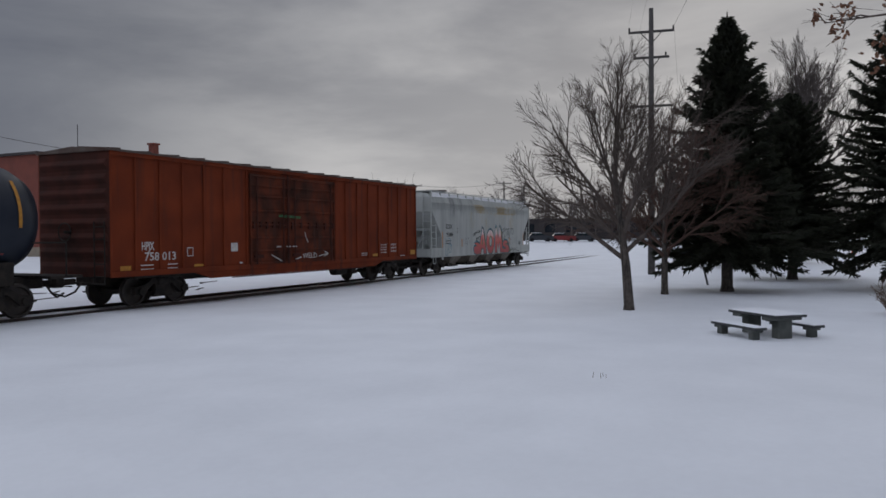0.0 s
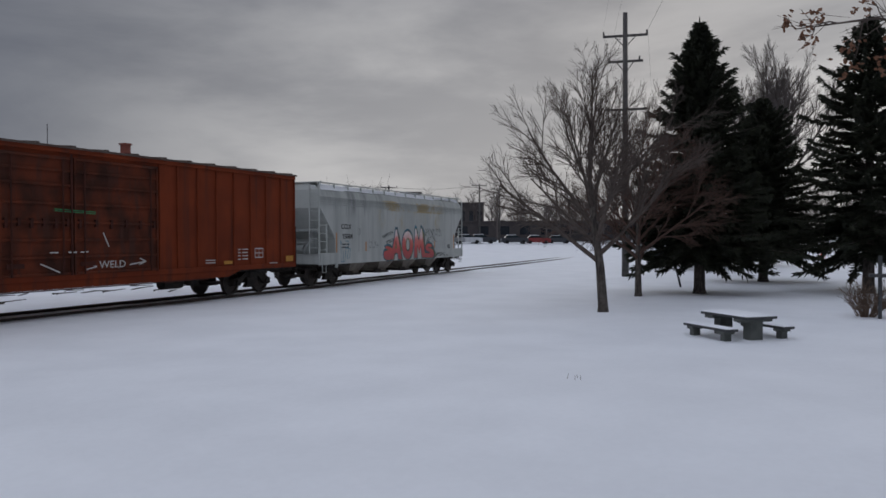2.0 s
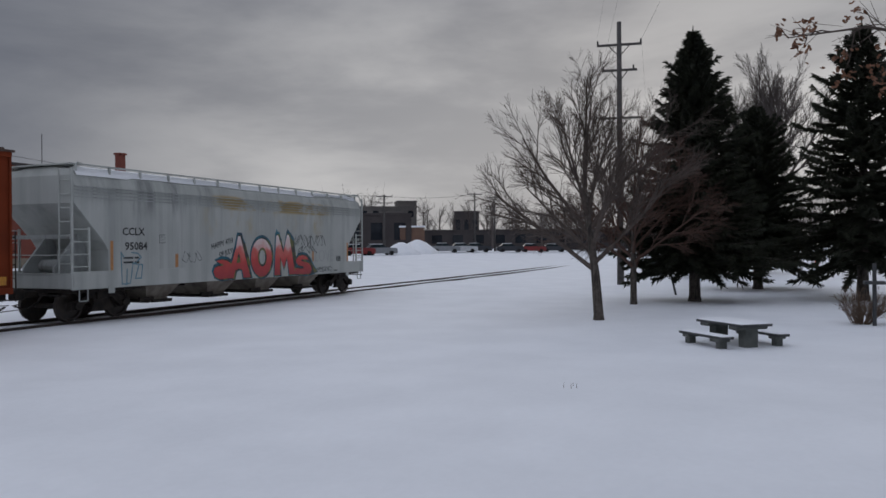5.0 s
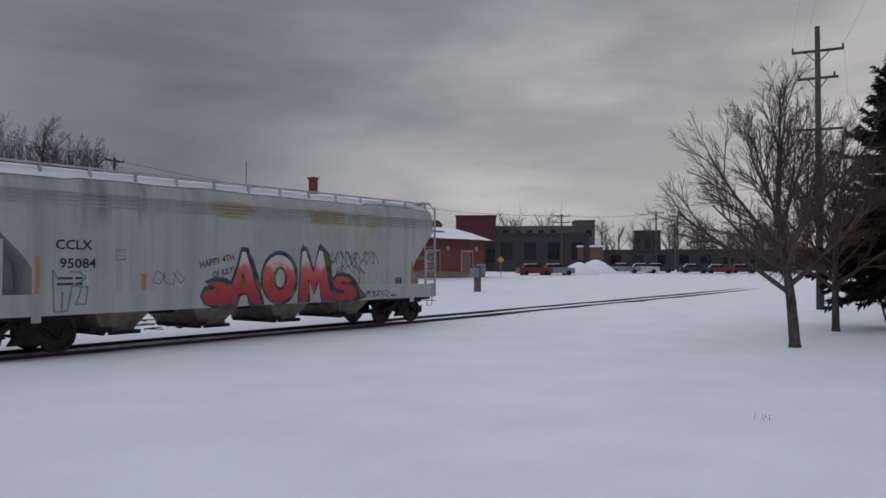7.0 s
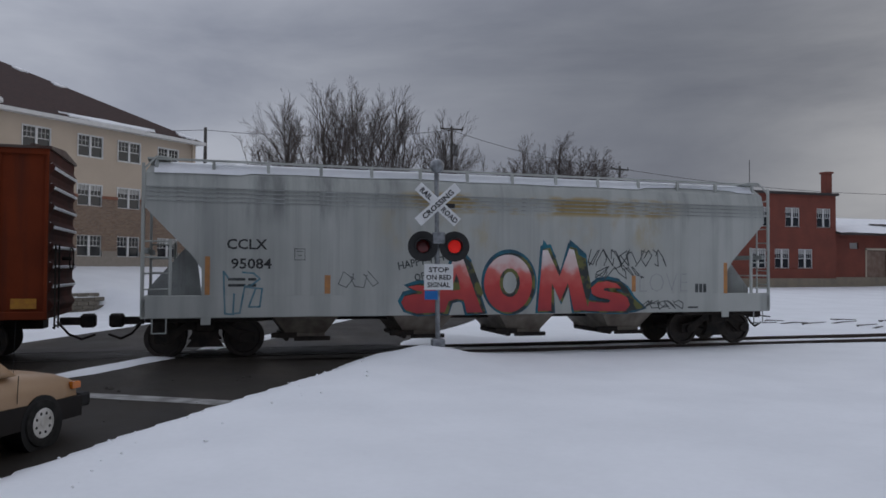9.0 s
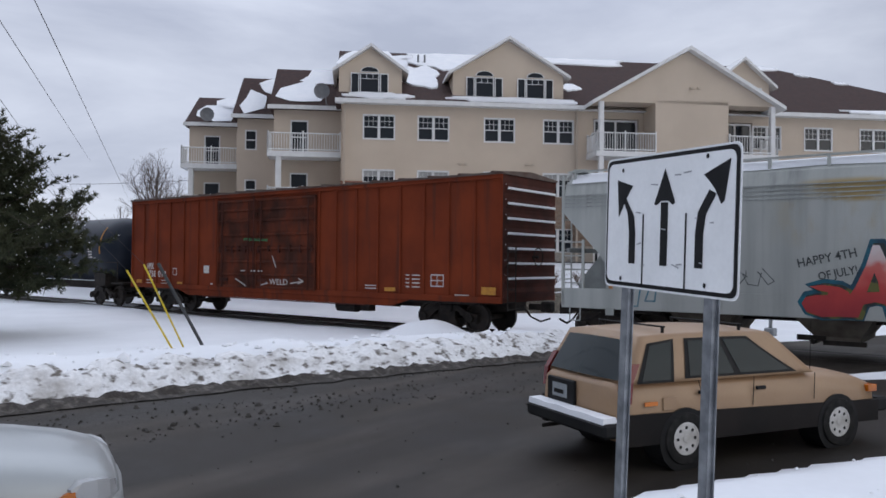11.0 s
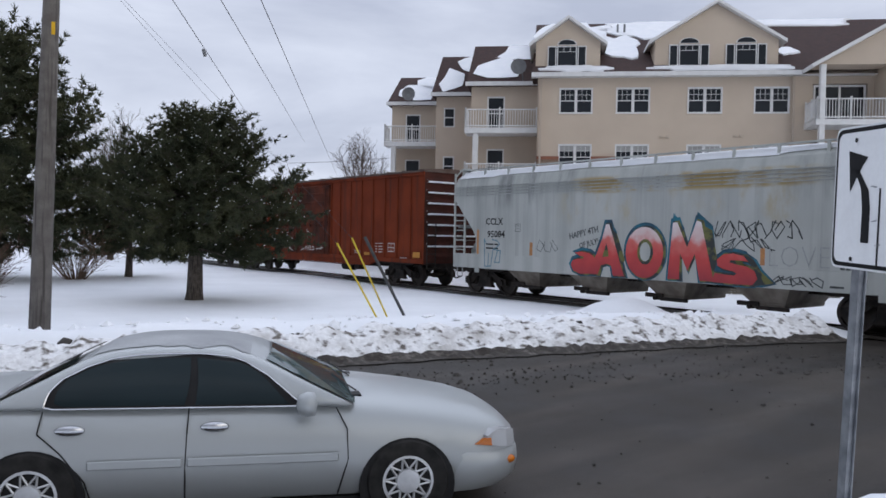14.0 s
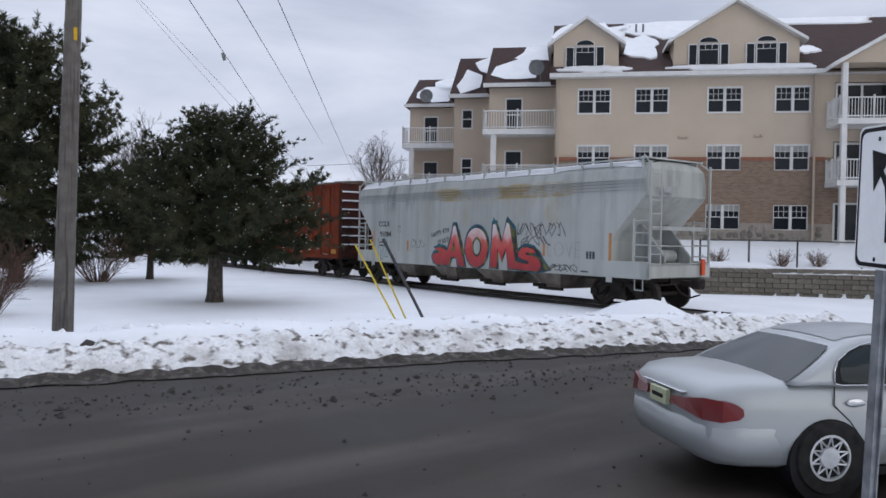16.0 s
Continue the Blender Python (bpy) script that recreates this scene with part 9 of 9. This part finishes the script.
    box(bm, (0.14, -0.02, b + 3.18), (0.38, 0.12, b + 3.28), 0.02)
    part("side_lamp", bm, LAMP_BLACK, s)
    return s


crossing_signal(5.02, 16.8, -8, "crossing signal with crossbuck, red lamps and stop notice", 0.18)
crossing_signal(-6.3, 25.3, 172, "crossing signal on the far side of the track")


def utility_pole(x, y, h_, label, arms=(), lean=(0, 0), r=0.15, mat_=None, turn=0.0, extras=False):
    z0 = float(ground_z(x, y)) - 0.3
    p = thing("utility_pole", pose(x, y, z0), label, "utility pole", "utility poles")
    bm = bmesh.new()
    H = h_ - z0
    cyl(bm, (0, 0, 0), (lean[0] * H, lean[1] * H, H), r * 1.15, r * 0.72, n=14)
    part("pole", bm, mat_ or POLE_DARK, p, smooth=True)
    if mat_ is POLE_WOOD:
        bm = bmesh.new()
        box(bm, (-0.035, -0.006, -0.13), (0.035, 0.006, 0.13), 0.002)
        zz = 6.2 - z0
        part("tag", bm, SIGN_YELLOW, p, "small yellow tag nailed to the pole", m=pose(lean[0] * zz + 0.165, lean[1] * zz + 0.02, zz, 0, 0, 83))
    c, s = math.cos(radians(turn)), math.sin(radians(turn))
    for z, half, ins in arms:
        zz = z - z0
        k = Vector((lean[0] * zz, lean[1] * zz, 0))
        bm = bmesh.new()
        a, b = Vector((c * half, s * half, zz)) + k, Vector((-c * half, -s * half, zz)) + k
        d = (b - a).normalized()
        q = Vector((-d.y, d.x, 0)) * 0.05
        loft(bm, [[tuple(e + q * i + Vector((0, 0, j))) for i, j in ((-1, -0.06), (1, -0.06), (1, 0.06), (-1, 0.06))] for e in (a, b)])
        pipe(bm, [a.lerp(b, 0.25), Vector((0, 0, zz - 0.65)) + k, a.lerp(b, 0.75)], 0.025, 4)
        ar = part("crossarm", bm, mat_ or POLE_DARK, p)
        for f in ins:
            bm = bmesh.new()
            e = a.lerp(b, f)
            cyl(bm, e + Vector((0, 0, 0.05)), e + Vector((0, 0, 0.26)), 0.055, 0.04, n=8)
            part("insulator", bm, LAMP_BLACK, ar)
    if extras:
        bm = bmesh.new()
        zz = (h_ - z0) - 1.6
        cyl(bm, (0.3, -0.2, zz - 0.9), (0.3, -0.2, zz), 0.22, n=12)
        part("transformer", bm, DISH, p, "grey can transformer")
    return p


utility_pole(42.85, 8.45, 14.4, "tall dark utility pole with three crossarms", ((13.15, 1.20, (0.02, 0.98)), (11.75, 0.95, (0.05, 0.9)), (9.12, 1.15, ())), turn=101, r=0.17)
utility_pole(-17.7, 3.46, 10.5, "thick weathered grey utility pole by the road", lean=(0.006, 0.022), r=0.185, mat_=POLE_WOOD)
utility_pole(68.0, 59.5, 9.8, "utility pole with transformer behind the freight house", ((9.5, 1.0, (0.02, 0.98)), (7.6, 0.6, ())), turn=20, extras=True)
utility_pole(97.0, 52.5, 9.6, "utility pole with crossarms in the car park", ((9.3, 1.2, (0.02, 0.98)), (8.4, 1.2, (0.02, 0.98)), (7.3, 0.5, ())), turn=-50)
utility_pole(118.0, 47.0, 11.0, "far utility pole with a crossarm", ((10.7, 1.3, (0.02, 0.98)),), turn=-50)
utility_pole(122.0, 45.0, 10.6, "far utility pole with a crossarm", ((10.3, 1.3, (0.02, 0.98)),), turn=-50)
utility_pole(19.5, 62.0, 14.1, "utility pole with a crossarm behind the track", ((13.9, 1.0, (0.02, 0.5, 0.98)), (12.6, 0.3, ())), turn=0, extras=True)
utility_pole(-0.4, 65.0, 13.4, "bare utility pole behind the track", (), r=0.17)
utility_pole(36.0, 63.0, 11.6, "utility pole with a crossarm behind the track", ((11.3, 1.0, (0.02, 0.98)),), turn=10)


def cable(a, b, sag, label="thin black overhead cable", r=0.012):
    bm = bmesh.new()
    a, b = Vector(a), Vector(b)
    n = 16
    pts = [a.lerp(b, k / n) - Vector((0, 0, sag * 4 * (k / n) * (1 - k / n))) for k in range(n + 1)]
    loft(bm, [[tuple(p + Vector((dx * r, dx * r * 0.5, dz * r))) for dx, dz in ((1, 0), (0, 1), (-1, 0), (0, -1))] for p in pts])
    return tagged(part("cable", bm, WIRE), label, "cable", "overhead cables")


for dx, dy, z in ((-0.25, 1.18, 13.4), (0.2, -1.18, 13.4), (-0.2, 0.9, 12.0)):
    cable((42.85 + dx, 8.45 + dy, z), (6.0 + dx, -2.0 + dy * 1.4, z + 1.0), 0.5, r=0.014)
    cable((42.85 + dx, 8.45 + dy, z), (120.0, 20.0 + dy, 12.0), 0.8, r=0.014)
# lines that leave the roadside pole's head and cross above the train
for (a0, e0, d0), (a1, e1, d1) in (((71.15, 15.90, 17.8), (63.60, 5.35, 62.0)), ((67.90, 16.21, 18.2), (61.59, 6.64, 62.0)), ((65.07, 16.44, 18.6), (59.17, 4.25, 66.0))):
    P, Q = (Vector((-math.sin(radians(a)) * d, math.cos(radians(a)) * d, 2.112 + d * math.tan(radians(e)))) for a, e, d in ((a0, e0, d0), (a1, e1, d1)))
    cable(P + (P - Q) * 0.20, Q, 0.0, r=0.011)
bm = bmesh.new()
cyl(bm, (0, 0, -0.09), (0, 0, 0.09), 0.045, n=8)
tagged(part("cable_splice", bm, DISH, m=pose(-18.9, 7.35, 6.55, 30, 0, 40)), "small grey splice on the cable", "cable splice")
cable((68, 59.5, 9.7), (36.0, 63.0, 11.4), 0.6, r=0.02)
cable((36.0, 63.0, 11.4), (19.5, 62.0, 13.8), 0.5, r=0.02)
cable((19.5, 62.0, 13.8), (-0.4, 65.0, 13.2), 0.5, r=0.02)
cable((68, 59.5, 9.6), (97.0, 52.5, 9.4), 0.5, r=0.02)
cable((97.0, 52.5, 9.4), (118.0, 47.0, 10.8), 0.5, r=0.02)
cable((-0.4, 65.0, 13.2), (-70.0, 70.0, 12.0), 1.0, r=0.02)
cable((-120.0, 62.0, 14.0), (-40.0, 62.0, 13.0), 0.8, r=0.03)


def guy_guards():
    for k, (b, t_) in enumerate((((-14.53, 10.05, -0.3), (-15.00, 8.92, 1.90)), ((-14.75, 10.42, -0.3), (-14.85, 9.22, 2.02)))):
        g = thing("guy_wire", Matrix(), "guy wire in a yellow plastic guard, leaning", "guy wire", "guy wires")
        bm = bmesh.new()
        cyl(bm, b, t_, 0.021, n=8)
        part("guard", bm, YELLOW_PLASTIC, g, "yellow plastic guard")
        bm = bmesh.new()
        top = Vector((-17.5, 3.7, 8.2))
        cyl(bm, t_, top, 0.003, n=4)
        part("wire", bm, WIRE, g)
    p = thing("leaning_post", Matrix(), "dark leaning metal post in the snow bank", "post")
    bm = bmesh.new()
    cyl(bm, (-14.15, 10.56, -0.3), (-14.84, 9.55, 2.05), 0.035, n=8)
    part("shaft", bm, DARK_POST, p)


guy_guards()


def picnic_table():
    # corners on the snow fix the table's turn
    L, C, R = Vector((18.22, 1.92, 0)), Vector((17.01, 0.81, 0)), Vector((17.91, 0.34, 0))
    a = (L - C).normalized()
    centre = (L + R) / 2
    turn = math.degrees(math.atan2(a.y, a.x))
    t = thing("picnic_table", pose(centre.x, centre.y, -0.12, 0, 0, turn), "concrete picnic table with dark planks, half buried in snow", "picnic table")
    def slab(name, x0, x1, y0, y1, z, m_):
        bm = bmesh.new()
        box(bm, (x0, y0, z), (x1, y1, z + 0.055), 0.01)
        o = part(name, bm, m_, t, "dark slab top")
        bm = bmesh.new()
        loft(bm, [[(x0 + 0.02, y0 + 0.02, z + 0.053), (x1 - 0.02, y0 + 0.02, z + 0.053), (x1 - 0.02, y1 - 0.02, z + 0.053), (x0 + 0.02, y1 - 0.02, z + 0.053)], [(x0 + 0.07, y0 + 0.07, z + 0.085), (x1 - 0.07, y0 + 0.07, z + 0.085), (x1 - 0.07, y1 - 0.07, z + 0.085), (x0 + 0.07, y1 - 0.07, z + 0.085)]])
        part("snow_cover", bm, SNOW_ROOF, o, "snow lying on the slab")
    slab("tabletop", -0.76, 0.76, -0.40, 0.40, 0.50, TABLE_DARK)
    for s in (-1, 1):
        slab("bench", -0.74, 0.74, s * 0.72 - 0.15, s * 0.72 + 0.15, 0.26, TABLE_DARK)
        for x in (-0.52, 0.52):
            bm = bmesh.new()
            box(bm, (x - 0.08, s * 0.72 - 0.09, -0.1), (x + 0.08, s * 0.72 + 0.09, 0.26), 0.015)
            box(bm, (x - 0.11, s * 0.72 - 0.14, 0.20), (x + 0.11, s * 0.72 + 0.14, 0.262), 0.01)
            part("leg", bm, CONCRETE, t, "mossy concrete bench leg")
    for x in (-0.48, 0.48):
        bm = bmesh.new()
        box(bm, (x - 0.12, -0.17, -0.1), (x + 0.12, 0.17, 0.45), 0.02)
        box(bm, (x - 0.14, -0.40, 0.43), (x + 0.14, 0.40, 0.502), 0.015)
        part("leg", bm, CONCRETE, t, "mossy concrete table leg")


picnic_table()


def small_things():
    # mailbox-like cabinet on a post beside the far rail
    c = thing("track_cabinet", pose(49.0, 33.8, float(ground_z(49, 33.8)) - 0.1), "grey cabinet on a wooden post beside the track", "cabinet")
    bm = bmesh.new()
    box(bm, (-0.22, -0.2, 0), (0.22, 0.2, 2.1), 0.03)
    part("post", bm, POLE_WOOD, c)
    bm = bmesh.new()
    box(bm, (-0.65, -0.3, 1.2), (-0.2, 0.3, 1.9), 0.03)
    box(bm, (0.2, -0.25, 1.5), (0.8, 0.25, 2.2), 0.03)
    part("case", bm, GALV, c, "grey steel case")
    w = thing("warning_sign", pose(82.0, 53.0, float(ground_z(82, 53)), 0, 0, -45), "yellow diamond warning sign on a post", "road sign")
    bm = bmesh.new()
    prism(bm, [(0, 1.55), (0.45, 2.00), (0, 2.45), (-0.45, 2.00)], "y", -0.01, 0.01)
    part("panel", bm, SIGN_YELLOW, w)
    bm = bmesh.new()
    cyl(bm, (0, 0.03, -0.3), (0, 0.03, 2.2), 0.04, n=6)
    part("post", bm, GALV, w)
    l = thing("lamp_post", pose(52.0, 3.4, float(ground_z(52, 3.4)) - 0.1), "thin dark park lamp post among the spruces", "lamp post")
    bm = bmesh.new()
    cyl(bm, (0, 0, 0), (0, 0, 3.2), 0.06, n=8)
    cyl(bm, (0, 0, 0), (0, 0, 0.4), 0.11, n=8)
    part("post", bm, DARK_POST, l)
    b = thing("leaning_stake", pose(35.5, 4.55, float(ground_z(35.5, 4.55)) - 0.1), "dark broken stake leaning in the snow", "stake")
    bm = bmesh.new()
    cyl(bm, (0, 0, 0), (0.1, 0.32, 1.35), 0.05, n=8)
    cyl(bm, (0.1, 0.8, 1.0), (0.1, -0.5, 1.05), 0.03, n=6)
    part("shaft", bm, DARK_POST, b)
    p = thing("feeder_post", pose(23.25, -2.05, float(ground_z(23.2, -2)) - 0.1), "dark post with a small tray beside the shrub", "post")
    bm = bmesh.new()
    cyl(bm, (0, 0, 0), (0, 0, 1.75), 0.05, n=8)
    box(bm, (-0.25, -0.25, 1.2), (0.25, 0.25, 1.28))
    part("shaft", bm, DARK_POST, p)
    for x, y in ((86.0, -2.6), (88.0, -4.8)):
        k = thing("traffic_cone", pose(x, y, float(ground_z(x, y)) - 0.05), "orange traffic cone in the snow", "traffic cone", "traffic cones")
        bm = bmesh.new()
        cyl(bm, (0, 0, 0.05), (0, 0, 0.95), 0.24, 0.05, n=12)
        box(bm, (-0.3, -0.3, 0), (0.3, 0.3, 0.06))
        part("cone", bm, CONE, k)
    # parked cars in the far car park
    rnd = random.Random(12)
    paints = (surface("dark_red_paint", (0.22, 0.02, 0.02), rough=0.35, fine=0.02), surface("grey_paint", (0.24, 0.25, 0.26), rough=0.35, fine=0.02), surface("dark_paint", (0.03, 0.033, 0.04), rough=0.35, fine=0.02), surface("white_paint", (0.55, 0.56, 0.57), rough=0.4, fine=0.02))
    spots = ((86.5, 50.8, 0, -40), (89.2, 49.0, 1, -40), (107.0, 47.5, 1, -60), (110.5, 46.0, 3, -60), (114.0, 45.0, 2, -60), (121.0, 42.0, 2, -60), (127.0, 40.0, 0, -60), (133.0, 38.0, 2, -60), (60.0, 7.5, 2, 80))
    for x, y, c_, turn in spots:
        v = thing("parked_car", pose(x, y, float(ground_z(x, y)) - 0.02, 0, 0, turn), ("dark red", "grey", "dark", "white")[c_] + " car parked in the snow", "car", "parked cars")
        bm = bmesh.new()
        loft(bm, [[(q, s * 0.88 * k, z) for s, z in ((-1, 0.25), (1, 0.25), (1, 0.55 + zt / 2), (0.92, zt), (-0.92, zt), (-1, 0.55 + zt / 2))] for q, zt, k in ((-2.25, 0.75, 0.9), (-2.1, 0.92, 1), (-0.9, 0.95, 1), (0.8, 0.95, 1), (2.0, 0.82, 0.97), (2.25, 0.6, 0.85))])
        part("body", bm, paints[c_], v)
        bm = bmesh.new()
        loft(bm, [[(-1.75, -0.78, 0.93), (0.95, -0.78, 0.93), (0.95, 0.78, 0.93), (-1.75, 0.78, 0.93)], [(-1.25, -0.62, 1.42), (0.2, -0.62, 1.42), (0.2, 0.62, 1.42), (-1.25, 0.62, 1.42)]])
        part("cabin", bm, CAR_GLASS, v)
        bm = bmesh.new()
        box(bm, (-1.22, -0.62, 1.42), (0.18, 0.62, 1.50), 0.03)
        part("roof", bm, SNOW_ROOF, v, "snow on the roof")
        for wx in (-1.35, 1.35):
            for wy in (-0.82, 0.82):
                bm = bmesh.new()
                cyl(bm, (wx, wy - 0.1, 0.31), (wx, wy + 0.1, 0.31), 0.31, n=14)
                part("wheel", bm, TYRE, v)
    # brush and ties poking from the snow beyond the track
    V = Limbs()
    for k in range(26):
        x, y = rnd.uniform(15, 28), rnd.uniform(23, 28)
        z = float(ground_z(x, y))
        V.tube([Vector((x, y, z)), Vector((x + rnd.gauss(0, 0.3), y, z + 0.05)), Vector((x + rnd.uniform(0.4, 1.4), y + rnd.gauss(0, 0.2), z + rnd.uniform(0.0, 0.1)))], [0.03, 0.03, 0.02], 4)
    tagged(raw("trackside_debris", V.V, V.F, BARK), "dark sticks and old ties poking from the snow", "debris", kind="stuff")
    V = Limbs()
    for k in range(4):
        x, y = 11.3 + rnd.gauss(0, 0.12), 3.0 + rnd.gauss(0, 0.12)
        z = float(ground_z(x, y))
        V.tube([Vector((x, y, z - 0.03)), Vector((x + rnd.gauss(0, 0.05), y, z + rnd.uniform(0.05, 0.11)))], [0.006, 0.003], 3)
    tagged(raw("dry_grass", V.V, V.F, SHRUB_TWIG), "few dry stalks poking through the snow", "grass", kind="stuff")


small_things()


def motions():
    times = [k * 0.5 for k in range(33)]
    for car, a, b in ((CAR_HOPPER, 0, 13.94), (CAR_BOX, -20.15, -5.53), (CAR_TANK, -39.7, -25.8)):
        walk(car, [(t, car_pose(a, b, t)) for t in times])
    walk(CAR_SEDAN, [(t, sedan_pose(t)) for t in SEDAN_T])
    walk(CAR_WAGON, [(t, wagon_pose(t)) for t in WAGON_T])
    steps = [4 * k / 30 for k in range(121)]
    for ob, at, r, by in ROLLERS:
        far = train_at if by == "train" else by
        walk(ob, [(t, pose(*at) @ pose(0, 0, 0, 0, math.degrees((far(t) - far(0)) / r), 0)) for t in steps])


motions()
